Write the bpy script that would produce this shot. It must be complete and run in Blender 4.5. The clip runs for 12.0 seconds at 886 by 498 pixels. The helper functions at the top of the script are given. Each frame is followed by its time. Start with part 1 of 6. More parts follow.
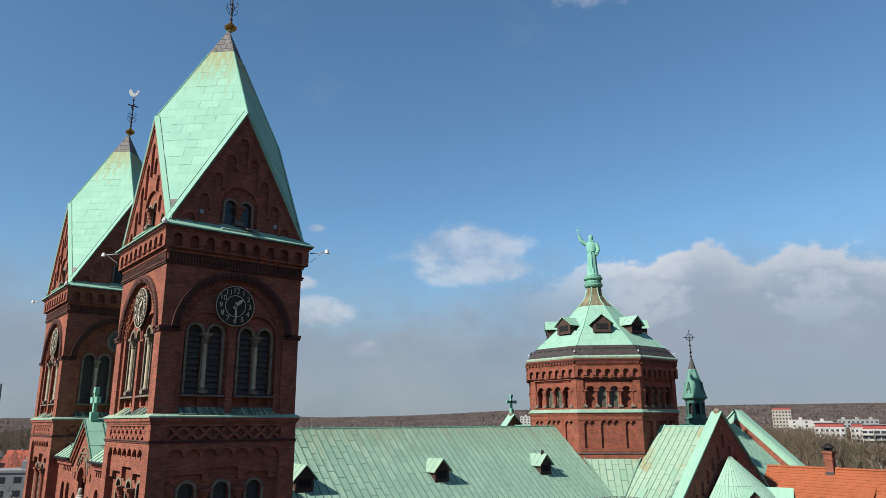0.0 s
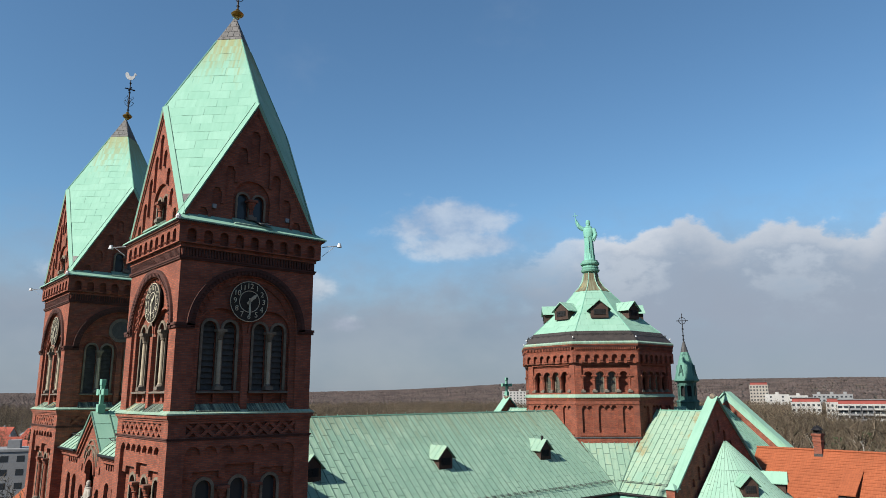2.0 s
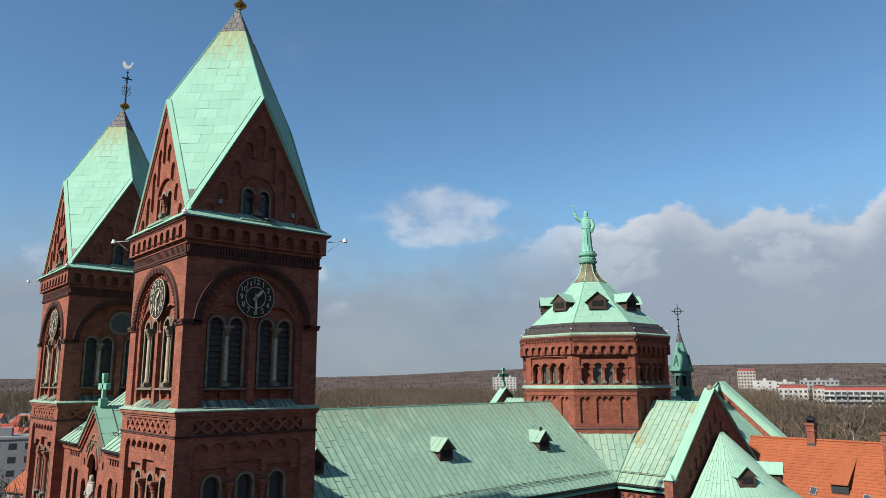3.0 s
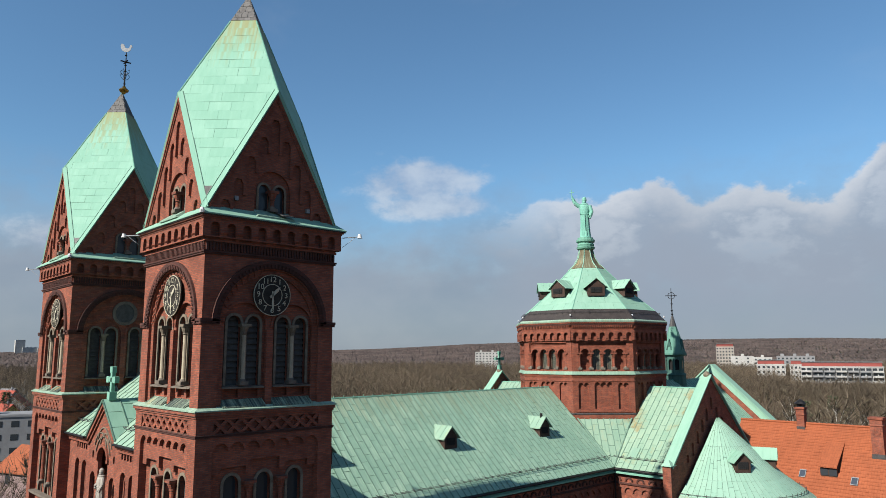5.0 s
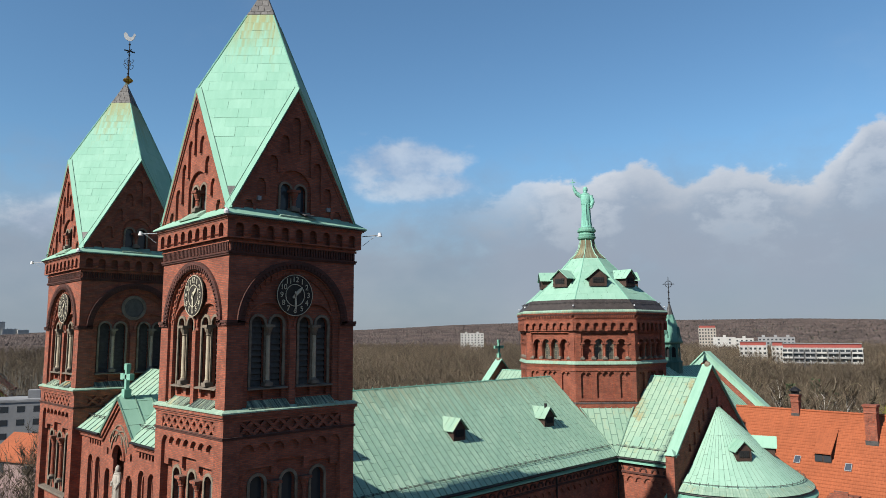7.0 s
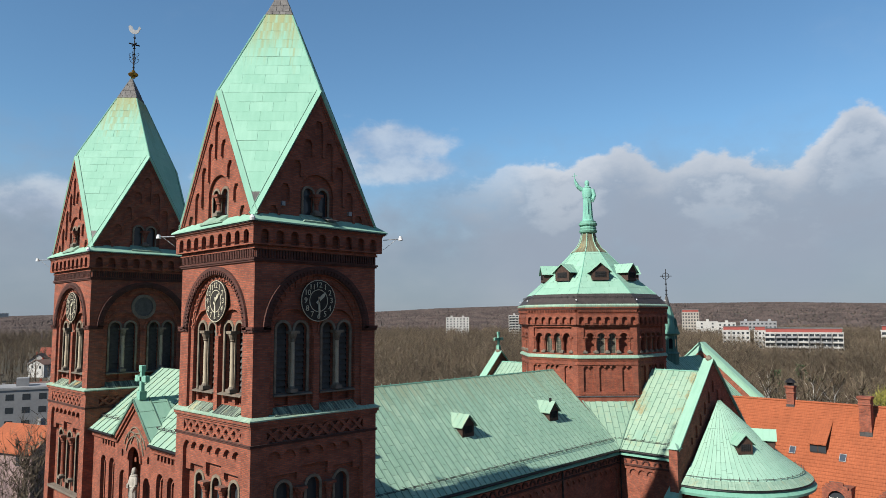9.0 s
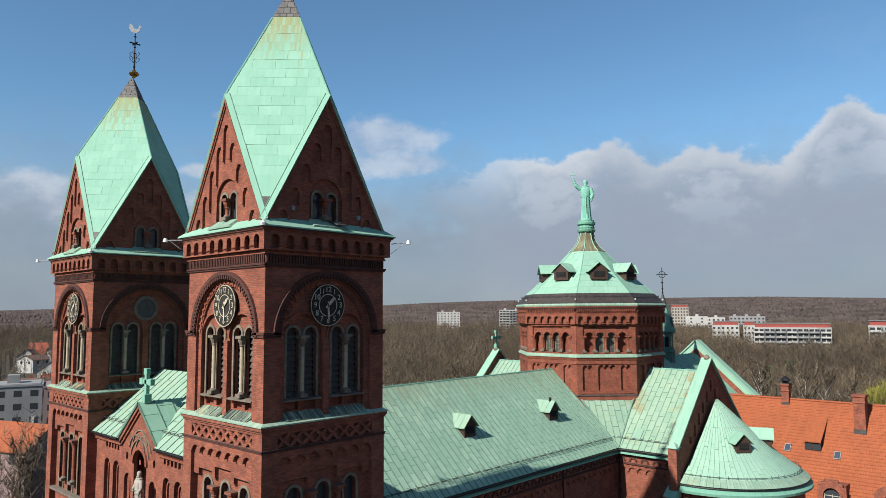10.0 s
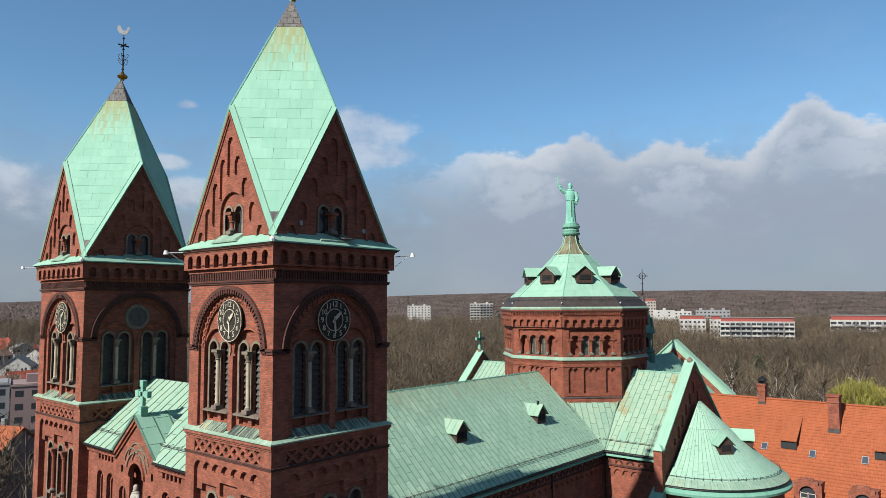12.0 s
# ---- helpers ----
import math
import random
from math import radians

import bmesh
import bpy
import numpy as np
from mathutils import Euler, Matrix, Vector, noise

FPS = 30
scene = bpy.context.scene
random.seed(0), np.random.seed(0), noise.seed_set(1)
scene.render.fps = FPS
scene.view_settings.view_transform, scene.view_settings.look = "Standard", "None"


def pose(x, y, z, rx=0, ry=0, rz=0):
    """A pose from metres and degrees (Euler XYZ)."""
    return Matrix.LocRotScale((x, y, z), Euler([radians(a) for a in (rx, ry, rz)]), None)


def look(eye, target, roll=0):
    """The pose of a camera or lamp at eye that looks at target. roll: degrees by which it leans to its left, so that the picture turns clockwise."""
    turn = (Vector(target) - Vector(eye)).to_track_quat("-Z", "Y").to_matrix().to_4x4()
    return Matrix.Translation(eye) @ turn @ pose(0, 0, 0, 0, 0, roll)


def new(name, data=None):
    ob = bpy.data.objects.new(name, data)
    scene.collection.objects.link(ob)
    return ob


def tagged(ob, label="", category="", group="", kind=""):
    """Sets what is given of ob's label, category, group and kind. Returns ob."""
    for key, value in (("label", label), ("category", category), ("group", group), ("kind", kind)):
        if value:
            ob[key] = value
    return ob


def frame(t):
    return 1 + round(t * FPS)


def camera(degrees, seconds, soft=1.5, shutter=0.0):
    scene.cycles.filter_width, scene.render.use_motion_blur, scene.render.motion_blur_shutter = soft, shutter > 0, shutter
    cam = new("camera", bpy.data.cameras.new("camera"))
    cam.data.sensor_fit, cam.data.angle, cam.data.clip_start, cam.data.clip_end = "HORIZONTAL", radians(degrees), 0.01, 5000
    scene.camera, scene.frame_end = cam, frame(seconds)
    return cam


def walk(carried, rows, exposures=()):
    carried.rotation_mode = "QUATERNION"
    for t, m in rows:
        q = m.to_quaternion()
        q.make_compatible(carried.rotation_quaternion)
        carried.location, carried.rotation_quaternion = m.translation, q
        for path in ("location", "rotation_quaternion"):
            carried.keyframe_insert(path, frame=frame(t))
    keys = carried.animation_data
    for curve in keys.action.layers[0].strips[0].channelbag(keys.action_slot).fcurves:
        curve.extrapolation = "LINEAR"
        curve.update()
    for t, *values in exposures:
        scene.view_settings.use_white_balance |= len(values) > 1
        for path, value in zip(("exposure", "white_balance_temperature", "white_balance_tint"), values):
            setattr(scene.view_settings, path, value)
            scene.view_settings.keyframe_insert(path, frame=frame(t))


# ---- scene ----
cam = camera(64.7, 12.0, 0.75)
PATH = [
    (0, (0.11, 0.05, 23.326), (1.346, 1.547, 23.805), -0.2),
    (0.5, (-0.208, 0.266, 23.553), (1.041, 1.756, 24.022), -0.2),
    (1, (-0.558, 0.514, 23.803), (0.704, 1.998, 24.253), -0.3),
    (1.5, (-0.872, 0.783, 24.056), (0.402, 2.263, 24.487), -0.3),
    (2, (-1.198, 1.027, 24.337), (0.087, 2.504, 24.747), -0.3),
    (2.5, (-1.487, 1.299, 24.626), (-0.189, 2.77, 25.016), -0.2),
    (3, (-1.823, 1.585, 24.841), (-0.512, 3.049, 25.212), -0.3),
    (5, (-3.151, 2.706, 26.013), (-1.794, 4.145, 26.311), -0.2),
    (5.5, (-3.497, 3.029, 26.228), (-2.13, 4.461, 26.513), -0.3),
    (6, (-3.872, 3.376, 26.46), (-2.495, 4.801, 26.732), -0.3),
    (6.5, (-4.22, 3.659, 26.702), (-2.834, 5.078, 26.959), -0.3),
    (7, (-4.588, 3.947, 26.928), (-3.193, 5.359, 27.172), -0.3),
    (9, (-5.988, 5.236, 28.006), (-4.557, 6.62, 28.202), -0.3),
    (9.5, (-6.325, 5.531, 28.211), (-4.885, 6.906, 28.399), -0.4),
    (10, (-6.672, 5.859, 28.49), (-5.221, 7.223, 28.67), -0.3),
    (10.5, (-6.984, 6.174, 28.763), (-5.522, 7.527, 28.937), -0.3),
    (11, (-7.328, 6.483, 29.018), (-5.852, 7.822, 29.187), -0.3),
    (11.5, (-7.621, 6.757, 29.291), (-6.129, 8.08, 29.455), -0.3),
    (12, (-7.996, 7.078, 29.533), (-6.485, 8.378, 29.692), -0.3),
]
walk(cam, [(t, look(eye, target, roll)) for t, eye, target, roll in PATH])

# ---- world, sun, exposure ----
SUN_DIR = Vector((-0.79, 0.035, 0.61)).normalized()
sun_el = math.asin(SUN_DIR.z)
sun_az = math.atan2(SUN_DIR.x, SUN_DIR.y)
sun = new("sun", bpy.data.lights.new("sun", "SUN"))
sun.data.energy, sun.data.angle, sun.data.color = 5.0, radians(0.6), (1.0, 0.95, 0.87)
sun.matrix_world = look((0, 0, 200), Vector((0, 0, 200)) - SUN_DIR)
scene.view_settings.exposure = 0.85


class Nodes:
    """Short hand for a node tree."""

    def __init__(self, tree):
        self.tree = tree
        tree.nodes.clear()

    def add(self, kind, values=None, **props):
        node = self.tree.nodes.new(kind)
        for key, value in props.items():
            setattr(node, key, value)
        for key, value in (values or {}).items():
            if isinstance(value, bpy.types.NodeSocket):
                self.tree.links.new(value, node.inputs[key])
            else:
                node.inputs[key].default_value = value
        return node

    def math(self, op, a, b=0.0, c=0.0, clamp=False):
        return self.add("ShaderNodeMath", {0: a, 1: b, 2: c}, operation=op, use_clamp=clamp).outputs[0]

    def vec(self, op, a, b=(0, 0, 0), out=0):
        return self.add("ShaderNodeVectorMath", {0: a, 1: b}, operation=op).outputs[out]

    def noise(self, vector, scale, detail=3.0, rough=0.55):
        return self.add("ShaderNodeTexNoise", {"Vector": vector, "Scale": scale, "Detail": detail, "Roughness": rough}).outputs[0]

    def smooth(self, value, lo, hi, to0=0.0, to1=1.0):
        return self.add("ShaderNodeMapRange", {0: value, 1: lo, 2: hi, 3: to0, 4: to1}, interpolation_type="SMOOTHSTEP").outputs[0]

    def mix(self, fac, a, b, blend="MIX"):
        return self.add("ShaderNodeMix", {0: fac, 6: a, 7: b}, data_type="RGBA", blend_type=blend).outputs[2]


def rgb(r, g, b):
    return (r, g, b, 1.0)


world = bpy.data.worlds.new("sky")
scene.world = world
world.use_nodes = True
w = Nodes(world.node_tree)
sky = w.add("ShaderNodeTexSky", sky_type="NISHITA", sun_disc=False, sun_elevation=sun_el, sun_rotation=sun_az,
            altitude=300.0, air_density=1.0, dust_density=0.5, ozone_density=2.0).outputs[0]
sky = w.mix(1.0, sky, rgb(1.10, 1.46, 1.57), "MULTIPLY")
gen = w.add("ShaderNodeTexCoord").outputs["Generated"]
sep = w.add("ShaderNodeSeparateXYZ", {0: gen})
elev = w.math("ARCSINE", sep.outputs[2])
azim = w.math("ARCTAN2", sep.outputs[1], sep.outputs[0])
flat = w.add("ShaderNodeCombineXYZ", {0: azim, 1: w.math("MULTIPLY", elev, 1.5), 2: 0.37}).outputs[0]


def bank(az, el, wide, tall, soft):
    """A cloud's place: 1 in the middle of an ellipse of the sky, falling to 0 past its rim."""
    dx = w.math("DIVIDE", w.math("SUBTRACT", azim, radians(az)), radians(wide))
    dy = w.math("DIVIDE", w.math("SUBTRACT", elev, radians(el)), radians(tall))
    r = w.math("SQRT", w.math("ADD", w.math("MULTIPLY", dx, dx), w.math("MULTIPLY", dy, dy)))
    return w.smooth(r, 1.0 + soft, 1.0 - soft)


billow = w.noise(flat, 9.0, 8.0, 0.58)
fine = w.noise(flat, 26.0, 6.0, 0.6)
ragged = w.math("ADD", w.math("MULTIPLY", w.math("SUBTRACT", billow, 0.5), 1.7), w.math("MULTIPLY", w.math("SUBTRACT", fine, 0.5), 0.5))
# az, el, half width, half height in degrees, softness
CLOUDS = [(48.6, 13.9, 5.2, 1.9, 0.7), (47.0, 12.2, 5.0, 1.2, 0.8), (60.3, 8.7, 0.9, 0.5, 0.9), (61.2, 15.3, 0.9, 0.35, 0.9), (36.5, 33.2, 3.6, 1.3, 0.8), (61.0, 8.6, 2.6, 1.0, 0.8), (74.0, 8.2, 5.0, 1.8, 0.8), (57.0, 5.6, 2.0, 0.8, 0.8), (62.3, 11.0, 1.4, 0.5, 0.9),
          (110, 11, 14, 3, 0.7), (200, 14, 12, 3, 0.7)]
# az, width, height of the humps along the cloud bank's upper edge
HUMPS = [(29.2, 2.8, 2.7), (36.0, 7.0, 3.0), (22.0, 6.5, 3.9), (12.6, 3.0, 5.5), (6.0, 4.5, 2.9), (-8.0, 9.0, 3.0), (44.5, 4.5, 1.4), (-32.0, 14.0, 3.0)]
cloud_sum = None
for spot in CLOUDS:
    one = bank(*spot)
    cloud_sum = one if cloud_sum is None else w.math("MAXIMUM", cloud_sum, one)
puff = w.math("MULTIPLY", w.smooth(cloud_sum, 0.02, 0.3), w.smooth(w.math("ADD", w.math("MULTIPLY", cloud_sum, 1.1), w.math("MULTIPLY", ragged, 1.9)), 0.40, 1.2))
edge = radians(9.1)
for az, wide, high in HUMPS:
    dx = w.math("DIVIDE", w.math("SUBTRACT", azim, radians(az)), radians(wide))
    bell = w.math("POWER", 2.718, w.math("MULTIPLY", w.math("MULTIPLY", dx, dx), -1.0))
    edge = w.math("ADD", edge, w.math("MULTIPLY", bell, radians(high)))
below = w.math("SUBTRACT", w.math("ADD", edge, w.math("MULTIPLY", ragged, 0.085)), elev)
inside = w.smooth(azim, radians(47), radians(34))
heap = w.math("MULTIPLY", w.math("MULTIPLY", w.smooth(below, -0.002, 0.016), w.smooth(below, 0.30, 0.10)), inside)
rim = w.math("MAXIMUM", w.math("MULTIPLY", w.smooth(below, 0.07, 0.0), w.smooth(billow, 0.35, 0.65, 0.5, 1.0)), w.math("MULTIPLY", w.smooth(below, 0.16, 0.05), w.smooth(ragged, 0.02, 0.30, 0.0, 0.45)))
wisp = w.math("MULTIPLY", w.smooth(w.noise(flat, 3.0, 6.0, 0.6), 0.55, 0.85), w.smooth(elev, 0.05, 0.25))
veil = w.smooth(w.math("ADD", elev, w.math("MULTIPLY", ragged, 0.09)), 0.27, 0.08)
grey = w.mix(w.smooth(w.noise(flat, 5.0, 5.0), 0.35, 0.7), rgb(2.85, 3.35, 4.25), rgb(3.6, 3.95, 4.7))
body = w.mix(w.math("MULTIPLY", veil, 0.88), sky, grey)
body = w.mix(w.math("MULTIPLY", wisp, 0.12), body, rgb(7.0, 7.2, 7.6))
body = w.mix(w.math("MULTIPLY", heap, 0.85), body, w.mix(rim, rgb(3.8, 4.4, 5.4), rgb(8.6, 8.7, 9.0)))
body = w.mix(w.math("MULTIPLY", puff, 0.52), body, w.mix(w.smooth(billow, 0.42, 0.66), rgb(4.8, 5.3, 6.6), rgb(8.4, 8.4, 8.6)))
back = w.add("ShaderNodeBackground", {"Color": body, "Strength": 0.0487})
w.tree.links.new(back.outputs[0], w.add("ShaderNodeOutputWorld").inputs[0])


# ---- materials ----
TONE = 0.70      # all pigments, so that sunlit and shaded sides part as they do here


def pigment(c):
    return rgb(c[0] * TONE, c[1] * TONE, c[2] * TONE)


def material(name, rough=0.8, metal=0.0):
    mat = bpy.data.materials.new(name)
    mat.use_nodes = True
    n = Nodes(mat.node_tree)
    bsdf = n.add("ShaderNodeBsdfPrincipled", {"Roughness": rough, "Metallic": metal, "Specular IOR Level": 0.3})
    n.tree.links.new(bsdf.outputs[0], n.add("ShaderNodeOutputMaterial").inputs[0])
    return mat, n, bsdf


def bump(n, bsdf, height, strength, distance):
    b = n.add("ShaderNodeBump", {"Height": height, "Strength": strength, "Distance": distance})
    n.tree.links.new(b.outputs[0], bsdf.inputs["Normal"])


def place(n):
    return n.add("ShaderNodeNewGeometry").outputs["Position"]


def mottled(name, a, b, scale=2.0, rough=0.8, metal=0.0, fine=25.0, depth=0.01, each=0.0):
    """Two colours mixed at two scales, with fine relief; each: how much objects differ from one another."""
    mat, n, bsdf = material(name, rough, metal)
    p = place(n)
    big, small = n.noise(p, scale), n.noise(p, fine)
    f = n.smooth(n.math("ADD", n.math("MULTIPLY", big, 0.65), n.math("MULTIPLY", small, 0.35)), 0.3, 0.7)
    col = n.mix(f, pigment(a), pigment(b))
    if each:
        r = n.add("ShaderNodeObjectInfo").outputs["Random"]
        v = n.math("ADD", n.math("MULTIPLY", r, each), 1.0 - each / 2)
        col = n.mix(1.0, col, n.add("ShaderNodeCombineColor", {0: v, 1: v, 2: v}).outputs[0], "MULTIPLY")
    n.tree.links.new(col, bsdf.inputs["Base Color"])
    if depth:
        bump(n, bsdf, small, 0.5, depth)
    return mat


def brickwork(name, c1, c2, mortar, soot, soot_at=(0.5, 0.75)):
    """Brick courses on any upright wall, with patches of soot."""
    mat, n, bsdf = material(name, 0.9)
    bsdf.inputs["Specular IOR Level"].default_value = 0.2
    geo = n.add("ShaderNodeNewGeometry")
    side = n.vec("CROSS_PRODUCT", (0.0, 0.0, 1.0), geo.outputs["True Normal"])
    u = n.vec("DOT_PRODUCT", side, geo.outputs["Position"], out=1)
    z = n.add("ShaderNodeSeparateXYZ", {0: geo.outputs["Position"]}).outputs[2]
    uv = n.add("ShaderNodeCombineXYZ", {0: u, 1: z, 2: 0.0}).outputs[0]
    bk = n.add("ShaderNodeTexBrick", {"Vector": uv, "Color1": pigment(c1), "Color2": pigment(c2), "Mortar": pigment(mortar), "Scale": 1.0,
                                      "Mortar Size": 0.013, "Mortar Smooth": 0.2, "Bias": -0.1, "Brick Width": 0.262, "Row Height": 0.078})
    streak = n.vec("MULTIPLY", geo.outputs["Position"], (1.0, 1.0, 0.35))
    dirt = n.smooth(n.math("ADD", n.math("MULTIPLY", n.noise(streak, 0.7, 5.0), 0.7), n.math("MULTIPLY", n.noise(geo.outputs["Position"], 6.0), 0.3)), *soot_at)
    tone = n.smooth(n.noise(geo.outputs["Position"], 1.6, 4.0), 0.3, 0.7, 0.8, 1.15)
    col = n.mix(1.0, bk.outputs[0], n.add("ShaderNodeCombineColor", {0: tone, 1: tone, 2: tone}).outputs[0], "MULTIPLY")
    col = n.mix(n.math("MULTIPLY", dirt, 0.5), col, rgb(*soot))
    n.tree.links.new(col, bsdf.inputs["Base Color"])
    grain = n.math("ADD", n.math("MULTIPLY", bk.outputs[1], -1.0), n.math("MULTIPLY", n.noise(geo.outputs["Position"], 40.0), 0.3))
    bump(n, bsdf, grain, 0.6, 0.012)
    return mat


def verdigris(name, pale, deep, rust=0.0, streaks=0.5, top=None, fine=1.0, each=0.15, stain=(0.30, 0.24, 0.07), lo=0.42, hi=1.05, spots=()):
    """Green copper sheet: sheets differ a little, streaks run down, rust where it has run. top: a height near which it is stained yellow."""
    mat, n, bsdf = material(name, 0.75)
    bsdf.inputs["Specular IOR Level"].default_value = 0.25
    p = place(n)
    side = n.vec("NORMALIZE", n.vec("CROSS_PRODUCT", (0.0, 0.0, 1.0), n.add("ShaderNodeNewGeometry").outputs["True Normal"]))
    across = n.vec("DOT_PRODUCT", side, p, out=1)
    height = n.add("ShaderNodeSeparateXYZ", {0: p}).outputs[2]
    slope = n.add("ShaderNodeCombineXYZ", {0: across, 1: height, 2: 0.0}).outputs[0]
    run = n.noise(n.vec("MULTIPLY", slope, (2.4 * fine, 0.35, 0.0)), 1.6, 5.0)
    spot = n.noise(p, 0.55, 4.0)
    grain = n.noise(p, 18.0, 4.0)
    r = n.add("ShaderNodeObjectInfo").outputs["Random"]
    f = n.math("ADD", n.math("ADD", n.math("MULTIPLY", run, streaks), n.math("MULTIPLY", spot, 0.5)), n.math("ADD", n.math("MULTIPLY", grain, 0.25), n.math("MULTIPLY", r, each)))
    col = n.mix(n.smooth(f, lo, hi), pigment(pale), pigment(deep))
    if rust:
        stain = n.smooth(n.noise(n.vec("MULTIPLY", p, (1.6, 1.6, 0.3)), 0.9, 6.0, 0.6), 0.55, 0.74)
        col = n.mix(n.math("MULTIPLY", stain, rust), col, rgb(0.33, 0.22, 0.07))
    for x, y, z, r in spots:
        near = n.math("ADD", n.vec("DISTANCE", p, (x, y, z), out=1), n.math("MULTIPLY", n.math("SUBTRACT", n.noise(p, 2.2, 5.0), 0.5), 2.4))
        col = n.mix(n.smooth(near, r, r * 0.1, 0.0, 0.65), col, rgb(0.20, 0.13, 0.04))
    if top:
        low = n.math("ADD", height, n.math("MULTIPLY", n.math("SUBTRACT", n.noise(n.vec("MULTIPLY", slope, (4.0, 0.16, 0.0)), 1.0, 5.0), 0.5), 9.0))
        col = n.mix(n.smooth(low, top - 3.0, top + 0.8, 0.0, 0.7), col, rgb(*stain))
    n.tree.links.new(col, bsdf.inputs["Base Color"])
    bump(n, bsdf, n.math("ADD", n.math("MULTIPLY", spot, 2.0), grain), 0.35, 0.02)
    return mat


BRICK = brickwork("brick", (0.375, 0.108, 0.060), (0.215, 0.063, 0.040), (0.17, 0.095, 0.072), (0.075, 0.035, 0.028))
DARK_BRICK = brickwork("sooty_brick", (0.13, 0.045, 0.033), (0.075, 0.03, 0.025), (0.07, 0.04, 0.032), (0.04, 0.025, 0.022), (0.4, 0.7))
DRUM_BRICK = brickwork("drum_brick", (0.33, 0.092, 0.050), (0.215, 0.058, 0.034), (0.16, 0.08, 0.06), (0.14, 0.06, 0.045))
COPPER = verdigris("copper_sheet", (0.305, 0.505, 0.385), (0.21, 0.405, 0.30))
TOWER_COPPER = verdigris("tower_copper", (0.325, 0.575, 0.44), (0.245, 0.485, 0.36), top=43.6, streaks=0.65, each=0.2, stain=(0.23, 0.185, 0.05))
NAVE_COPPER = verdigris("nave_copper", (0.49, 0.665, 0.495), (0.28, 0.455, 0.34), streaks=0.85, each=0.2, top=23.6, stain=(0.20, 0.20, 0.12))
PALE_COPPER = verdigris("pale_copper", (0.315, 0.45, 0.335), (0.21, 0.36, 0.27), rust=0.3)
VALLEY_COPPER = verdigris("valley_copper", (0.31, 0.43, 0.315), (0.20, 0.345, 0.25), rust=0.3, spots=[(55.9, 39.2, 19.9, 1.7), (55.0, 38.3, 19.2, 1.0), (57.9, 34.4, 22.2, 0.9), (55.2, 34.0, 19.6, 0.8), (56.4, 34.2, 20.8, 0.7)])
SILL_COPPER = verdigris("stained_copper", (0.40, 0.50, 0.36), (0.055, 0.07, 0.062), rust=0.6, streaks=1.0, fine=2.6, lo=0.68, hi=1.12)
HELM_SEAM = mottled("helm_seam", (0.13, 0.26, 0.19), (0.18, 0.33, 0.24), 3.0, 0.7)
# darker than the sheets: the folds' shading is put into this green
RIB = mottled("shaded_seam_fold", (0.12, 0.21, 0.155), (0.19, 0.31, 0.23), 2.0, 0.7)
SEAM = mottled("copper_seam", (0.06, 0.12, 0.09), (0.10, 0.19, 0.14), 3.0, 0.6)
LEDGE_COPPER = verdigris("ledge_copper", (0.42, 0.54, 0.41), (0.20, 0.32, 0.24), rust=0.5, streaks=0.8, fine=1.6)
APSE_COPPER = verdigris("apse_copper", (0.33, 0.515, 0.40), (0.25, 0.435, 0.33))
NECK_COPPER = verdigris("neck_copper", (0.30, 0.36, 0.24), (0.13, 0.10, 0.055), rust=0.8, streaks=0.9, fine=2.0)
# weathered turret copper, darkened further for the shadow of the crossing tower
AGED_SHADED_COPPER = verdigris("aged_shaded_copper", (0.10, 0.25, 0.20), (0.045, 0.11, 0.09), streaks=0.8, fine=1.8)
TURRET_COPPER = verdigris("turret_copper", (0.17, 0.36, 0.275), (0.085, 0.21, 0.165), streaks=0.8)
TRIM_COPPER = verdigris("copper_trim", (0.22, 0.45, 0.34), (0.12, 0.31, 0.23))
LEAD = mottled("grey_lead", (0.045, 0.042, 0.041), (0.10, 0.096, 0.092), 3.0, 0.55, 0.2)
CAP_LEAD = mottled("cap_lead", (0.10, 0.092, 0.088), (0.19, 0.18, 0.17), 4.0, 0.7, each=0.35)
SLATE = mottled("dark_band", (0.032, 0.026, 0.024), (0.062, 0.05, 0.045), 2.0, 0.6)
STONE = mottled("sandstone", (0.27, 0.22, 0.16), (0.14, 0.11, 0.08), 3.0, 0.85)
COLUMN_STONE = mottled("column_stone", (0.50, 0.42, 0.30), (0.36, 0.30, 0.215), 3.0, 0.85)
WORN_STONE = mottled("dark_sandstone", (0.22, 0.18, 0.14), (0.12, 0.10, 0.08), 3.0, 0.85)
PALE_STONE = mottled("pale_stone", (0.62, 0.58, 0.52), (0.48, 0.44, 0.38), 3.0, 0.8)
LOUVRE = mottled("weathered_louvre", (0.075, 0.07, 0.065), (0.12, 0.112, 0.104), 4.0, 0.95)
# near-black, stands in for the darkness of unlit interiors behind openings
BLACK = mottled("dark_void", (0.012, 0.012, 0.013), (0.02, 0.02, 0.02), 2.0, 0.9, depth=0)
IRON = mottled("black_iron", (0.02, 0.02, 0.022), (0.045, 0.04, 0.04), 6.0, 0.5, 0.6)
GOLD = mottled("gilt", (0.60, 0.38, 0.09), (0.42, 0.25, 0.06), 4.0, 0.35, 1.0)
SILVER = mottled("weathered_zinc", (0.36, 0.37, 0.38), (0.24, 0.25, 0.26), 6.0, 0.6, 0.2)
DIAL = mottled("clock_dial", (0.022, 0.019, 0.016), (0.045, 0.04, 0.034), 3.0, 1.0)
DIAL_MARK = mottled("cream_paint", (0.62, 0.56, 0.42), (0.42, 0.38, 0.28), 5.0, 0.6)
WOOD = mottled("brown_wood", (0.04, 0.022, 0.016), (0.075, 0.042, 0.03), 5.0, 0.8)
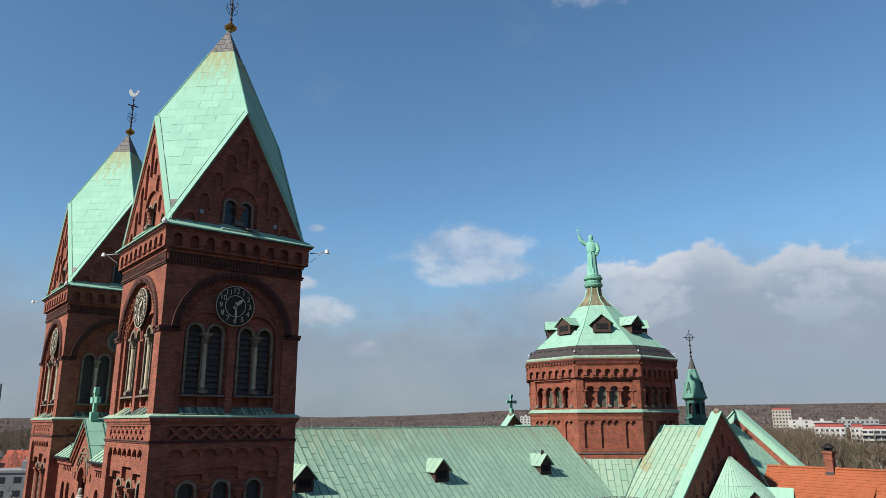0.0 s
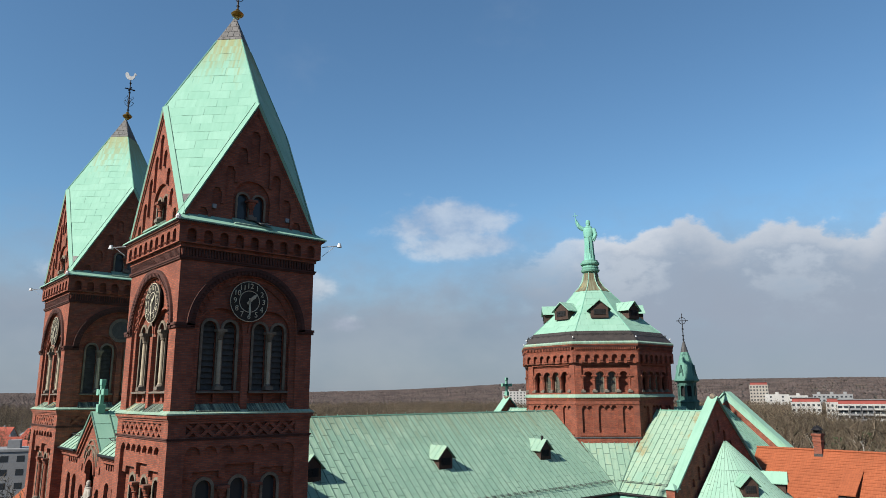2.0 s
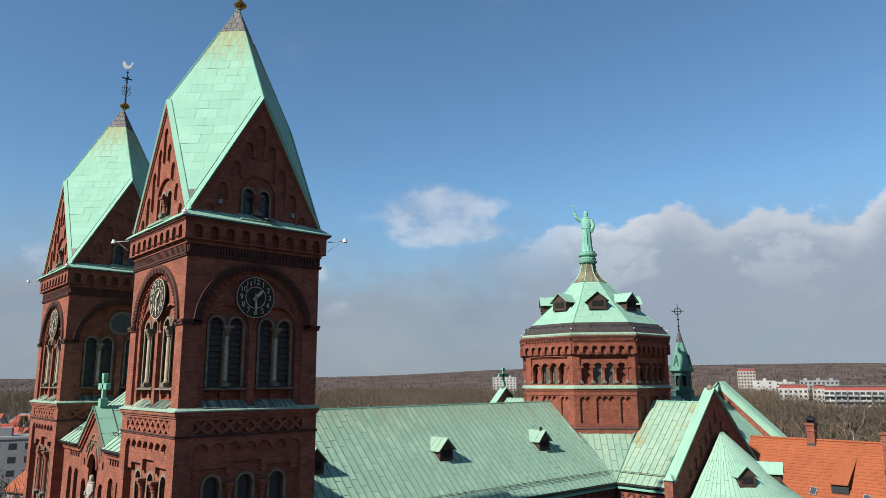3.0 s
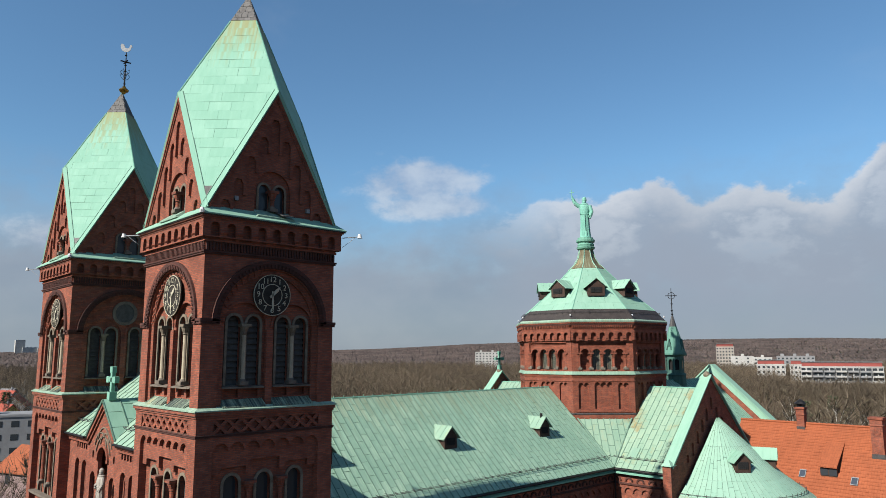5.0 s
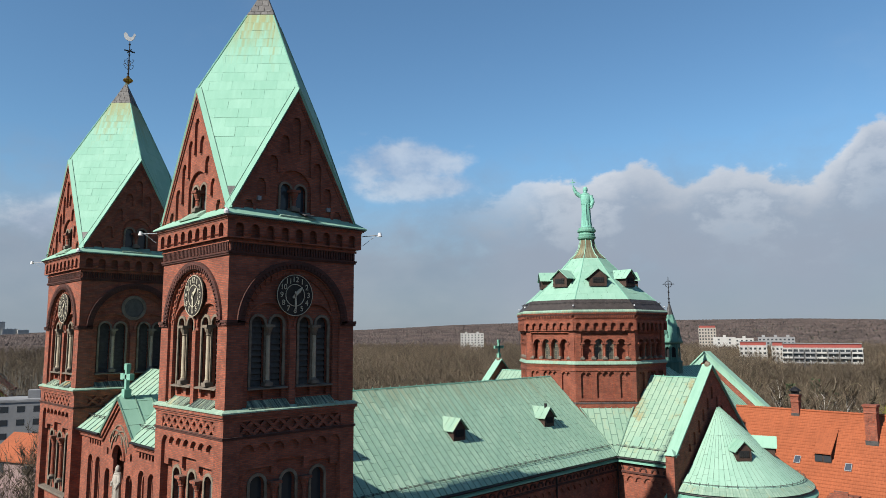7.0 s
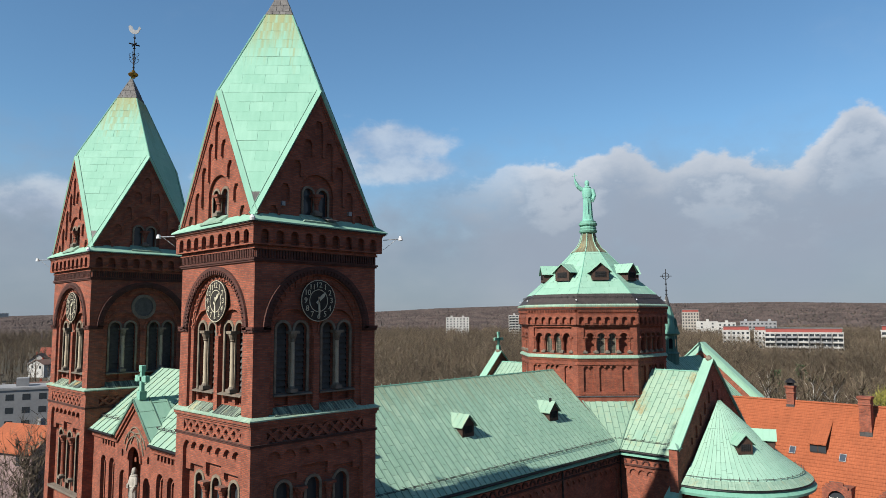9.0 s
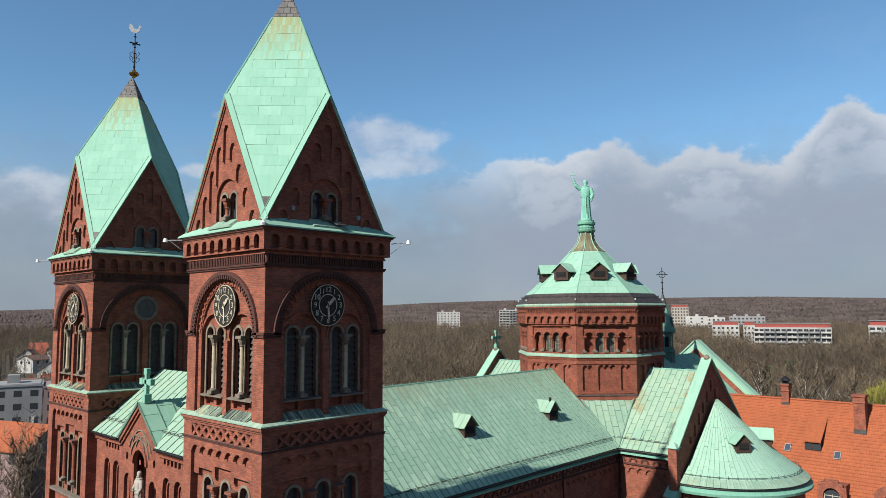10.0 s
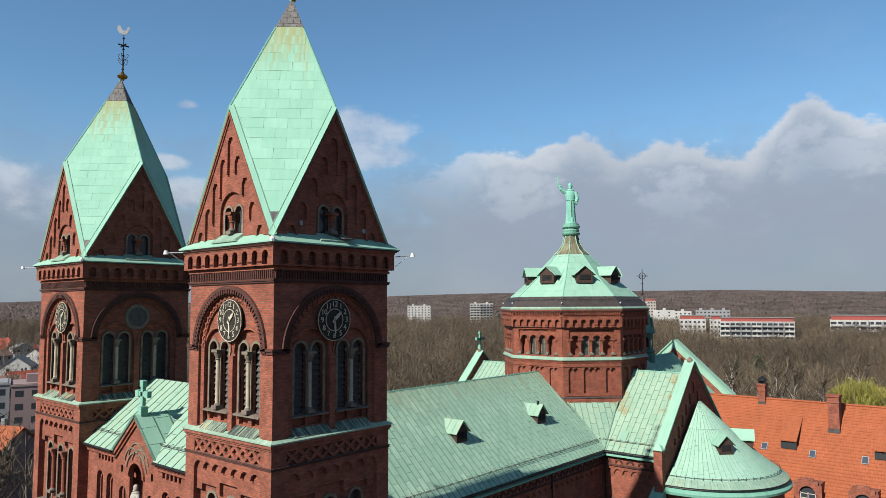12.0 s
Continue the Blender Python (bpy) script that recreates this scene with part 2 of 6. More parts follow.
WHITE = mottled("white_plastic", (0.75, 0.75, 0.75), (0.62, 0.62, 0.62), 5.0, 0.4)
BRONZE = verdigris("statue_copper", (0.29, 0.60, 0.47), (0.17, 0.42, 0.33), streaks=0.8)


def glass(name, tint, rough=0.12):
    mat, n, bsdf = material(name, rough)
    bsdf.inputs["Base Color"].default_value = rgb(*tint)
    wob = n.noise(place(n), 1.3)
    bump(n, bsdf, wob, 0.25, 0.05)
    return mat


PANE = glass("dark_pane", (0.03, 0.035, 0.04))
LEADED = glass("leaded_pane", (0.055, 0.06, 0.05), 0.25)


# ---- building blocks ----
def part(name, bm, mat, parent=None, label="", normals=True):
    """Links a bmesh as one mesh object, under a thing or a part."""
    if normals:
        bmesh.ops.recalc_face_normals(bm, faces=bm.faces)
    me = bpy.data.meshes.new(name)
    bm.to_mesh(me)
    bm.free()
    me.materials.append(mat)
    ob = new(name, me)
    ob.parent = parent
    return tagged(ob, label=label)


def thing(name, m, label, category, group="", kind=""):
    ob = new(name)
    ob.matrix_world = m
    ob.empty_display_size = 0.2
    return tagged(ob, label, category, group, kind)


def face_frame(cx, cy, angle, reach):
    """u runs right along a wall seen from outside, v up, w out of it; angle: degrees of its normal."""
    a = radians(angle)
    c, s = math.cos(a), math.sin(a)
    return Matrix(((-s, 0, c, cx + c * reach), (c, 0, s, cy + s * reach), (0, 1, 0, 0), (0, 0, 0, 1)))


def slab(bm, outer, holes, w0, w1, m):
    """A plate with holes through it, from depth w0 to w1 of the frame m."""
    tmp = bmesh.new()
    edges = []
    for loop in (outer, *holes):
        vs = [tmp.verts.new((u, v, 0)) for u, v in loop]
        edges += [tmp.edges.new((vs[i], vs[(i + 1) % len(vs)])) for i in range(len(vs))]
    bmesh.ops.triangle_fill(tmp, edges=edges, use_beauty=True, use_dissolve=False)
    tmp.verts.index_update()
    both = []
    for d in (w0, w1):
        both.append([bm.verts.new(m @ Vector((v.co.x, v.co.y, d))) for v in tmp.verts])
    for f in tmp.faces:
        ids = [v.index for v in f.verts]
        bm.faces.new([both[0][i] for i in ids])
        bm.faces.new([both[1][i] for i in reversed(ids)])
    for e in edges:
        if e.is_valid:
            i, j = e.verts[0].index, e.verts[1].index
            bm.faces.new((both[0][i], both[0][j], both[1][j], both[1][i]))
    tmp.free()


def box(bm, u0, u1, v0, v1, w0, w1, m=Matrix()):
    vs = [bm.verts.new(m @ Vector(c)) for c in ((u0, v0, w0), (u1, v0, w0), (u1, v1, w0), (u0, v1, w0), (u0, v0, w1), (u1, v0, w1), (u1, v1, w1), (u0, v1, w1))]
    for ids in ((0, 3, 2, 1), (4, 5, 6, 7), (0, 1, 5, 4), (1, 2, 6, 5), (2, 3, 7, 6), (3, 0, 4, 7)):
        bm.faces.new([vs[i] for i in ids])


def prism(bm, bottom, top):
    """A solid between two loops of equal length."""
    a = [bm.verts.new(p) for p in bottom]
    b = [bm.verts.new(p) for p in top]
    k = len(a)
    bm.faces.new(a[::-1])
    bm.faces.new(b)
    for i in range(k):
        bm.faces.new((a[i], a[(i + 1) % k], b[(i + 1) % k], b[i]))


def rod(bm, p, q, r0, r1, sides=6):
    """A tapered round bar from p to q."""
    p, q = Vector(p), Vector(q)
    t = (q - p).to_track_quat("Z", "Y").to_matrix()
    loops = []
    for c, r in ((p, r0), (q, r1)):
        loops.append([c + t @ Vector((r * math.cos(2 * math.pi * i / sides), r * math.sin(2 * math.pi * i / sides), 0)) for i in range(sides)])
    prism(bm, *loops)


def lathe(bm, profile, sides, m=Matrix(), turn=0.0, spread=None):
    """Rings of (radius, height) joined into one solid round z."""
    rings = []
    for r, z in profile:
        rings.append([bm.verts.new(m @ Vector((r * math.cos(turn + 2 * math.pi * i / sides), r * math.sin(turn + 2 * math.pi * i / sides), z))) for i in range(sides)])
    bm.faces.new(rings[0][::-1])
    bm.faces.new(rings[-1])
    for a, b in zip(rings, rings[1:]):
        for i in range(sides):
            bm.faces.new((a[i], a[(i + 1) % sides], b[(i + 1) % sides], b[i]))


def arch(cx, half, z0, zs, steps=10):
    """The outline of a round-headed opening."""
    pts = [(cx - half, z0), (cx + half, z0)]
    pts += [(cx + half * math.cos(math.pi * i / steps), zs + half * math.sin(math.pi * i / steps)) for i in range(steps + 1)]
    return pts


def arc_ring(bm, cx, cz, r0, r1, w0, w1, m, a0=0.0, a1=180.0, steps=20):
    loop = [(cx + r1 * math.cos(radians(a0 + (a1 - a0) * i / steps)), cz + r1 * math.sin(radians(a0 + (a1 - a0) * i / steps))) for i in range(steps + 1)]
    loop += [(cx + r0 * math.cos(radians(a1 + (a0 - a1) * i / steps)), cz + r0 * math.sin(radians(a1 + (a0 - a1) * i / steps))) for i in range(steps + 1)]
    slab(bm, loop, [], w0, w1, m)


def surround(bm, cx, half, z0, zs, wide, w0, w1, m):
    """A stone frame round an arched opening."""
    out, inn = arch(cx, half + wide, z0, zs)[1:], arch(cx, half, z0, zs)[1:]
    out, inn = out + [(cx - half - wide, z0)], inn + [(cx - half, z0)]
    slab(bm, out + inn[::-1], [], w0, w1, m)


def lombard(u0, u1, z0, zs, count, post):
    """A sunk panel whose head is a row of small round arches."""
    step = (u1 - u0) / count
    r = (step - post) / 2
    pts = [(u0, z0), (u1, z0)]
    for k in range(count):
        c = u1 - step * (k + 0.5)
        pts += [(c + r * math.cos(math.pi * i / 8), zs + r * math.sin(math.pi * i / 8)) for i in range(9)]
    if post > 0:
        pts[2] = (u1, zs)
        pts[-1] = (u0, zs)
    return pts


def clip(poly, inside, cut):
    out = []
    for i, a in enumerate(poly):
        b = poly[(i + 1) % len(poly)]
        if inside(a):
            out.append(a)
        if inside(a) != inside(b):
            out.append(cut(a, b))
    return out


def clip_convex(cell, shape):
    """The part of a cell inside a convex outline that runs counter-clockwise."""
    poly = cell
    for i, p in enumerate(shape):
        q = shape[(i + 1) % len(shape)]

        def side(c, p=p, q=q):
            return (q[0] - p[0]) * (c[1] - p[1]) - (q[1] - p[1]) * (c[0] - p[0])

        def cut(a, b, side=side):
            t = side(a) / (side(a) - side(b))
            return (a[0] + (b[0] - a[0]) * t, a[1] + (b[1] - a[1]) * t)

        poly = clip(poly, lambda c, side=side: side(c) >= -1e-9, cut)
        if len(poly) < 3:
            return []
    return poly


def sheets(parent, name, corners, along, du, dv, mat, thick=0.014, gap=0.02, stagger=0.5, seam=None, ribs=0.0, limit=300, by_column=False):
    """Lays metal sheets on a flat convex outline. corners: its points, counter-clockwise from outside; along: the way of the rows.
    Each sheet is an object; past the limit the rest is one mesh."""
    P = [Vector(c) for c in corners]
    n = (P[1] - P[0]).cross(P[2] - P[0]).normalized()
    ux = (Vector(along) - n * n.dot(Vector(along))).normalized()
    vy = n.cross(ux)
    o = P[0]
    shape = [((p - o).dot(ux), (p - o).dot(vy)) for p in P]
    u0, u1 = min(s[0] for s in shape), max(s[0] for s in shape)
    v0, v1 = min(s[1] for s in shape), max(s[1] for s in shape)
    m = Matrix.Translation(o) @ Matrix((ux, vy, n)).transposed().to_4x4()
    if seam:
        bm = bmesh.new()
        prism(bm, [p - n * 0.10 for p in P], [p + n * 0.001 for p in P])
        part("roof_deck", bm, seam, parent)
    whole = bmesh.new()
    prism(whole, [(0, 0, 0.0), (du - gap, 0, 0.0), (du - gap, dv - gap, 0.0), (0, dv - gap, 0.0)],
          [(0.004, 0.004, thick), (du - gap - 0.004, 0.004, thick), (du - gap - 0.004, dv - gap - 0.004, thick), (0.004, dv - gap - 0.004, thick)])
    me = bpy.data.meshes.new(name)
    bmesh.ops.recalc_face_normals(whole, faces=whole.faces)
    whole.to_mesh(me)
    whole.free()
    me.materials.append(mat)
    made, rest = 0, None
    rows, cols = int((v1 - v0) / dv) + 2, int((u1 - u0) / du) + 2
    rng = random.Random(len(P) * 7 + int(abs(o.x) * 10))
    for i in range(-1, cols):
        for j in range(-1, rows):
            a = u0 + i * du + (0 if by_column else (j % 2) * stagger * du)
            b = v0 + j * dv + ((i % 2) * stagger * dv if by_column else 0)
            cell = [(a, b), (a + du - gap, b), (a + du - gap, b + dv - gap), (a, b + dv - gap)]
            poly = clip_convex(cell, shape)
            if len(poly) < 3:
                continue
            area = abs(sum(poly[k][0] * poly[(k + 1) % len(poly)][1] - poly[(k + 1) % len(poly)][0] * poly[k][1] for k in range(len(poly)))) / 2
            if area < 0.01:
                continue
            lift = rng.uniform(0.0, 0.006)
            if made < limit:
                if len(poly) == 4 and abs(area - (du - gap) * (dv - gap)) < 1e-4:
                    ob = new(name, me)
                    ob.matrix_basis = m @ Matrix.Translation((a, b, 0.002 + lift)) @ pose(0, 0, 0, rng.uniform(-0.4, 0.4), rng.uniform(-0.4, 0.4), 0)
                    ob.parent = parent
                else:
                    bm = bmesh.new()
                    prism(bm, [m @ Vector((x, y, 0.001)) for x, y in poly], [m @ Vector((x, y, thick + lift)) for x, y in poly])
                    part(name, bm, mat, parent)
                made += 1
            else:
                rest = rest or bmesh.new()
                prism(rest, [m @ Vector((x, y, 0.001)) for x, y in poly], [m @ Vector((x, y, thick + lift)) for x, y in poly])
    if rest:
        tagged(part(name + "s_beyond", rest, mat, parent), kind="stuff")
    if ribs:
        bm = bmesh.new()
        k = u0 - gap / 2
        while k < u1:
            line = [c for c in clip_convex([(k - 0.024, v0 - 1), (k + 0.024, v0 - 1), (k + 0.024, v1 + 1), (k - 0.024, v1 + 1)], shape)]
            if len(line) >= 3:
                prism(bm, [m @ Vector((x, y, 0.0)) for x, y in line], [m @ Vector((x, y, ribs)) for x, y in line])
            k += du
        part("standing_seam", bm, RIB, parent)


# ---- towers ----
AXIS = 45.90        # the nave's middle line, y
TX = 13.87          # towers' middle, x
DX = 58.5           # crossing's middle, x
HS = 3.47           # half a tower's side
TY = 36.14          # near tower's middle, y
HELM_X = -0.10      # the helms sit slightly west of the shafts


def band(bm, z0, z1, half, out):
    """A square course round a tower."""
    prism(bm, [(s * (half + out), t * (half + out), z0) for s, t in ((-1, -1), (1, -1), (1, 1), (-1, 1))],
          [(s * (half + out), t * (half + out), z1) for s, t in ((-1, -1), (1, -1), (1, 1), (-1, 1))])


def frustum(bm, z0, h0, z1, h1):
    prism(bm, [(s * h0, t * h0, z0) for s, t in ((-1, -1), (1, -1), (1, 1), (-1, 1))], [(s * h1, t * h1, z1) for s, t in ((-1, -1), (1, -1), (1, 1), (-1, 1))])


def column(parent, u, w, z0, z1, r, m, mat=None):
    """A small stone column with base, shaft and cushion capital."""
    mat = mat or COLUMN_STONE
    base = m @ Matrix.Translation((u, z0, w)) @ pose(0, 0, 0, -90)
    bm = bmesh.new()
    lathe(bm, [(r * 1.15, 0.28), (r, 0.34), (r * 0.92, z1 - z0 - 0.5)], 10, base)
    shaft = part("column_shaft", bm, mat, parent)
    bm = bmesh.new()
    lathe(bm, [(r * 0.95, z1 - z0 - 0.5), (r * 1.35, z1 - z0 - 0.46), (r * 1.2, z1 - z0 - 0.40), (r * 1.9, z1 - z0 - 0.24), (r * 2.1, z1 - z0 - 0.13)], 10, base)
    box(bm, u - r * 2.5, u + r * 2.5, z1 - 0.13, z1, w - r * 2.3, w + r * 2.3, m)
    part("capital", bm, STONE if mat is COLUMN_STONE else mat, shaft)
    bm = bmesh.new()
    box(bm, u - r * 2.1, u + r * 2.1, z0, z0 + 0.17, w - r * 2.1, w + r * 2.1, m)
    lathe(bm, [(r * 1.7, 0.14), (r * 1.7, 0.2), (r * 1.2, 0.28)], 10, base)
    part("column_base", bm, WORN_STONE, shaft)


def text_mesh(body, size, deep):
    cu = bpy.data.curves.new("numeral", "FONT")
    cu.body, cu.size, cu.extrude, cu.align_x, cu.align_y, cu.resolution_u = body, size, deep, "CENTER", "CENTER", 3
    ob = new("numeral", cu)
    bpy.context.view_layer.update()
    me = bpy.data.meshes.new_from_object(ob.evaluated_get(bpy.context.evaluated_depsgraph_get()))
    bpy.data.objects.remove(ob)
    return me


NUMERALS = [text_mesh(str(k), 0.37, 0.012) for k in range(1, 13)]
for me in NUMERALS:
    me.materials.clear()
    me.materials.append(DIAL_MARK)


def clock(parent, m, z):
    """Round tower clock: dial, rim, inner ring, numerals and two pointers at half past one."""
    bm = bmesh.new()
    c = m @ Matrix.Translation((0, z, -0.34))
    lathe(bm, [(0.97, 0.0), (0.97, 0.10)], 40, c)
    dial = part("clock_dial", bm, DIAL, parent, "weathered dark round clock dial")
    bm = bmesh.new()
    arc_ring(bm, 0, z, 0.955, 0.985, -0.26, -0.225, m, 0, 359.9, 48)
    part("rim", bm, DIAL_MARK, dial)
    bm = bmesh.new()
    arc_ring(bm, 0, z, 0.50, 0.535, -0.25, -0.225, m, 0, 359.9, 40)
    part("inner_ring", bm, DIAL_MARK, dial)
    for k in range(12):
        a = radians(90 - 30 * (k + 1))
        num = new("numeral", NUMERALS[k])
        num.parent = dial
        num.matrix_basis = m @ Matrix.Translation((0.74 * math.cos(a), z + 0.74 * math.sin(a), -0.22))
    for name, deg, long, wide in (("hour_pointer", 45, 0.56, 0.085), ("minute_pointer", 177, 0.82, 0.055)):
        a = radians(90 - deg)
        d, s = Vector((math.cos(a), math.sin(a))), Vector((-math.sin(a), math.cos(a)))
        pts = [d * -0.18 + s * wide * 0.6, d * -0.18 - s * wide * 0.6, d * long * 0.6 - s * wide, d * long, d * long * 0.6 + s * wide]
        bm = bmesh.new()
        slab(bm, [(p.x, p.y + z) for p in pts], [], -0.21, -0.19, m)
        part(name, bm, DIAL_MARK, dial)


def belfry_face(tower, m, dial):
    """One side of the bell stage: nested arches, two twin louvred windows, frieze and corbel table."""
    wall = bmesh.new()
    e = HS - 0.004
    pairs, half, off, foot, spring = (-1.27, 1.27), 0.33, 0.49, 24.62, 27.50
    lights = [c + k * off for c in pairs for k in (-1, 1)]
    slab(wall, [(-e, 23.6), (e, 23.6), (e, 32.3), (-e, 32.3)], [arch(0, 2.62, 23.7, 27.45, 24)], -0.14, 0.0, m)
    slab(wall, [(-2.9, 23.6), (2.9, 23.6), (2.9, 30.4), (-2.9, 30.4)], [arch(0, 2.33, 23.65, 27.45, 24)], -0.25, -0.142, m)
    tym = [(-2.6, 23.6), (2.6, 23.6), (2.6, 30.2), (-2.6, 30.2)]
    slab(wall, tym, [arch(c, 1.10, 23.65, 27.35, 16) for c in pairs], -0.36, -0.252, m)
    holes = [arch(u, half, foot, spring) for u in lights]
    holes += [[(u - 0.36, 24.08), (u + 0.36, 24.08), (u + 0.36, 24.46), (u - 0.36, 24.46)] for u in lights]
    slab(wall, tym, holes, -0.54, -0.362, m)
    box(wall, -2.4, 2.4, 23.6, 24.55, -0.68, -0.56, m)
    box(wall, -0.17, 0.17, 23.7, 27.2, -0.25, -0.12, m)
    part("belfry_wall", wall, BRICK, tower)
    bm = bmesh.new()
    for c in pairs:
        arc_ring(bm, c, 27.35, 1.10, 1.20, -0.26, -0.19, m, 0, 180, 16)
    part("hood_arch", bm, BRICK, tower)
    # black sheet painted as the unlit bell chamber behind the louvres
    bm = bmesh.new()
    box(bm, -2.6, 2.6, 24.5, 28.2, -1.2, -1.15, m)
    part("unlit_void_panel", bm, BLACK, tower)
    for u in lights:
        bm = bmesh.new()
        surround(bm, u, half, foot, spring, 0.125, -0.40, -0.29, m)
        part("window_surround", bm, STONE, tower, "pale stone window surround")
        z = foot + 0.03
        while z < 27.8:
            bm = bmesh.new()
            rim = ((-0.35, 0, -0.56), (0.35, 0, -0.56), (0.35, 0.30, -0.70), (-0.35, 0.30, -0.70))
            prism(bm, [m @ Vector((u + d, z + y, w)) for d, y, w in rim], [m @ Vector((u + d, z + y + 0.03, w)) for d, y, w in rim])
            part("louvre", bm, LOUVRE, tower)
            z += 0.27
    for c in pairs:
        column(tower, c, -0.24, foot + 0.02, spring - 0.05, 0.095, m)
        bm = bmesh.new()
        rim = ((c - 1.04, -0.54), (c + 1.04, -0.54), (c + 1.04, -0.10), (c - 1.04, -0.10))
        prism(bm, [m @ Vector((u, foot - 0.12, w)) for u, w in rim], [m @ Vector((u, foot + (0.02 if w < -0.3 else -0.05), w)) for u, w in rim])
        part("window_sill", bm, WORN_STONE, tower)
        bm = bmesh.new()
        prism(bm, [m @ Vector(p) for p in ((c - 1.08, 23.62, -0.42), (c + 1.08, 23.62, -0.42), (c + 1.08, 23.62, 0.10), (c - 1.08, 23.62, 0.10))],
              [m @ Vector(p) for p in ((c - 1.08, 24.06, -0.42), (c + 1.08, 24.06, -0.42), (c + 1.08, 23.70, 0.10), (c - 1.08, 23.70, 0.10))])
        for k in range(4):
            x = c - 0.98 + k * 0.64
            prism(bm, [m @ Vector(p) for p in ((x, 24.04, -0.42), (x + 0.03, 24.04, -0.42), (x + 0.03, 23.68, 0.10), (x, 23.68, 0.10))],
                  [m @ Vector(p) for p in ((x, 24.09, -0.42), (x + 0.03, 24.09, -0.42), (x + 0.03, 23.73, 0.10), (x, 23.73, 0.10))])
        part("sloping_sill", bm, SILL_COPPER, tower, "streaked and stained copper sill")
    # arch mouldings
    bm = bmesh.new()
    arc_ring(bm, 0, 27.45, 2.66, 2.86, -0.05, 0.07, m, steps=28)
    arc_ring(bm, 0, 27.45, 2.86, 3.03, -0.05, 0.12, m, steps=28)
    for k in range(44):
        a = radians(2 + 176 * k / 43)
        c, s = math.cos(a), math.sin(a)
        q = m @ Matrix.Translation((2.76 * c, 27.45 + 2.76 * s, 0.07)) @ pose(0, 0, 0, 0, 0, math.degrees(a))
        box(bm, -0.09, 0.09, -0.055, 0.055, 0, 0.05, q)
    part("archivolt", bm, DARK_BRICK, tower, "sooty moulded brick arch")
    bm = bmesh.new()
    for k in range(22):
        a = radians(4 + 172 * k / 21)
        q = m @ Matrix.Translation((2.47 * math.cos(a), 27.45 + 2.47 * math.sin(a), -0.14)) @ pose(0, 0, 0, 0, 0, math.degrees(a))
        slab(bm, [(-0.12, -0.14), (0.13, 0.0), (-0.12, 0.14), (-0.02, 0.0)], [], 0, 0.05, q)
    part("zigzag_moulding", bm, BRICK, tower)
    for s in (-1, 1):
        bm = bmesh.new()
        a, b = sorted((s * 2.64, s * (HS + 0.09)))
        box(bm, a, b, 27.40, 27.52, -0.1, 0.07, m)
        box(bm, a, b, 27.52, 27.64, -0.1, 0.12, m)
        part("impost_band", bm, DARK_BRICK, tower, "sooty impost moulding")
    if dial:
        clock(tower, m @ Matrix.Translation((0, 0, 0.22)), 28.85)
    else:
        bm = bmesh.new()
        arc_ring(bm, 0, 28.85, 0.62, 0.82, -0.27, -0.16, m, 0, 359.9, 32)
        eye = part("round_surround", bm, WORN_STONE, tower)
        bm = bmesh.new()
        lathe(bm, [(0.63, 0), (0.63, 0.03)], 24, m @ Matrix.Translation((0, 28.85, -0.249)))
        part("pane", bm, LOUVRE, eye)
    # dentil frieze, corbel table
    bm = bmesh.new()
    for k in range(46):
        x = -HS + 0.08 + k * (2 * HS - 0.16) / 45
        box(bm, x - 0.04, x + 0.04, 30.74, 31.10, 0.0, 0.07, m)
    tagged(part("dentil_frieze", bm, DARK_BRICK, tower, "row of dark brick dentils"), kind="stuff")
    bm = bmesh.new()
    holes = [arch(-HS + 0.34 + k * (2 * HS - 0.68) / 8, 0.22, 31.36, 31.78, 8) for k in range(9)]
    slab(bm, [(-HS - 0.256, 31.30), (HS + 0.256, 31.30), (HS + 0.256, 32.12), (-HS - 0.256, 32.12)], holes, 0.10, 0.26, m)
    for k in range(8):
        x = -HS + 0.34 + (k + 0.5) * (2 * HS - 0.68) / 8
        prism(bm, [m @ Vector((x + e, z, w)) for e, z, w in ((-0.11, 31.22, 0.0), (0.11, 31.22, 0.0), (0.11, 31.22, 0.08), (-0.11, 31.22, 0.08))],
              [m @ Vector((x + e, z, w)) for e, z, w in ((-0.15, 31.5, 0.0), (0.15, 31.5, 0.0), (0.15, 31.5, 0.34), (-0.15, 31.5, 0.34))])
    part("corbel_table", bm, BRICK, tower, "row of small corbelled brick arches")


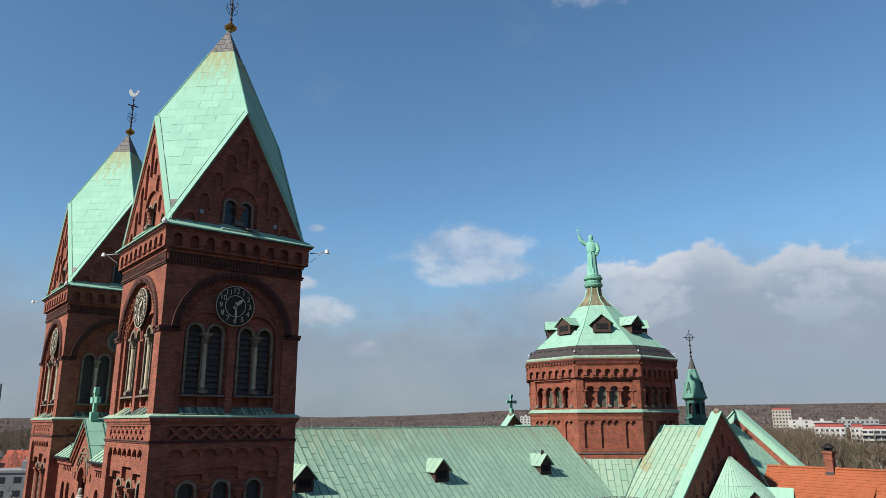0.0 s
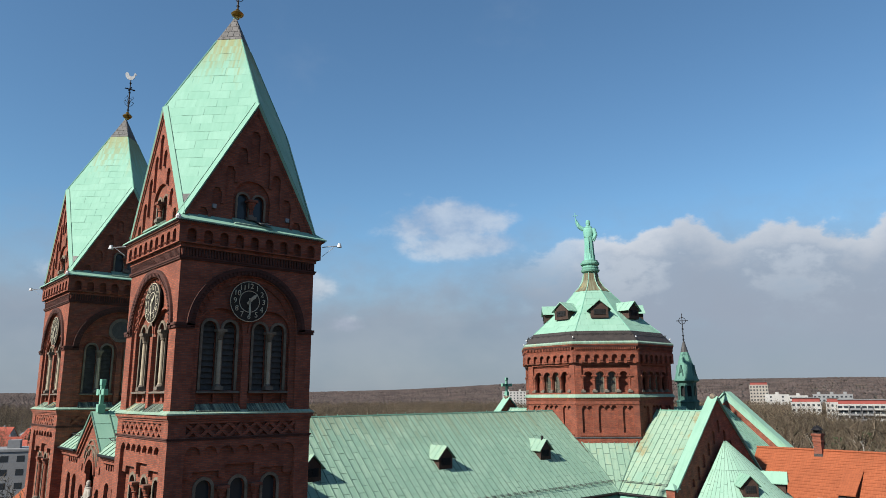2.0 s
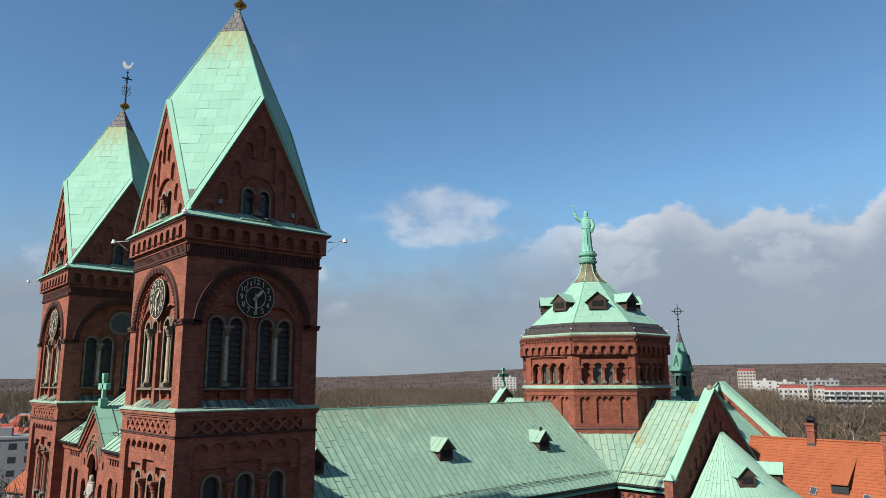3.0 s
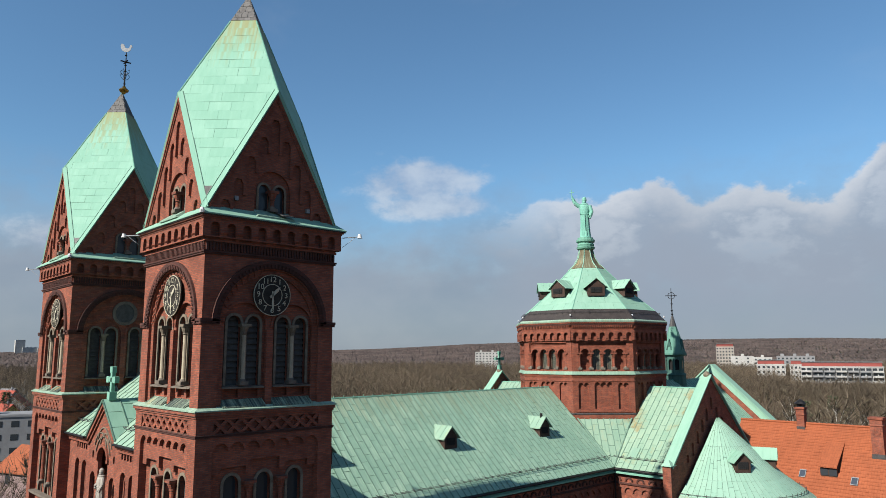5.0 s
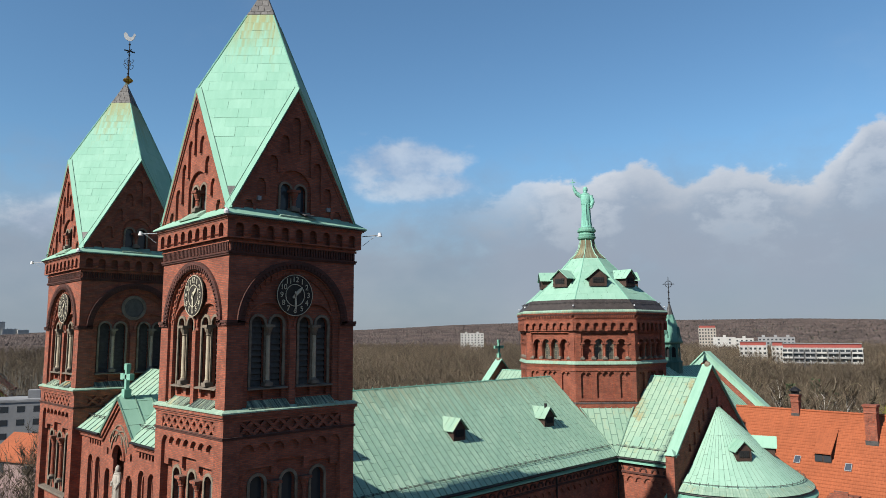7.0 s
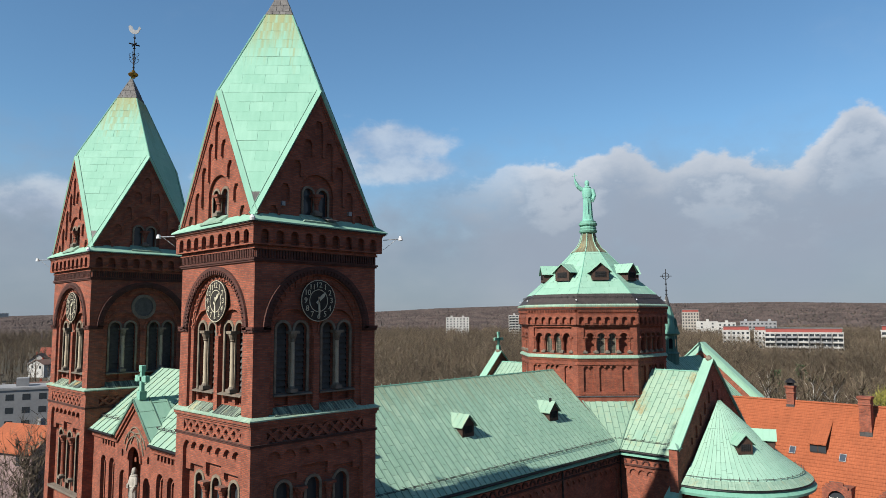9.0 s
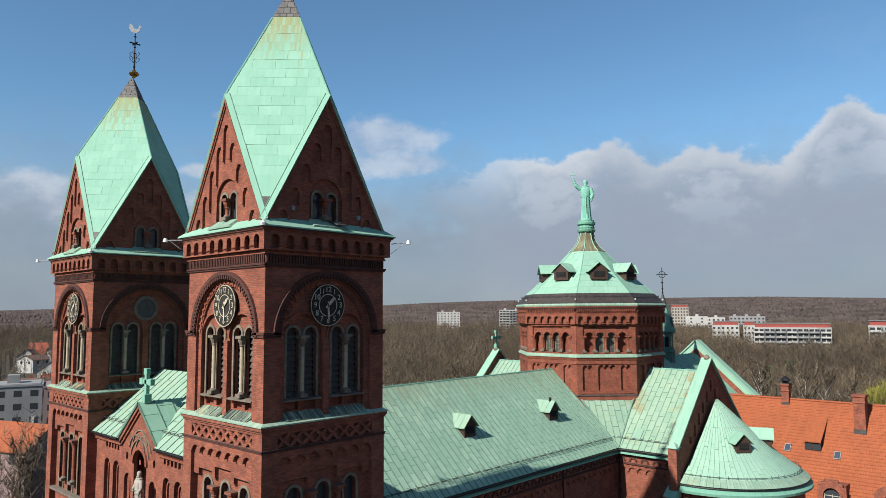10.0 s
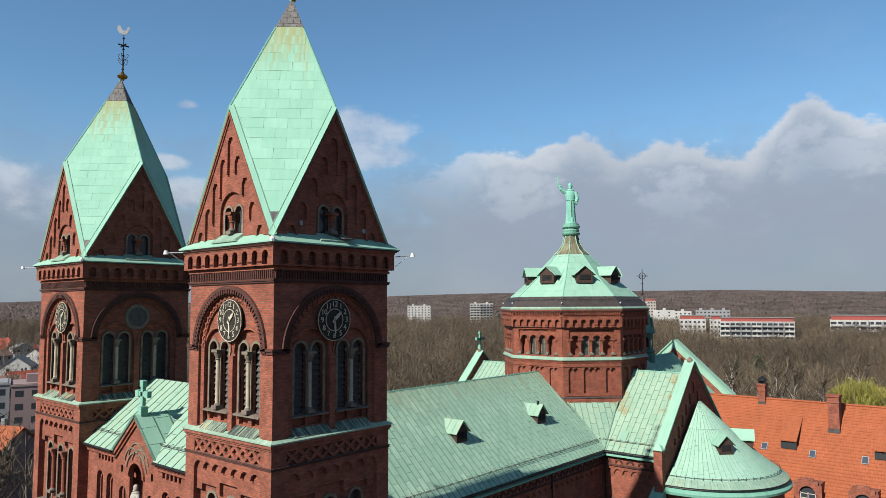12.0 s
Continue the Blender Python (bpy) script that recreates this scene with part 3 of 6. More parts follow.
def shaft_face(tower, m):
    """One side of the stage below: lattice frieze, arched frieze, stepped panels and three windows."""
    lo = HS + 0.046
    bm = bmesh.new()
    slab(bm, [(-lo, 0.0), (lo, 0.0), (lo, 23.3), (-lo, 23.3)],
         [[(-2.72, 22.56), (2.72, 22.56), (2.72, 23.16), (-2.72, 23.16)], lombard(-2.72, 2.72, 15.0, 21.80, 7, 0.07)], -0.12, 0.05, m)
    stair = [(-2.72, 15.0), (2.72, 15.0), (2.72, 20.75), (2.25, 20.75), (2.25, 21.05), (1.0, 21.05), (1.0, 20.75), (0.72, 20.75), (0.72, 21.3), (-0.72, 21.3), (-0.72, 20.75), (-1.0, 20.75), (-1.0, 21.05), (-2.25, 21.05), (-2.25, 20.75), (-2.72, 20.75)]
    slab(bm, [(-3.0, 14.5), (3.0, 14.5), (3.0, 23.3), (-3.0, 23.3)], [stair], -0.32, -0.122, m)
    slab(bm, [(-3.0, 14.5), (3.0, 14.5), (3.0, 21.6), (-3.0, 21.6)], [arch(c, 0.36, 17.0, 20.3) for c in (-1.62, 0, 1.62)], -0.6, -0.322, m)
    part("shaft_wall", bm, BRICK, tower)
    bm = bmesh.new()
    n = 8
    step = 5.44 / n
    for k in range(n + 1):
        for s in (-1, 1):
            x = -2.72 + k * step
            a, b = (x, 22.56), (x + s * step, 23.16)
            if not -2.73 < b[0] < 2.73:
                continue
            t = 0.115
            slab(bm, [(a[0] - t, a[1]), (a[0] + t, a[1]), (b[0] + t, b[1]), (b[0] - t, b[1])], [], -0.08 - 0.003 * s, 0.02 - 0.003 * s, m)
    for k in range(n):
        x = -2.72 + (k + 0.5) * step
        for dz in (-0.15, 0.15):
            for dx in (-0.16, 0.16):
                box(bm, x + dx - 0.055, x + dx + 0.055, 22.86 + dz - 0.05, 22.86 + dz + 0.05, -0.08, -0.01, m)
    part("lattice_frieze", bm, BRICK, tower, "openwork brick lattice frieze")
    for c in (-1.62, 0, 1.62):
        bm = bmesh.new()
        surround(bm, c, 0.36, 17.0, 20.3, 0.14, -0.36, -0.27, m)
        ring = part("window_surround", bm, STONE, tower, "pale stone window surround")
        bm = bmesh.new()
        box(bm, c - 0.4, c + 0.4, 16.9, 20.8, -0.60, -0.56, m)
        part("pane", bm, PANE, ring)
    for c in (-0.81, 0.81):
        column(tower, c, -0.18, 17.6, 20.4, 0.11, m, BRICK)
    bm = bmesh.new()
    box(bm, -2.7, 2.7, 16.85, 17.0, -0.4, 0.1, m)
    part("window_sill", bm, WORN_STONE, tower)


def gable_face(tower, m, lamps):
    """A tower gable with stepped slots and a twin window under an arch."""
    top, foot = 38.85, 32.5
    half = HS + 0.04
    tri = [(-half, foot), (half, foot), (0, top)]
    heads = [37.35, 36.35, 35.25, 34.05, 32.95]
    field = [(-3.0, 32.55), (3.0, 32.55)]
    for k in range(4, -5, -1):
        u, zs = 0.62 * k, heads[abs(k)]
        field += [(u + 0.24, zs), (u + 0.24 * 0.6, zs + 0.12), (u + 0.24 * 0.6, zs + 0.2), (u - 0.24 * 0.6, zs + 0.2), (u - 0.24 * 0.6, zs + 0.12), (u - 0.24, zs)]
        if k > -4:
            low = min(heads[abs(k)], heads[abs(k - 1)]) - 0.55
            field += [(u - 0.24, max(low, 32.7)), (u - 0.38, max(low, 32.7))]
    field[2:2] = [(3.0, 32.7), (2.72, 32.7)]
    field += [(-2.72, 32.7), (-3.0, 32.7)]
    bm = bmesh.new()
    slab(bm, tri, [field], -0.13, 0.0, m)
    inner = [(-half + 0.1, foot), (half - 0.1, foot), (0, top - 0.2)]
    slab(bm, inner, [arch(0, 0.98, 32.6, 33.95, 14)], -0.27, -0.132, m)
    slab(bm, [(-1.3, foot), (1.3, foot), (1.3, 35.2), (-1.3, 35.2)], [arch(-0.42, 0.28, 32.95, 33.95), arch(0.42, 0.28, 32.95, 33.95)], -0.45, -0.272, m)
    gable = part("gable_wall", bm, BRICK, tower)
    bm = bmesh.new()
    for s in (-1, 1):
        for a, b, o in ((0.30, 0.16, 0.06), (0.16, 0.02, 0.11)):
            k = s * half / (top - foot)
            pts = [(s * half, foot - a * 1.2), (s * half, foot - b * 1.2), (0, top - b * 1.2), (0, top - a * 1.2)]
            slab(bm, pts if s > 0 else pts[::-1], [], -0.02, o, m)
    part("gable_moulding", bm, BRICK, tower)
    for s in (-1, 1):
        bm = bmesh.new()
        surround(bm, s * 0.42, 0.28, 32.95, 33.95, 0.11, -0.32, -0.22, m)
        ring = part("window_surround", bm, STONE, tower)
        bm = bmesh.new()
        box(bm, s * 0.42 - 0.3, s * 0.42 + 0.3, 32.9, 34.4, -0.46, -0.42, m)
        part("pane", bm, PANE, ring)
    column(tower, 0, -0.16, 32.9, 33.95, 0.10, m, BRICK)
    bm = bmesh.new()
    prism(bm, [m @ Vector(p) for p in ((-1.05, 32.5, -0.2), (1.05, 32.5, -0.2), (1.05, 32.5, 0.3), (-1.05, 32.5, 0.3))],
          [m @ Vector(p) for p in ((-0.95, 32.93, -0.2), (0.95, 32.93, -0.2), (0.95, 32.58, 0.3), (-0.95, 32.58, 0.3))])
    part("sloping_sill", bm, LEDGE_COPPER, tower)
    if lamps:
        for u, z in ((-1.95, 33.2), (1.95, 33.1)):
            bm = bmesh.new()
            box(bm, u - 0.09, u + 0.09, z, z + 0.2, -0.14, 0.02, m)
            part("wall_box", bm, SILVER, tower, "small grey wall box")
        bm = bmesh.new()
        prism(bm, [m @ Vector(p) for p in ((0.05, 32.92, -0.2), (0.22, 32.92, -0.2), (0.95, 32.66, 0.42), (0.30, 32.66, 0.42))],
              [m @ Vector(p) for p in ((0.05, 32.97, -0.2), (0.22, 32.97, -0.2), (0.95, 32.71, 0.42), (0.30, 32.71, 0.42))])
        part("loose_sheet", bm, LEAD, tower, "loose dark lead sheet")


def finial(tower, z, cock):
    """Gilt ball, scrolled iron stem and cross, with a weathercock on one tower."""
    bm = bmesh.new()
    lathe(bm, [(0.05, z), (0.12, z + 0.03), (0.14, z + 0.1), (0.30, z + 0.2), (0.36, z + 0.30), (0.26, z + 0.42), (0.10, z + 0.5), (0.13, z + 0.56), (0.08, z + 0.62)], 16)
    ball = part("finial_ball", bm, GOLD, tower, "gilded finial ball")
    bm = bmesh.new()
    rod(bm, (0, 0, z + 0.5), (0, 0, z + 3.3), 0.06, 0.035, 8)
    for k in range(8):
        a = k * math.pi / 4
        c, s = math.cos(a), math.sin(a)
        base = z + 1.1 + 0.35 * (k % 2)
        pts = [Vector((c * r, s * r, base + h)) for r, h in ((0.03, 0), (0.22, 0.12), (0.36, 0.34), (0.30, 0.46), (0.22, 0.38))]
        for p, q in zip(pts, pts[1:]):
            rod(bm, p, q, 0.018, 0.014, 4)
    for d in ((0.38, 0, 0), (0, 0.38, 0)):
        v = Vector(d)
        rod(bm, Vector((0, 0, z + 2.55)) - v, Vector((0, 0, z + 2.55)) + v, 0.05, 0.05, 6)
    for h in (0.75, 1.75, 2.2, 3.0):
        lathe(bm, [(0.04, z + h), (0.10, z + h + 0.06), (0.04, z + h + 0.12)], 8)
    part("iron_cross", bm, IRON, tower, "scrolled black iron cross")
    if cock:
        bm = bmesh.new()
        q = Matrix.Translation((0, 0, z + 3.3)) @ pose(0, 0, 0, 90, 0, -40)
        slab(bm, [(-0.12, 0.05), (0.12, 0.05), (0.3, 0.2), (0.34, 0.42), (0.42, 0.40), (0.40, 0.52), (0.34, 0.62), (0.26, 0.6), (0.2, 0.4), (0.05, 0.32),
                  (-0.12, 0.4), (-0.2, 0.62), (-0.36, 0.72), (-0.46, 0.6), (-0.42, 0.35), (-0.3, 0.15)], [], -0.02, 0.02, q)
        part("weathercock", bm, SILVER, tower, "grey metal weathercock")


def floodlight(parent, p, d):
    """A white lamp head on a bent bracket."""
    p, d = Vector(p), Vector(d).normalized()
    bm = bmesh.new()
    rod(bm, p, p + d * 0.85, 0.025, 0.025, 6)
    rod(bm, p + Vector((0, 0, -0.5)), p + d * 0.7, 0.012, 0.012, 4)
    arm = part("lamp_arm", bm, SILVER, parent)
    bm = bmesh.new()
    t = p + d * 0.9
    rod(bm, t + Vector((0, 0, -0.08)), t + Vector((0, 0, 0.12)), 0.13, 0.08, 10)
    part("lamp_head", bm, WHITE, arm)


def helm(tower):
    """The rhombic roof on four gables."""
    e, zf, zg = 3.57, 32.50, 39.00
    za = 2 * zg - zf
    for k in range(4):
        q = pose(HELM_X, 0, 0, 0, 0, 90 * k)
        foot, g1, g2, apex = (q @ Vector(c) for c in ((e, e, zf), (0, e, zg), (e, 0, zg), (0, 0, za)))
        n = (g2 - foot).cross(apex - foot).normalized()
        if n.z < 0:
            n = -n
        bm = bmesh.new()
        loop = [foot, g2, apex, g1]
        prism(bm, [p - n * 0.14 for p in loop], loop)
        part("roof_deck", bm, HELM_SEAM, tower)
        a1, a2 = g1.lerp(apex, 0.73), g2.lerp(apex, 0.73)
        f1, f2 = foot.lerp(g1, 0.185), foot.lerp(g2, 0.185)
        loop = [f1, f2, g2, a2, a1, g1]
        if (loop[1] - loop[0]).cross(loop[2] - loop[0]).dot(n) < 0:
            loop = loop[::-1]
        sheets(tower, "copper_sheet", loop, g2 - g1, 1.12, 0.57, TOWER_COPPER, 0.010, 0.002)
        bm = bmesh.new()
        prism(bm, [a1, a2, apex + (a2 - a1) * 0.02, apex], [p + n * 0.012 for p in (a1, a2, apex + (a2 - a1) * 0.02, apex)])
        part("lead_cap", bm, LEAD, tower, "grey lead roof cap")
        cap = [p + n * 0.012 for p in (a1, a2, apex)]
        if (cap[1] - cap[0]).cross(cap[2] - cap[0]).dot(n) < 0:
            cap = [cap[1], cap[0], cap[2]]
        sheets(tower, "lead_sheet", cap, g2 - g1, 0.34, 0.42, CAP_LEAD, 0.014, 0.02)
        bm = bmesh.new()
        prism(bm, [foot, f2, f1], [p + n * 0.03 for p in (foot, f2, f1)])
        part("valley_patch", bm, LEAD, tower)
        for g in (g1, g2):
            d = (g - foot).normalized()
            inw = n.cross(d)
            if inw.dot(apex - foot) < 0:
                inw = -inw
            mid = (g1 + g2) / 2 - foot
            if inw.dot(mid) < 0:
                inw = -inw
            bm = bmesh.new()
            a, b = foot + d * 0.1, g + d * 0.05
            prism(bm, [a - inw * 0.03 - n * 0.05, a + inw * 0.22 - n * 0.05, b + inw * 0.22 - n * 0.05, b - inw * 0.03 - n * 0.05],
                  [a - inw * 0.03 + n * 0.05, a + inw * 0.22 + n * 0.03, b + inw * 0.22 + n * 0.03, b - inw * 0.03 + n * 0.05])
            part("rake_flashing", bm, TOWER_COPPER, tower)
            # dark roll that draws the shadow line at the flashing's inner edge
            bm = bmesh.new()
            rod(bm, a + inw * 0.235 + n * 0.03, b + inw * 0.235 + n * 0.03, 0.022, 0.022, 5)
            part("shadow_line_roll", bm, HELM_SEAM, tower)
        for g in (g1,):
            bm = bmesh.new()
            rod(bm, g, g.lerp(apex, 0.72), 0.05, 0.05, 6)
            part("hip_roll", bm, TRIM_COPPER, tower)
    finial(tower, za - 0.08, True)


def tower_at(name, cy, dials, label):
    tower = thing(name, Matrix.Translation((TX, cy, 0)), label, "church tower", "twin towers")
    for a in (180, 270, 0, 90):
        belfry_face(tower, face_frame(0, 0, a, HS), a in dials)
        shaft_face(tower, face_frame(0, 0, a, HS))
        gable_face(tower, face_frame(HELM_X, 0, a, HS), a == 270 and 270 in dials)
    # black box in place of the tower's dark inside
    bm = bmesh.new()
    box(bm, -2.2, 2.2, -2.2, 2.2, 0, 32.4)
    part("unlit_core", bm, BLACK, tower)
    for name2, rows, mat in (("string_course", ((30.55, 30.63, HS, 0.07), (30.63, 30.71, HS, 0.11)), DARK_BRICK), ("upper_course", ((31.12, 31.22, HS, 0.09), (31.22, 31.32, HS, 0.05)), BRICK),
                             ("cornice", ((32.12, 32.2, HS, 0.29), (32.2, 32.31, HS, 0.36)), BRICK), ("plinth_course", ((23.28, 23.38, HS, 0.10), (23.38, 23.54, HS, 0.16)), BRICK),
                             ("lower_course", ((22.42, 22.5, HS, 0.09), (22.5, 22.54, HS, 0.12)), DARK_BRICK)):
        bm = bmesh.new()
        for z0, z1, h, o in rows:
            band(bm, z0, z1, h, o)
        part(name2, bm, mat, tower)
    bm = bmesh.new()
    frustum(bm, 32.31, HS + 0.46, 32.37, HS + 0.46)
    frustum(bm, 32.37, HS + 0.46, 32.80, HS - 0.1)
    part("cornice_weathering", bm, COPPER, tower, "pale green copper weathering")
    bm = bmesh.new()
    frustum(bm, 23.54, HS + 0.21, 23.60, HS + 0.21)
    frustum(bm, 23.60, HS + 0.21, 23.74, HS - 0.05)
    part("ledge_weathering", bm, LEDGE_COPPER, tower)
    bm = bmesh.new()
    for k in range(4):
        q = face_frame(0, 0, 90 * k, HS)
        for i in range(70):
            x = -3.85 + i * 7.7 / 69
            box(bm, x - 0.02, x + 0.02, 32.25, 32.31, 0.36, 0.43, q)
    tagged(part("drip_edge", bm, LEAD, tower), kind="stuff")
    helm(tower)
    floodlight(tower, (-HS - 0.4, HS + 0.1, 32.2), (-0.6, 0.8, 0))
    floodlight(tower, (HS + 0.3, -HS - 0.3, 32.0), (0.8, -0.6, 0.1))
    bm = bmesh.new()
    lathe(bm, [(0.1, 32.3), (0.13, 32.42), (0.05, 32.55)], 8, Matrix.Translation((-HS - 0.42, -HS - 0.42, 0)))
    part("lamp_head", bm, WHITE, tower)
    return tower


tower_at("bell_tower", TY, (180, 270), "red brick bell tower with clock dials and rhombic copper roof")
tower_at("bell_tower", 2 * AXIS - TY, (180,), "red brick bell tower with one clock dial and weathercock")


# ---- nave, crossing, transept, choir ----
RIDGE, EAVE, SPAN = 22.87, 16.20, 7.30      # roof heights, half the roof's width
PITCH = (RIDGE - EAVE) / SPAN


def wall_run(parent, name, p, q, z0, z1, frieze=True, windows=0):
    """A nave wall from p to q (outside on the right hand), with an arched frieze under the eave."""
    d = Vector((q[0] - p[0], q[1] - p[1]))
    long = d.length
    ang = math.degrees(math.atan2(-d.x, d.y))
    m = face_frame((p[0] + q[0]) / 2, (p[1] + q[1]) / 2, ang, 0.0)
    bm = bmesh.new()
    h = long / 2
    holes = []
    if frieze:
        k = max(2, int(long / 0.85))
        holes.append(lombard(-h + 0.25, h - 0.25, z1 - 4.0, z1 - 1.75, k, 0.12))
    slab(bm, [(-h, z0), (h, z0), (h, z1), (-h, z1)], holes, -0.15, 0.0, m)
    box(bm, -h, h, z0, z1, -0.6, -0.152, m)
    part(name, bm, BRICK, parent)
    if frieze:
        bm = bmesh.new()
        k = int(long / 0.95)
        for i in range(k):
            x = -h + 0.5 + i * (long - 1.0) / max(1, k - 1)
            arc_ring(bm, x, z1 - 0.85, 0.24, 0.38, 0.0, 0.09, m, 0, 180, 8)
        box(bm, -h, h, z1 - 1.12, z1 - 0.98, 0.0, 0.12, m)
        box(bm, -h, h, z1 - 0.40, z1 - 0.22, 0.0, 0.14, m)
        part("arched_frieze", bm, DARK_BRICK if name == "nave_wall" else BRICK, parent)
    bm = bmesh.new()
    prism(bm, [m @ Vector(c) for c in ((-h, z1 - 0.22, -0.1), (h, z1 - 0.22, -0.1), (h, z1 - 0.22, 0.42), (-h, z1 - 0.22, 0.42))],
          [m @ Vector(c) for c in ((-h, z1 + 0.25, -0.1), (h, z1 + 0.25, -0.1), (h, z1 - 0.12, 0.42), (-h, z1 - 0.12, 0.42))])
    part("cornice_sheet", bm, TRIM_COPPER, parent, "green copper cornice flashing")


def roof_slope(parent, loop, along, mat, du=0.58, dv=1.15, ribs=0.055, limit=300):
    sheets(parent, "copper_sheet", loop, along, du, dv, mat, 0.016, 0.03, 0.5, SEAM, ribs, limit, True)


def snow_fence(parent, p, q, up, n):
    """Two bars on brackets above the eave."""
    p, q, up, n = Vector(p), Vector(q), Vector(up), Vector(n)
    bm = bmesh.new()
    long = (q - p).length
    for h in (0.10, 0.24):
        rod(bm, p + n * h, q + n * h, 0.018, 0.018, 4)
    k = int(long / 0.75)
    for i in range(k + 1):
        c = p.lerp(q, i / max(1, k))
        rod(bm, c, c + n * 0.28, 0.016, 0.016, 4)
        rod(bm, c + up * 0.35, c + n * 0.26, 0.014, 0.014, 4)
    part("snow_guard", bm, LEAD, parent)


def gutter(parent, p, q, r=0.09):
    bm = bmesh.new()
    rod(bm, p, q, r, r, 8)
    part("gutter", bm, IRON, parent)


def roof_dormer(parent, m, wide=1.5, high=1.15, deep=2.4, mat=None):
    """A small gabled dormer: copper saddle roof, wooden front with louvres. m: origin at its front foot, y into the roof."""
    hw = wide / 2
    bm = bmesh.new()
    prism(bm, [m @ Vector(p) for p in ((-hw * 0.74, 0, -0.3), (hw * 0.74, 0, -0.3), (hw * 0.74, 0, high * 0.5), (0, 0, high - 0.05), (-hw * 0.74, 0, high * 0.5))],
          [m @ Vector(p) for p in ((-hw * 0.74, deep, -0.3), (hw * 0.74, deep, -0.3), (hw * 0.74, deep, high * 0.5), (0, deep, high - 0.05), (-hw * 0.74, deep, high * 0.5))])
    body = part("dormer_body", bm, WOOD, parent, "weathered brown wooden dormer")
    for s in (-1, 1):
        bm = bmesh.new()
        a = [(0, -0.18, high), (s * hw, -0.18, high * 0.33), (s * hw, deep, high * 0.33), (0, deep, high)]
        prism(bm, [m @ Vector(p) for p in a], [m @ Vector((p[0], p[1], p[2] + 0.07)) for p in a])
        for k in range(1, 4):
            y = -0.25 + k * 0.62
            b = [(0, y, high + 0.07), (s * hw, y, high * 0.33 + 0.07), (s * hw, y + 0.03, high * 0.33 + 0.07), (0, y + 0.03, high + 0.07)]
            prism(bm, [m @ Vector(p) for p in b], [m @ Vector((p[0], p[1], p[2] + 0.03)) for p in b])
        part("dormer_roof", bm, mat or PALE_COPPER, body, "pale copper saddle roof")
    bm = bmesh.new()
    box(bm, -hw * 0.5, hw * 0.5, -0.04, 0.0, 0.02, 0.55, m)
    for k in range(5):
        x = -hw * 0.4 + k * hw * 0.2
        box(bm, x - 0.02, x + 0.02, -0.07, -0.04, 0.02, 0.52, m)
    for z in (0.17, 0.34):
        box(bm, -hw * 0.45, hw * 0.45, -0.065, -0.035, z, z + 0.03, m)
    part("window_grille", bm, BLACK, body)


def pitched(name, p, q, label, walls=True, z_ridge=RIDGE, z_eave=EAVE, span=SPAN, mat_l=None, mat_r=None, limit=300, cut_l=None, guards=True):
    """A wing with a saddle roof whose ridge runs from p to q."""
    a, b = Vector((*p, 0)), Vector((*q, 0))
    d = (b - a).normalized()
    side = Vector((d.y, -d.x, 0))
    ob = thing(name, Matrix(), label, "church wing")
    up = Vector((0, 0, 1))
    for s, mat in ((1, mat_r or NAVE_COPPER), (-1, mat_l or NAVE_COPPER)):
        e0, e1 = a + side * s * span + up * z_eave, b + side * s * span + up * z_eave
        r0, r1 = a + up * z_ridge, b + up * z_ridge
        loop = [e0, e1, r1, r0] if s > 0 else [e1, e0, r0, r1]
        roof_slope(ob, loop, (e1 - e0) if s > 0 else (e0 - e1), mat, limit=limit)
        n = (loop[1] - loop[0]).cross(loop[2] - loop[0]).normalized()
        slope = (r0 - e0).normalized()
        if guards:
            snow_fence(ob, e0 + slope * 1.05, e1 + slope * 1.05, slope, n)
            gutter(ob, e0 - up * 0.1 + side * s * 0.1, e1 - up * 0.1 + side * s * 0.1)
        w0, w1 = a + side * s * (span - 0.35), b + side * s * (span - 0.35)
        if walls:
            if s > 0:
                wall_run(ob, "nave_wall", (w0.x, w0.y), (w1.x, w1.y), 0.0, z_eave - 0.25)
            else:
                wall_run(ob, "nave_wall", (w1.x, w1.y), (w0.x, w0.y), 0.0, z_eave - 0.25)
    bm = bmesh.new()
    rod(bm, a + up * (z_ridge + 0.0), b + up * (z_ridge + 0.0), 0.075, 0.075, 6)
    for i in range(int((b - a).length / 0.9)):
        c = a + d * (0.4 + i * 0.9) + up * (z_ridge + 0.05)
        rod(bm, c, c + up * 0.14, 0.03, 0.02, 4)
    part("ridge_roll", bm, TRIM_COPPER, ob)
    return ob


nave = pitched("nave", (17.2, AXIS), (51.55, AXIS), "long church nave with green copper roof over brick walls")
for x in (34.3, 45.5, 23.0):
    zd = 19.02
    yd = AXIS - SPAN + (zd - EAVE) / PITCH
    roof_dormer(nave, Matrix.Translation((x, yd - 0.05, zd + 0.25)), 1.75, 1.35, 2.6)
bm = bmesh.new()
rod(bm, (45.5, AXIS - 3.9, 20.5), (45.5, AXIS - 3.9, 20.95), 0.12, 0.12, 8)
part("vent_pipe", bm, IRON, nave)
bm = bmesh.new()
rod(bm, (51.3, AXIS - SPAN - 0.0, 16.0), (51.3, AXIS - SPAN - 0.0, 0), 0.07, 0.07, 8)
part("downpipe", bm, IRON, nave)
bm = bmesh.new()
rod(bm, (42.6, AXIS - SPAN + 0.25, 15.8), (42.6, AXIS - SPAN + 0.25, 0), 0.07, 0.07, 8)
part("downpipe", bm, IRON, nave)

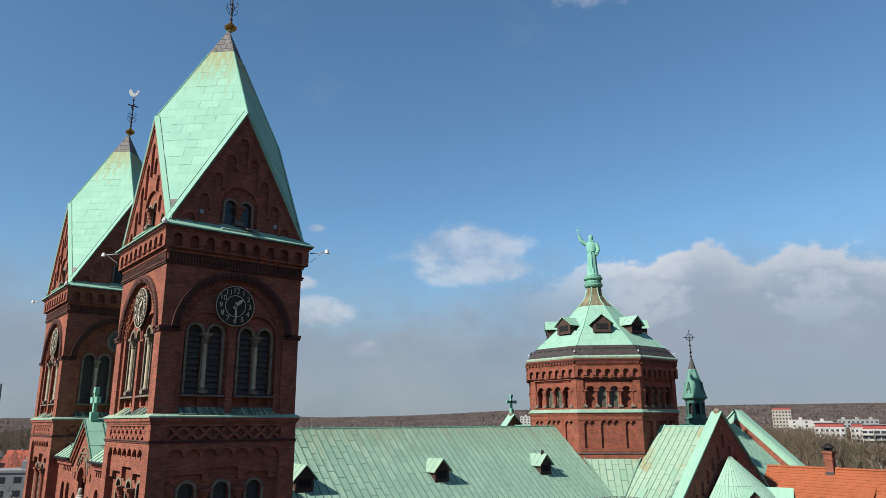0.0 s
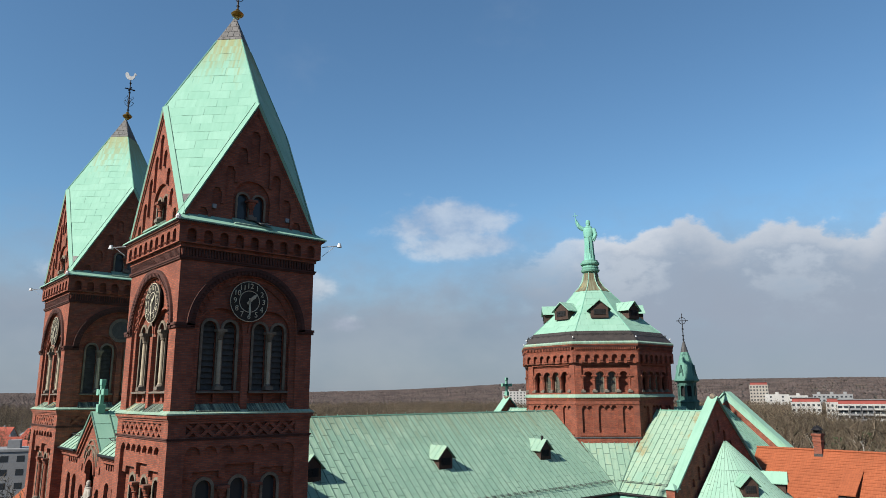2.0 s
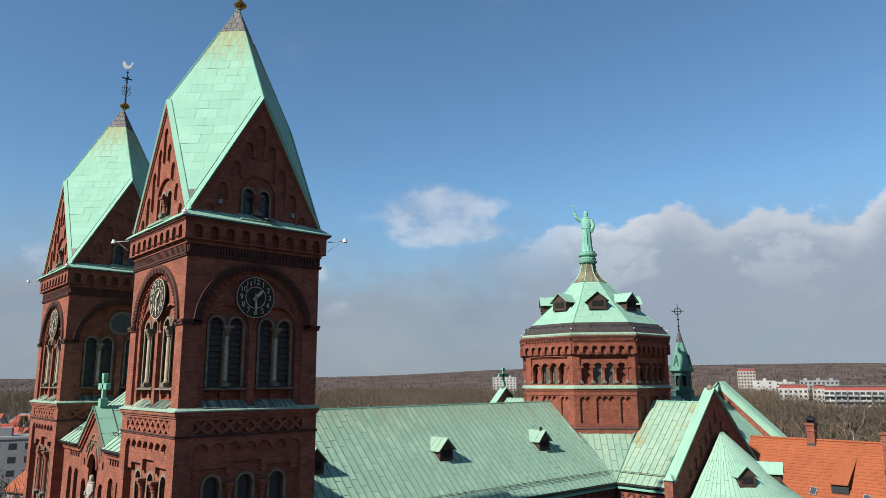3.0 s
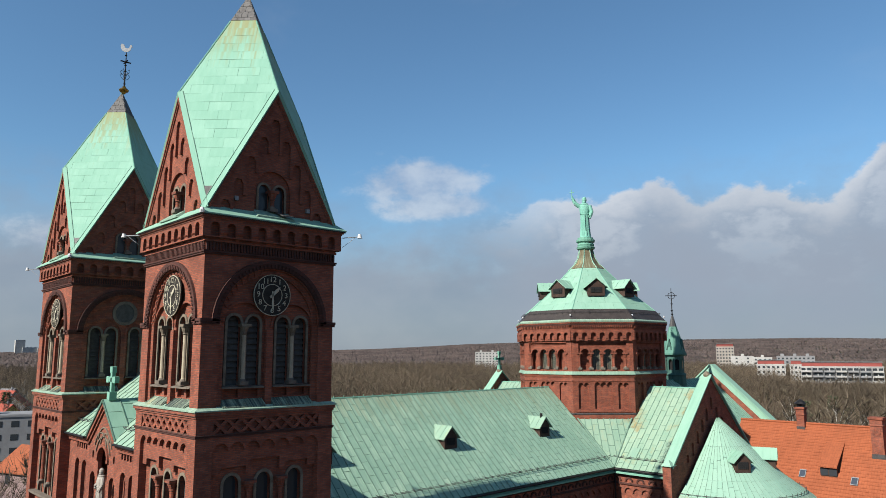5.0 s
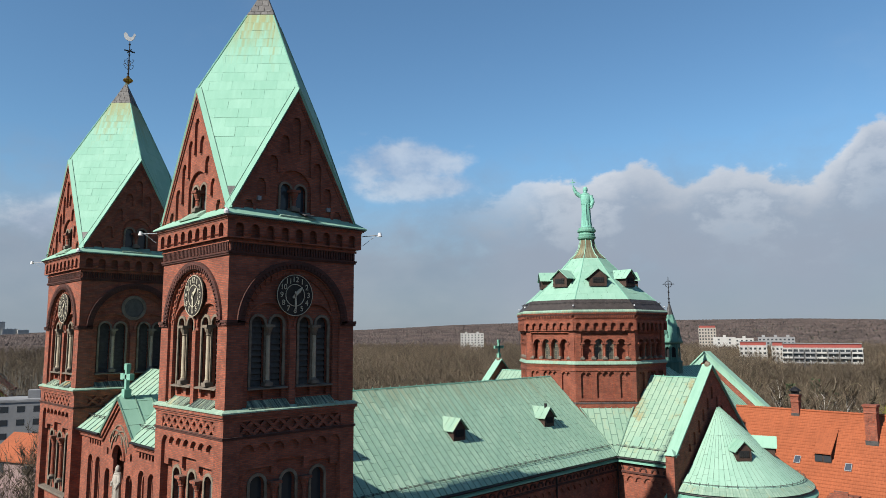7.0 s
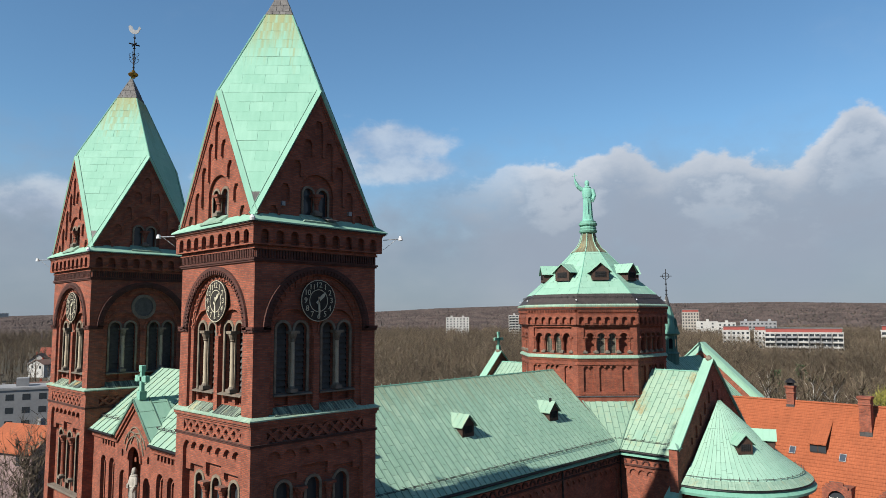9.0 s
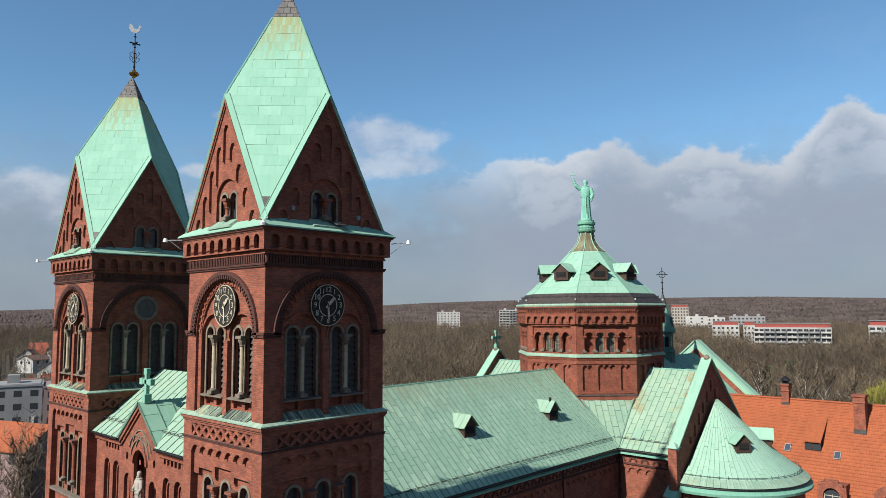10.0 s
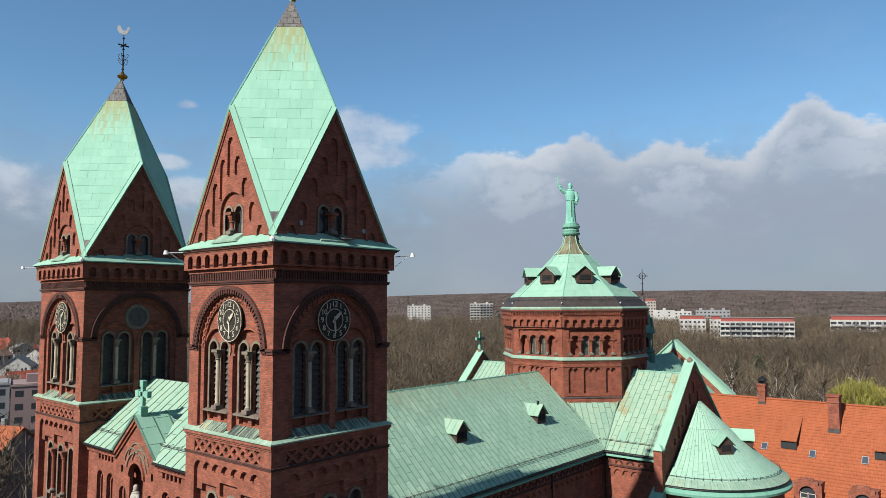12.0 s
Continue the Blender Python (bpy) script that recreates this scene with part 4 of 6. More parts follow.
GABLE = 33.0     # the near transept gable, y
south = pitched("transept", (DX, 39.0), (DX, GABLE + 0.5), "transept with pale rust-stained copper roof and brick gable", mat_l=VALLEY_COPPER, mat_r=VALLEY_COPPER)
north = pitched("transept", (DX, 52.9), (DX, 2 * AXIS - GABLE - 0.5), "far transept with green copper roof and stone cross", mat_l=PALE_COPPER, mat_r=PALE_COPPER)
choir = pitched("choir", (65.4, AXIS), (84.9, AXIS), "choir wing with green copper roof behind the crossing", mat_r=COPPER, mat_l=COPPER)


def infill(name, sx, sy):
    """The triangular copper slope between two wings, at the foot of the crossing tower."""
    c = (DX + sx * SPAN, AXIS + sy * SPAN, EAVE + 0.02)
    k = 7.15
    zt = RIDGE - PITCH * k * math.sin(radians(22.5))
    p1 = (DX + sx * k * math.cos(radians(22.5)), AXIS + sy * k * math.sin(radians(22.5)), zt + 0.04)
    p2 = (DX + sx * k * math.sin(radians(22.5)), AXIS + sy * k * math.cos(radians(22.5)), zt + 0.04)
    loop = [Vector(c), Vector(p2), Vector(p1)]
    if (loop[1] - loop[0]).cross(loop[2] - loop[0]).z < 0:
        loop = [loop[0], loop[2], loop[1]]
    ob = thing(name, Matrix(), "triangular copper roof slope stained with rust", "roof")
    roof_slope(ob, loop, loop[2] - loop[1], VALLEY_COPPER)
    bm = bmesh.new()
    for p in (p1, p2):
        rod(bm, Vector(c) + Vector((0, 0, 0.03)), Vector(p) + Vector((0, 0, 0.03)), 0.09, 0.09, 6)
    part("valley_roll", bm, RIB, ob)


for sx in (-1, 1):
    for sy in (-1, 1):
        infill("crossing_roof", sx, sy)


def end_gable(parent, y, out):
    """A transept gable: raised brick wall with copper coping, corner piers with caps, slots under the rake."""
    m = face_frame(DX, y, 270 if out < 0 else 90, 0.0)
    top, half, foot = RIDGE + 1.15, SPAN + 0.25, EAVE + 0.55
    bm = bmesh.new()
    slots = []
    for k in range(6):
        for s in ((-1, 1) if k else (1,)):
            u, zt = s * (0.95 * k), top - 1.9 - 0.95 * k * (top - foot) / half
            zb = max(zt - 1.1, foot + 0.12)
            slots.append(arch(u, 0.26, zb, zt - 0.26, 6))
    slab(bm, [(-half, foot), (half, foot), (0, top)], slots, -0.16, 0.0, m)
    slab(bm, [(-half, foot), (half, foot), (0, top)], [], -0.6, -0.162, m)
    box(bm, -half, half, 0, foot, -0.6, 0.0, m)
    part("gable_wall", bm, BRICK, parent)
    for s in (-1, 1):
        d = Vector((-s * half, top - foot)).normalized()
        nrm = Vector((s * (top - foot), half)).normalized()
        a, b = Vector((s * (half + 0.05), foot - 0.05)), Vector((0, top))
        bm = bmesh.new()
        prism(bm, [m @ Vector((p.x, p.y, w)) for p, w in ((a, -0.75), (b, -0.75), (b, 0.22), (a, 0.22))],
              [m @ Vector((p.x + nrm.x * 0.16, p.y + nrm.y * 0.16, w)) for p, w in ((a, -0.75), (b + Vector((-nrm.x * 0.16 / 1, 0)), -0.75), (b + Vector((-nrm.x * 0.16, 0)), 0.22), (a, 0.22))])
        part("coping", bm, COPPER, parent, "pale green copper coping")
        bm = bmesh.new()
        box(bm, s * half - 0.32, s * half + 0.32, 0, foot + 0.15, -0.62, 0.14, m)
        pier = part("corner_pier", bm, BRICK, parent)
        bm = bmesh.new()
        c = m @ Vector((s * half, 0, -0.22))
        lathe(bm, [(0.64, foot + 0.15), (0.64, foot + 0.2), (0.02, foot + 0.65)], 4, Matrix.Translation((c.x, c.y, 0)), math.pi / 4)
        part("pier_cap", bm, COPPER, pier)
    bm = bmesh.new()
    lathe(bm, [(0.25, top - 0.1), (0.32, top + 0.1), (0.2, top + 0.3), (0.05, top + 0.4)], 8, Matrix.Translation(m @ Vector((0, 0, -0.25))))
    part("apex_block", bm, STONE, parent)
    return m


end_gable(south, GABLE, -1)
for name, mat, low, high, drop in (("buttress", BRICK, 0.0, 12.9, 0.0), ("buttress_cap", COPPER, 12.9, 13.0, 0.75)):
    bm = bmesh.new()
    x0, x1, y0, y1 = DX - SPAN - 1.15, DX - SPAN - 0.05, GABLE - 0.2, GABLE + 0.9
    prism(bm, [(x0, y0, low), (x1, y0, low), (x1, y1, low), (x0, y1, low)], [(x0, y0, high), (x1, y0, high + drop), (x1, y1, high + drop), (x0, y1, high)])
    part(name, bm, mat, south)
gm = end_gable(north, 2 * AXIS - GABLE, 1)


def stone_cross(parent, p, high, mat, turn=0.0, thick=0.12):
    """An upright cross with flared ends on a stem."""
    m = Matrix.Translation(p) @ pose(0, 0, 0, 0, 0, turn)
    bm = bmesh.new()
    box(bm, -thick * 1.6, thick * 1.6, -thick * 1.6, thick * 1.6, 0, high * 0.28, m)
    box(bm, -thick, thick, -thick * 0.8, thick * 0.8, high * 0.28, high, m)
    box(bm, -high * 0.30, high * 0.30, -thick * 0.8, thick * 0.8, high * 0.60, high * 0.60 + thick * 2, m)
    for x, z in ((-high * 0.3, high * 0.6 + thick), (high * 0.3, high * 0.6 + thick), (0, high)):
        box(bm, x - thick * 1.5, x + thick * 1.5, -thick, thick, z - thick * 1.4, z + thick * 1.4, m)
    bmesh.ops.bevel(bm, geom=bm.edges[:], offset=0.015, segments=1, affect="EDGES")
    part("gable_cross", bm, mat, parent, "green copper gable cross")


stone_cross(north, gm @ Vector((0, RIDGE + 1.3, -0.25)), 2.0, TRIM_COPPER, 0)

# ---- crossing tower ----
DOME = thing("crossing_tower", Matrix.Translation((DX, AXIS, -0.17)), "octagonal brick crossing tower with copper tent roof", "church tower")
OCT = [22.5 + 45 * k for k in range(8)]
RW = 7.55                                    # corner radius of the drum
APO = RW * math.cos(radians(22.5))
HALF = RW * math.sin(radians(22.5))


def octagon(bm, rows):
    lathe(bm, rows, 8, Matrix(), radians(22.5))


def drum_face(parent, m):
    """One side of the drum: sunk panels below, a four-arched arcade above, corbel table and dentils."""
    bm = bmesh.new()
    h = HALF
    low = [lombard(-2.35, -1.35, 21.1, 23.3, 2, 0.08), lombard(-0.85, 0.85, 21.1, 23.3, 3, 0.08), lombard(1.35, 2.35, 21.1, 23.3, 2, 0.08)]
    slab(bm, [(-h, 15.5), (h, 15.5), (h, 24.2), (-h, 24.2)], low, -0.20, 0.0, m)
    slab(bm, [(-h, 15.5), (h, 15.5), (h, 24.2), (-h, 24.2)], [], -0.5, -0.202, m)
    ins = h - 0.02
    slab(bm, [(-ins, 24.2), (ins, 24.2), (ins, 29.2), (-ins, 29.2)], [[(-2.25, 24.7), (2.25, 24.7), (2.25, 27.35), (-2.25, 27.35)]], -0.16, -0.0, m)
    cs = (-1.62, -0.54, 0.54, 1.62)
    slab(bm, [(-ins, 24.2), (ins, 24.2), (ins, 27.4), (-ins, 27.4)], [arch(c, 0.40, 24.7, 26.25, 8) for c in cs], -0.42, -0.162, m)
    box(bm, -h * 0.95, h * 0.95, 24.2, 27.5, -0.75, -0.6, m)
    wall = part("drum_wall", bm, DRUM_BRICK, parent)
    for c in (-0.54, 0.54):
        bm = bmesh.new()
        slab(bm, arch(c, 0.40, 24.7, 26.25, 8), [], -0.55, -0.50, m)
        pane = part("window_pane", bm, LEADED, parent, "leaded arched window")
        bm = bmesh.new()
        surround(bm, c, 0.32, 24.7, 26.25, 0.08, -0.50, -0.42, m)
        box(bm, c - 0.02, c + 0.02, 24.7, 26.5, -0.5, -0.47, m)
        for z in (25.1, 25.5, 25.9):
            box(bm, c - 0.32, c + 0.32, z, z + 0.03, -0.5, -0.47, m)
        part("window_frame", bm, STONE, pane)
    for c in (-2.16, -1.08, 0, 1.08, 2.16):
        column(parent, c, -0.12, 24.72, 26.3, 0.10, m, DRUM_BRICK)
    bm = bmesh.new()
    for c in cs:
        arc_ring(bm, c, 26.25, 0.40, 0.52, -0.17, -0.08, m, 0, 180, 8)
    for k in range(34):
        x = -2.2 + k * 4.4 / 33
        box(bm, x - 0.035, x + 0.035, 27.1, 27.22, -0.16, -0.06, m)
    part("arcade_moulding", bm, DRUM_BRICK, parent)
    for hw, z0, z1, out in ((2.32, 27.24, 27.34, 0.07), (h, 23.62, 23.72, 0.07), (2.6, 20.82, 20.94, 0.06)):
        bm = bmesh.new()
        box(bm, -hw, hw, z0, z1, -0.1, out, m)
        part("string_moulding", bm, DRUM_BRICK, parent)
    bm = bmesh.new()
    n = 7
    holes = [arch(-h + 0.4 + k * (2 * h - 0.8) / (n - 1), 0.25, 27.5, 27.95, 7) for k in range(n)]
    slab(bm, [(-h - 0.08, 27.46), (h + 0.08, 27.46), (h + 0.08, 28.42), (-h - 0.08, 28.42)], holes, 0.10, 0.27, m)
    for k in range(n - 1):
        x = -h + 0.4 + (k + 0.5) * (2 * h - 0.8) / (n - 1)
        prism(bm, [m @ Vector((x + e, 27.36, w)) for e, w in ((-0.08, 0), (0.08, 0), (0.08, 0.08), (-0.08, 0.08))],
              [m @ Vector((x + e, 27.62, w)) for e, w in ((-0.14, 0), (0.14, 0), (0.14, 0.33), (-0.14, 0.33))])
    part("corbel_table", bm, DRUM_BRICK, parent, "row of small corbelled brick arches")
    bm = bmesh.new()
    for k in range(30):
        x = -h + 0.1 + k * (2 * h - 0.2) / 29
        box(bm, x - 0.045, x + 0.045, 28.64, 28.88, 0.1, 0.30, m)
    tagged(part("dentil_course", bm, DRUM_BRICK, parent), kind="stuff")


for k in range(8):
    drum_face(DOME, face_frame(0, 0, 45 * k, APO))
bm = bmesh.new()
octagon(bm, [(RW - 0.9, 15), (RW - 0.9, 29.2)])
part("unlit_core", bm, BLACK, DOME)
for z0, z1, r0, r1, mat, nm in ((23.95, 24.22, RW + 0.02, RW + 0.14, DRUM_BRICK, "string_course"), (24.24, 24.30, RW + 0.20, RW + 0.20, LEDGE_COPPER, "ledge_edge"), (24.30, 24.60, RW + 0.20, RW - 0.04, LEDGE_COPPER, "ledge_weathering"),
                                (28.42, 28.62, RW + 0.18, RW + 0.24, DRUM_BRICK, "upper_course"), (28.9, 29.04, RW + 0.30, RW + 0.34, DARK_BRICK, "dark_cornice"), (29.04, 29.16, RW + 0.36, RW + 0.40, DRUM_BRICK, "cornice"),
                                (29.17, 29.30, RW + 0.36, RW + 0.40, LEDGE_COPPER, "gutter_edge"), (29.30, 29.44, RW + 0.40, RW + 0.24, LEDGE_COPPER, "gutter_slope"), (20.6, 20.72, RW + 0.06, RW + 0.03, LEAD, "base_flashing")):
    bm = bmesh.new()
    octagon(bm, [(r0, z0), (r1, z1)])
    part(nm, bm, mat, DOME)
bm = bmesh.new()
octagon(bm, [(RW + 0.24, 29.43), (RW - 0.72, 30.46)])
part("slate_band", bm, SLATE, DOME, "dark grey roof band with snow hooks")
ROOF = [(RW - 0.74, 30.45), (4.2, 32.65), (1.85, 35.05)]


def oct_pt(r, z, k):
    a = radians(22.5 + 45 * k)
    return Vector((r * math.cos(a), r * math.sin(a), z))


bm = bmesh.new()
octagon(bm, [(RW - 0.80, 30.3)] + [(r - 0.05, z - 0.03) for r, z in ROOF] + [(1.0, 35.05)])
part("roof_deck", bm, SEAM, DOME)
for k in range(8):
    for (r0, z0), (r1, z1) in zip(ROOF, ROOF[1:]):
        loop = [oct_pt(r0, z0, k), oct_pt(r0, z0, k + 1), oct_pt(r1, z1, k + 1), oct_pt(r1, z1, k)]
        sheets(DOME, "copper_sheet", loop, loop[1] - loop[0], 1.35, 0.95, COPPER, 0.012, 0.012)
    bm = bmesh.new()
    for (r0, z0), (r1, z1) in zip(ROOF, ROOF[1:]):
        rod(bm, oct_pt(r0, z0, k), oct_pt(r1, z1, k), 0.05, 0.05, 6)
    part("hip_roll", bm, TRIM_COPPER, DOME)
    # dormer in the middle of each side
    q = pose(0, 0, 0, 0, 0, 45 * k + 90)
    roof_dormer(DOME, q @ Matrix.Translation((0, -5.05, 32.15)), 2.25, 1.4, 2.6, COPPER)
    bm = bmesh.new()
    a, b = oct_pt(RW - 0.3, 29.98, k), oct_pt(RW - 0.3, 29.98, k + 1)
    for i in range(8):
        c = a.lerp(b, (i + 0.5) / 8)
        rod(bm, c, c * 1.0 + Vector((c.x * 0.02, c.y * 0.02, 0.28)), 0.025, 0.02, 4)
    rod(bm, a + Vector((0, 0, 0.2)), b + Vector((0, 0, 0.2)), 0.02, 0.02, 4)
    part("snow_guard", bm, LEAD, DOME)
    bm = bmesh.new()
    c = oct_pt(RW + 0.1, 29.75, k)
    lathe(bm, [(0.03, 0), (0.07, 0.04), (0.07, 0.12), (0.03, 0.16)], 8, Matrix.Translation(c))
    part("lamp_head", bm, WHITE, DOME)
bm = bmesh.new()
octagon(bm, [(1.95, 35.0), (1.35, 35.55), (0.95, 36.2), (0.72, 37.1)])
part("neck", bm, NECK_COPPER, DOME, "flared copper neck stained brown")
for k in range(8):
    bm = bmesh.new()
    for (r0, z0), (r1, z1) in zip([(1.95, 35.0), (1.35, 35.55), (0.95, 36.2), (0.72, 37.1)], [(1.35, 35.55), (0.95, 36.2), (0.72, 37.1)]):
        rod(bm, oct_pt(r0, z0, k), oct_pt(r1, z1, k), 0.06, 0.05, 6)
    part("neck_rib", bm, COPPER, DOME)
bm = bmesh.new()
lathe(bm, [(0.66, 37.05), (0.92, 37.2), (1.0, 37.38), (0.84, 37.46), (0.90, 37.66), (0.78, 37.82), (0.98, 37.98), (1.0, 38.16), (0.84, 38.24), (0.84, 38.40)], 16)
part("pedestal", bm, TRIM_COPPER, DOME)


def robed_statue(p, turn, high, mat, name, label, arm=True):
    """A plain robed standing figure, one mesh; with a raised arm that holds a small cross."""
    bm = bmesh.new()
    k = high / 5.2
    prof = [(0.0, 0.66, 0.56), (0.25, 0.64, 0.54), (0.9, 0.59, 0.50), (1.8, 0.55, 0.47), (2.7, 0.53, 0.45), (3.0, 0.54, 0.46), (3.1, 0.58, 0.48), (3.6, 0.64, 0.49), (4.0, 0.66, 0.45), (4.22, 0.46, 0.38), (4.3, 0.30, 0.32), (4.38, 0.22, 0.22), (4.5, 0.19, 0.2)]
    rings = []
    sides = 28
    for z, a, b in prof:
        fold = 0.095 * max(0, 1 - z / 3.6)
        ring = []
        for i in range(sides):
            t = 2 * math.pi * i / sides
            f = 1 + fold * math.sin(t * 9 + z * 0.7) + 0.4 * fold * math.sin(t * 5 + 1)
            ring.append(bm.verts.new((a * math.cos(t) * f * k, b * math.sin(t) * f * k, z * k)))
        rings.append(ring)
    bm.faces.new(rings[0][::-1])
    for a, b in zip(rings, rings[1:]):
        for i in range(sides):
            bm.faces.new((a[i], a[(i + 1) % sides], b[(i + 1) % sides], b[i]))
    bm.faces.new(rings[-1])
    lathe(bm, [(0.10 * k, 4.42 * k), (0.25 * k, 4.52 * k), (0.30 * k, 4.75 * k), (0.28 * k, 5.0 * k), (0.17 * k, 5.17 * k), (0.05 * k, 5.2 * k)], 12)
    lathe(bm, [(0.56 * k, 2.92 * k), (0.60 * k, 2.97 * k), (0.56 * k, 3.03 * k)], 16, Matrix.Diagonal((1, 0.86, 1, 1)))
    lathe(bm, [(0.46 * k, 4.12 * k), (0.50 * k, 4.26 * k), (0.30 * k, 4.42 * k)], 14, Matrix.Diagonal((1, 0.9, 1, 1)))
    lathe(bm, [(0.16 * k, 4.3 * k), (0.22 * k, 4.5 * k), (0.10 * k, 4.72 * k)], 8, Matrix.Translation((0, -0.16 * k, 0)))
    joints = [[(0.62, 0, 4.0), (0.88, -0.1, 3.2), (0.70, -0.45, 2.65), (0.58, -0.6, 2.6)]]
    if arm:
        joints.append([(-0.6, 0, 4.0), (-1.12, -0.15, 4.42), (-1.42, -0.25, 5.1), (-1.46, -0.28, 5.38)])
    else:
        joints.append([(-0.62, 0, 4.0), (-0.88, -0.1, 3.2), (-0.60, -0.5, 3.0), (-0.4, -0.6, 3.1)])
    for pts in joints:
        for (a, b), (r0, r1) in zip(zip(pts, pts[1:]), ((0.27, 0.25), (0.25, 0.17), (0.10, 0.09))):
            rod(bm, Vector(a) * k, Vector(b) * k, r0 * k, r1 * k, 10)
        rod(bm, (Vector(pts[1]) * 0.5 + Vector(pts[2]) * 0.5) * k, (Vector(pts[2]) + Vector((0, 0, -0.3))) * k, 0.26 * k, 0.12 * k, 8)
    if arm:
        rod(bm, Vector((-1.48, -0.3, 5.05)) * k, Vector((-1.52, -0.3, 6.2)) * k, 0.045 * k, 0.045 * k, 6)
        rod(bm, Vector((-1.82, -0.3, 5.8)) * k, Vector((-1.20, -0.3, 5.82)) * k, 0.045 * k, 0.045 * k, 6)
    rod(bm, Vector((0.05, -0.52, 2.95)) * k, Vector((0.1, -0.62, 0.9)) * k, 0.04 * k, 0.04 * k, 6)
    lathe(bm, [(0.74 * k, -0.12), (0.72 * k, 0.05), (0.6 * k, 0.15)], 14)
    ob = part(name, bm, mat)
    ob.matrix_world = Matrix.Translation(p) @ pose(0, 0, 0, 0, 0, turn)
    return tagged(ob, label, "statue")


robed_statue((DX, AXIS, 38.28), -62, 4.45, BRONZE, "roof_statue", "green copper robed statue raising a small cross")


# ---- apse, second gable, turret ----
apse = thing("apse", Matrix.Translation((DX, 32.5, 0)), "round chapel with conical copper roof and brick wall", "church apse")
AR, AZ, AT = 7.42, 14.02, 20.32
CONE = [(AR, AZ), (6.72, 14.53), (5.1, 15.72), (2.45, 18.12), (0.15, AT)]


def cone_pt(r, z, t):
    return Vector((r * math.cos(t), r * math.sin(t), z))


A0, A1 = math.pi * 0.985, math.pi * 2.015


def sweep(bm, profile, steps=40):
    """A closed profile of (radius, height) swept round the chapel's open side."""
    rings = [[bm.verts.new(cone_pt(r, z, A0 + (A1 - A0) * i / steps)) for r, z in profile] for i in range(steps + 1)]
    k = len(profile)
    for a, b in zip(rings, rings[1:]):
        for i in range(k):
            bm.faces.new((a[i], a[(i + 1) % k], b[(i + 1) % k], b[i]))
    bm.faces.new(rings[0])
    bm.faces.new(rings[-1][::-1])


bm = bmesh.new()
sweep(bm, [(0.1, AZ - 0.15), (AR - 0.1, AZ - 0.1)] + [(r - 0.03, z - 0.02) for r, z in CONE])
part("roof_deck", bm, SEAM, apse)
a0 = A0
for (r0, z0), (r1, z1), n in zip(CONE, CONE[1:], (44, 44, 44, 22)):
    for i in range(n):
        t0, t1 = a0 + (A1 - A0) * i / n, a0 + (A1 - A0) * (i + 0.975) / n
        for j in range(2):
            joint = 0.3 + 0.4 * ((i * 0.618) % 1)
            f0, f1 = (0, joint - 0.004) if j == 0 else (joint + 0.004, 0.995)
            ra, rb = r0 + (r1 - r0) * f0, r0 + (r1 - r0) * f1
            za, zb = z0 + (z1 - z0) * f0, z0 + (z1 - z0) * f1
            loop = [cone_pt(ra, za, t0), cone_pt(ra, za, t1), cone_pt(rb, zb, t1), cone_pt(rb, zb, t0)]
            bm = bmesh.new()
            up = Vector((math.cos((t0 + t1) / 2), math.sin((t0 + t1) / 2), 1)).normalized() * 0.02
            prism(bm, loop, [p + up for p in loop])
            part("copper_sheet", bm, LEDGE_COPPER if r0 == AR else APSE_COPPER, apse)
bm = bmesh.new()
for i in range(45):
    t = A0 + (A1 - A0) * (i - 0.012) / 44
    last = len(CONE) - (1 if i % 2 else 0)
    for (r0, z0), (r1, z1) in zip(CONE[:last], CONE[1:last]):
        rod(bm, cone_pt(r0, z0 + 0.02, t), cone_pt(r1, z1 + 0.02, t), 0.022, 0.02, 4)
part("standing_seam", bm, RIB, apse)
bm = bmesh.new()
for i in range(31):
    t = a0 + (A1 - A0) * i / 30
    p = cone_pt(6.72, 14.56, t)
    rod(bm, p, p + Vector((0, 0, 0.3)), 0.02, 0.02, 4)
    q = cone_pt(6.72, 14.56, a0 + (A1 - A0) * (i + 1) / 30)
    rod(bm, p + Vector((0, 0, 0.15)), q + Vector((0, 0, 0.15)), 0.025, 0.025, 4)
part("snow_guard", bm, LEAD, apse)
bm = bmesh.new()
sweep(bm, [(AR - 0.35, AZ - 0.75), (AR + 0.22, AZ - 0.70), (AR + 0.26, AZ - 0.48), (AR - 0.2, AZ - 0.10)])
part("eave_flashing", bm, TRIM_COPPER, apse)
# thin black gutter, also serves as the shadow line below the sheets
bm = bmesh.new()
sweep(bm, [(AR + 0.01, AZ - 0.15), (AR + 0.08, AZ - 0.11), (AR + 0.06, AZ - 0.06), (AR - 0.01, AZ - 0.04)])
part("gutter", bm, IRON, apse)
bm = bmesh.new()
sweep(bm, [(AR - 0.45, 0), (AR - 0.45, AZ - 0.9), (AR - 0.3, AZ - 0.85), (AR - 0.3, AZ - 0.55), (AR - 1.0, AZ - 0.5), (AR - 1.0, 0)])
part("apse_wall", bm, BRICK, apse)
for deg in (229, 290):
    q = pose(0, 0, 0, 0, 0, deg + 90)
    roof_dormer(apse, q @ Matrix.Translation((0, -4.5, 16.62)), 1.7, 1.3, 2.6, COPPER)

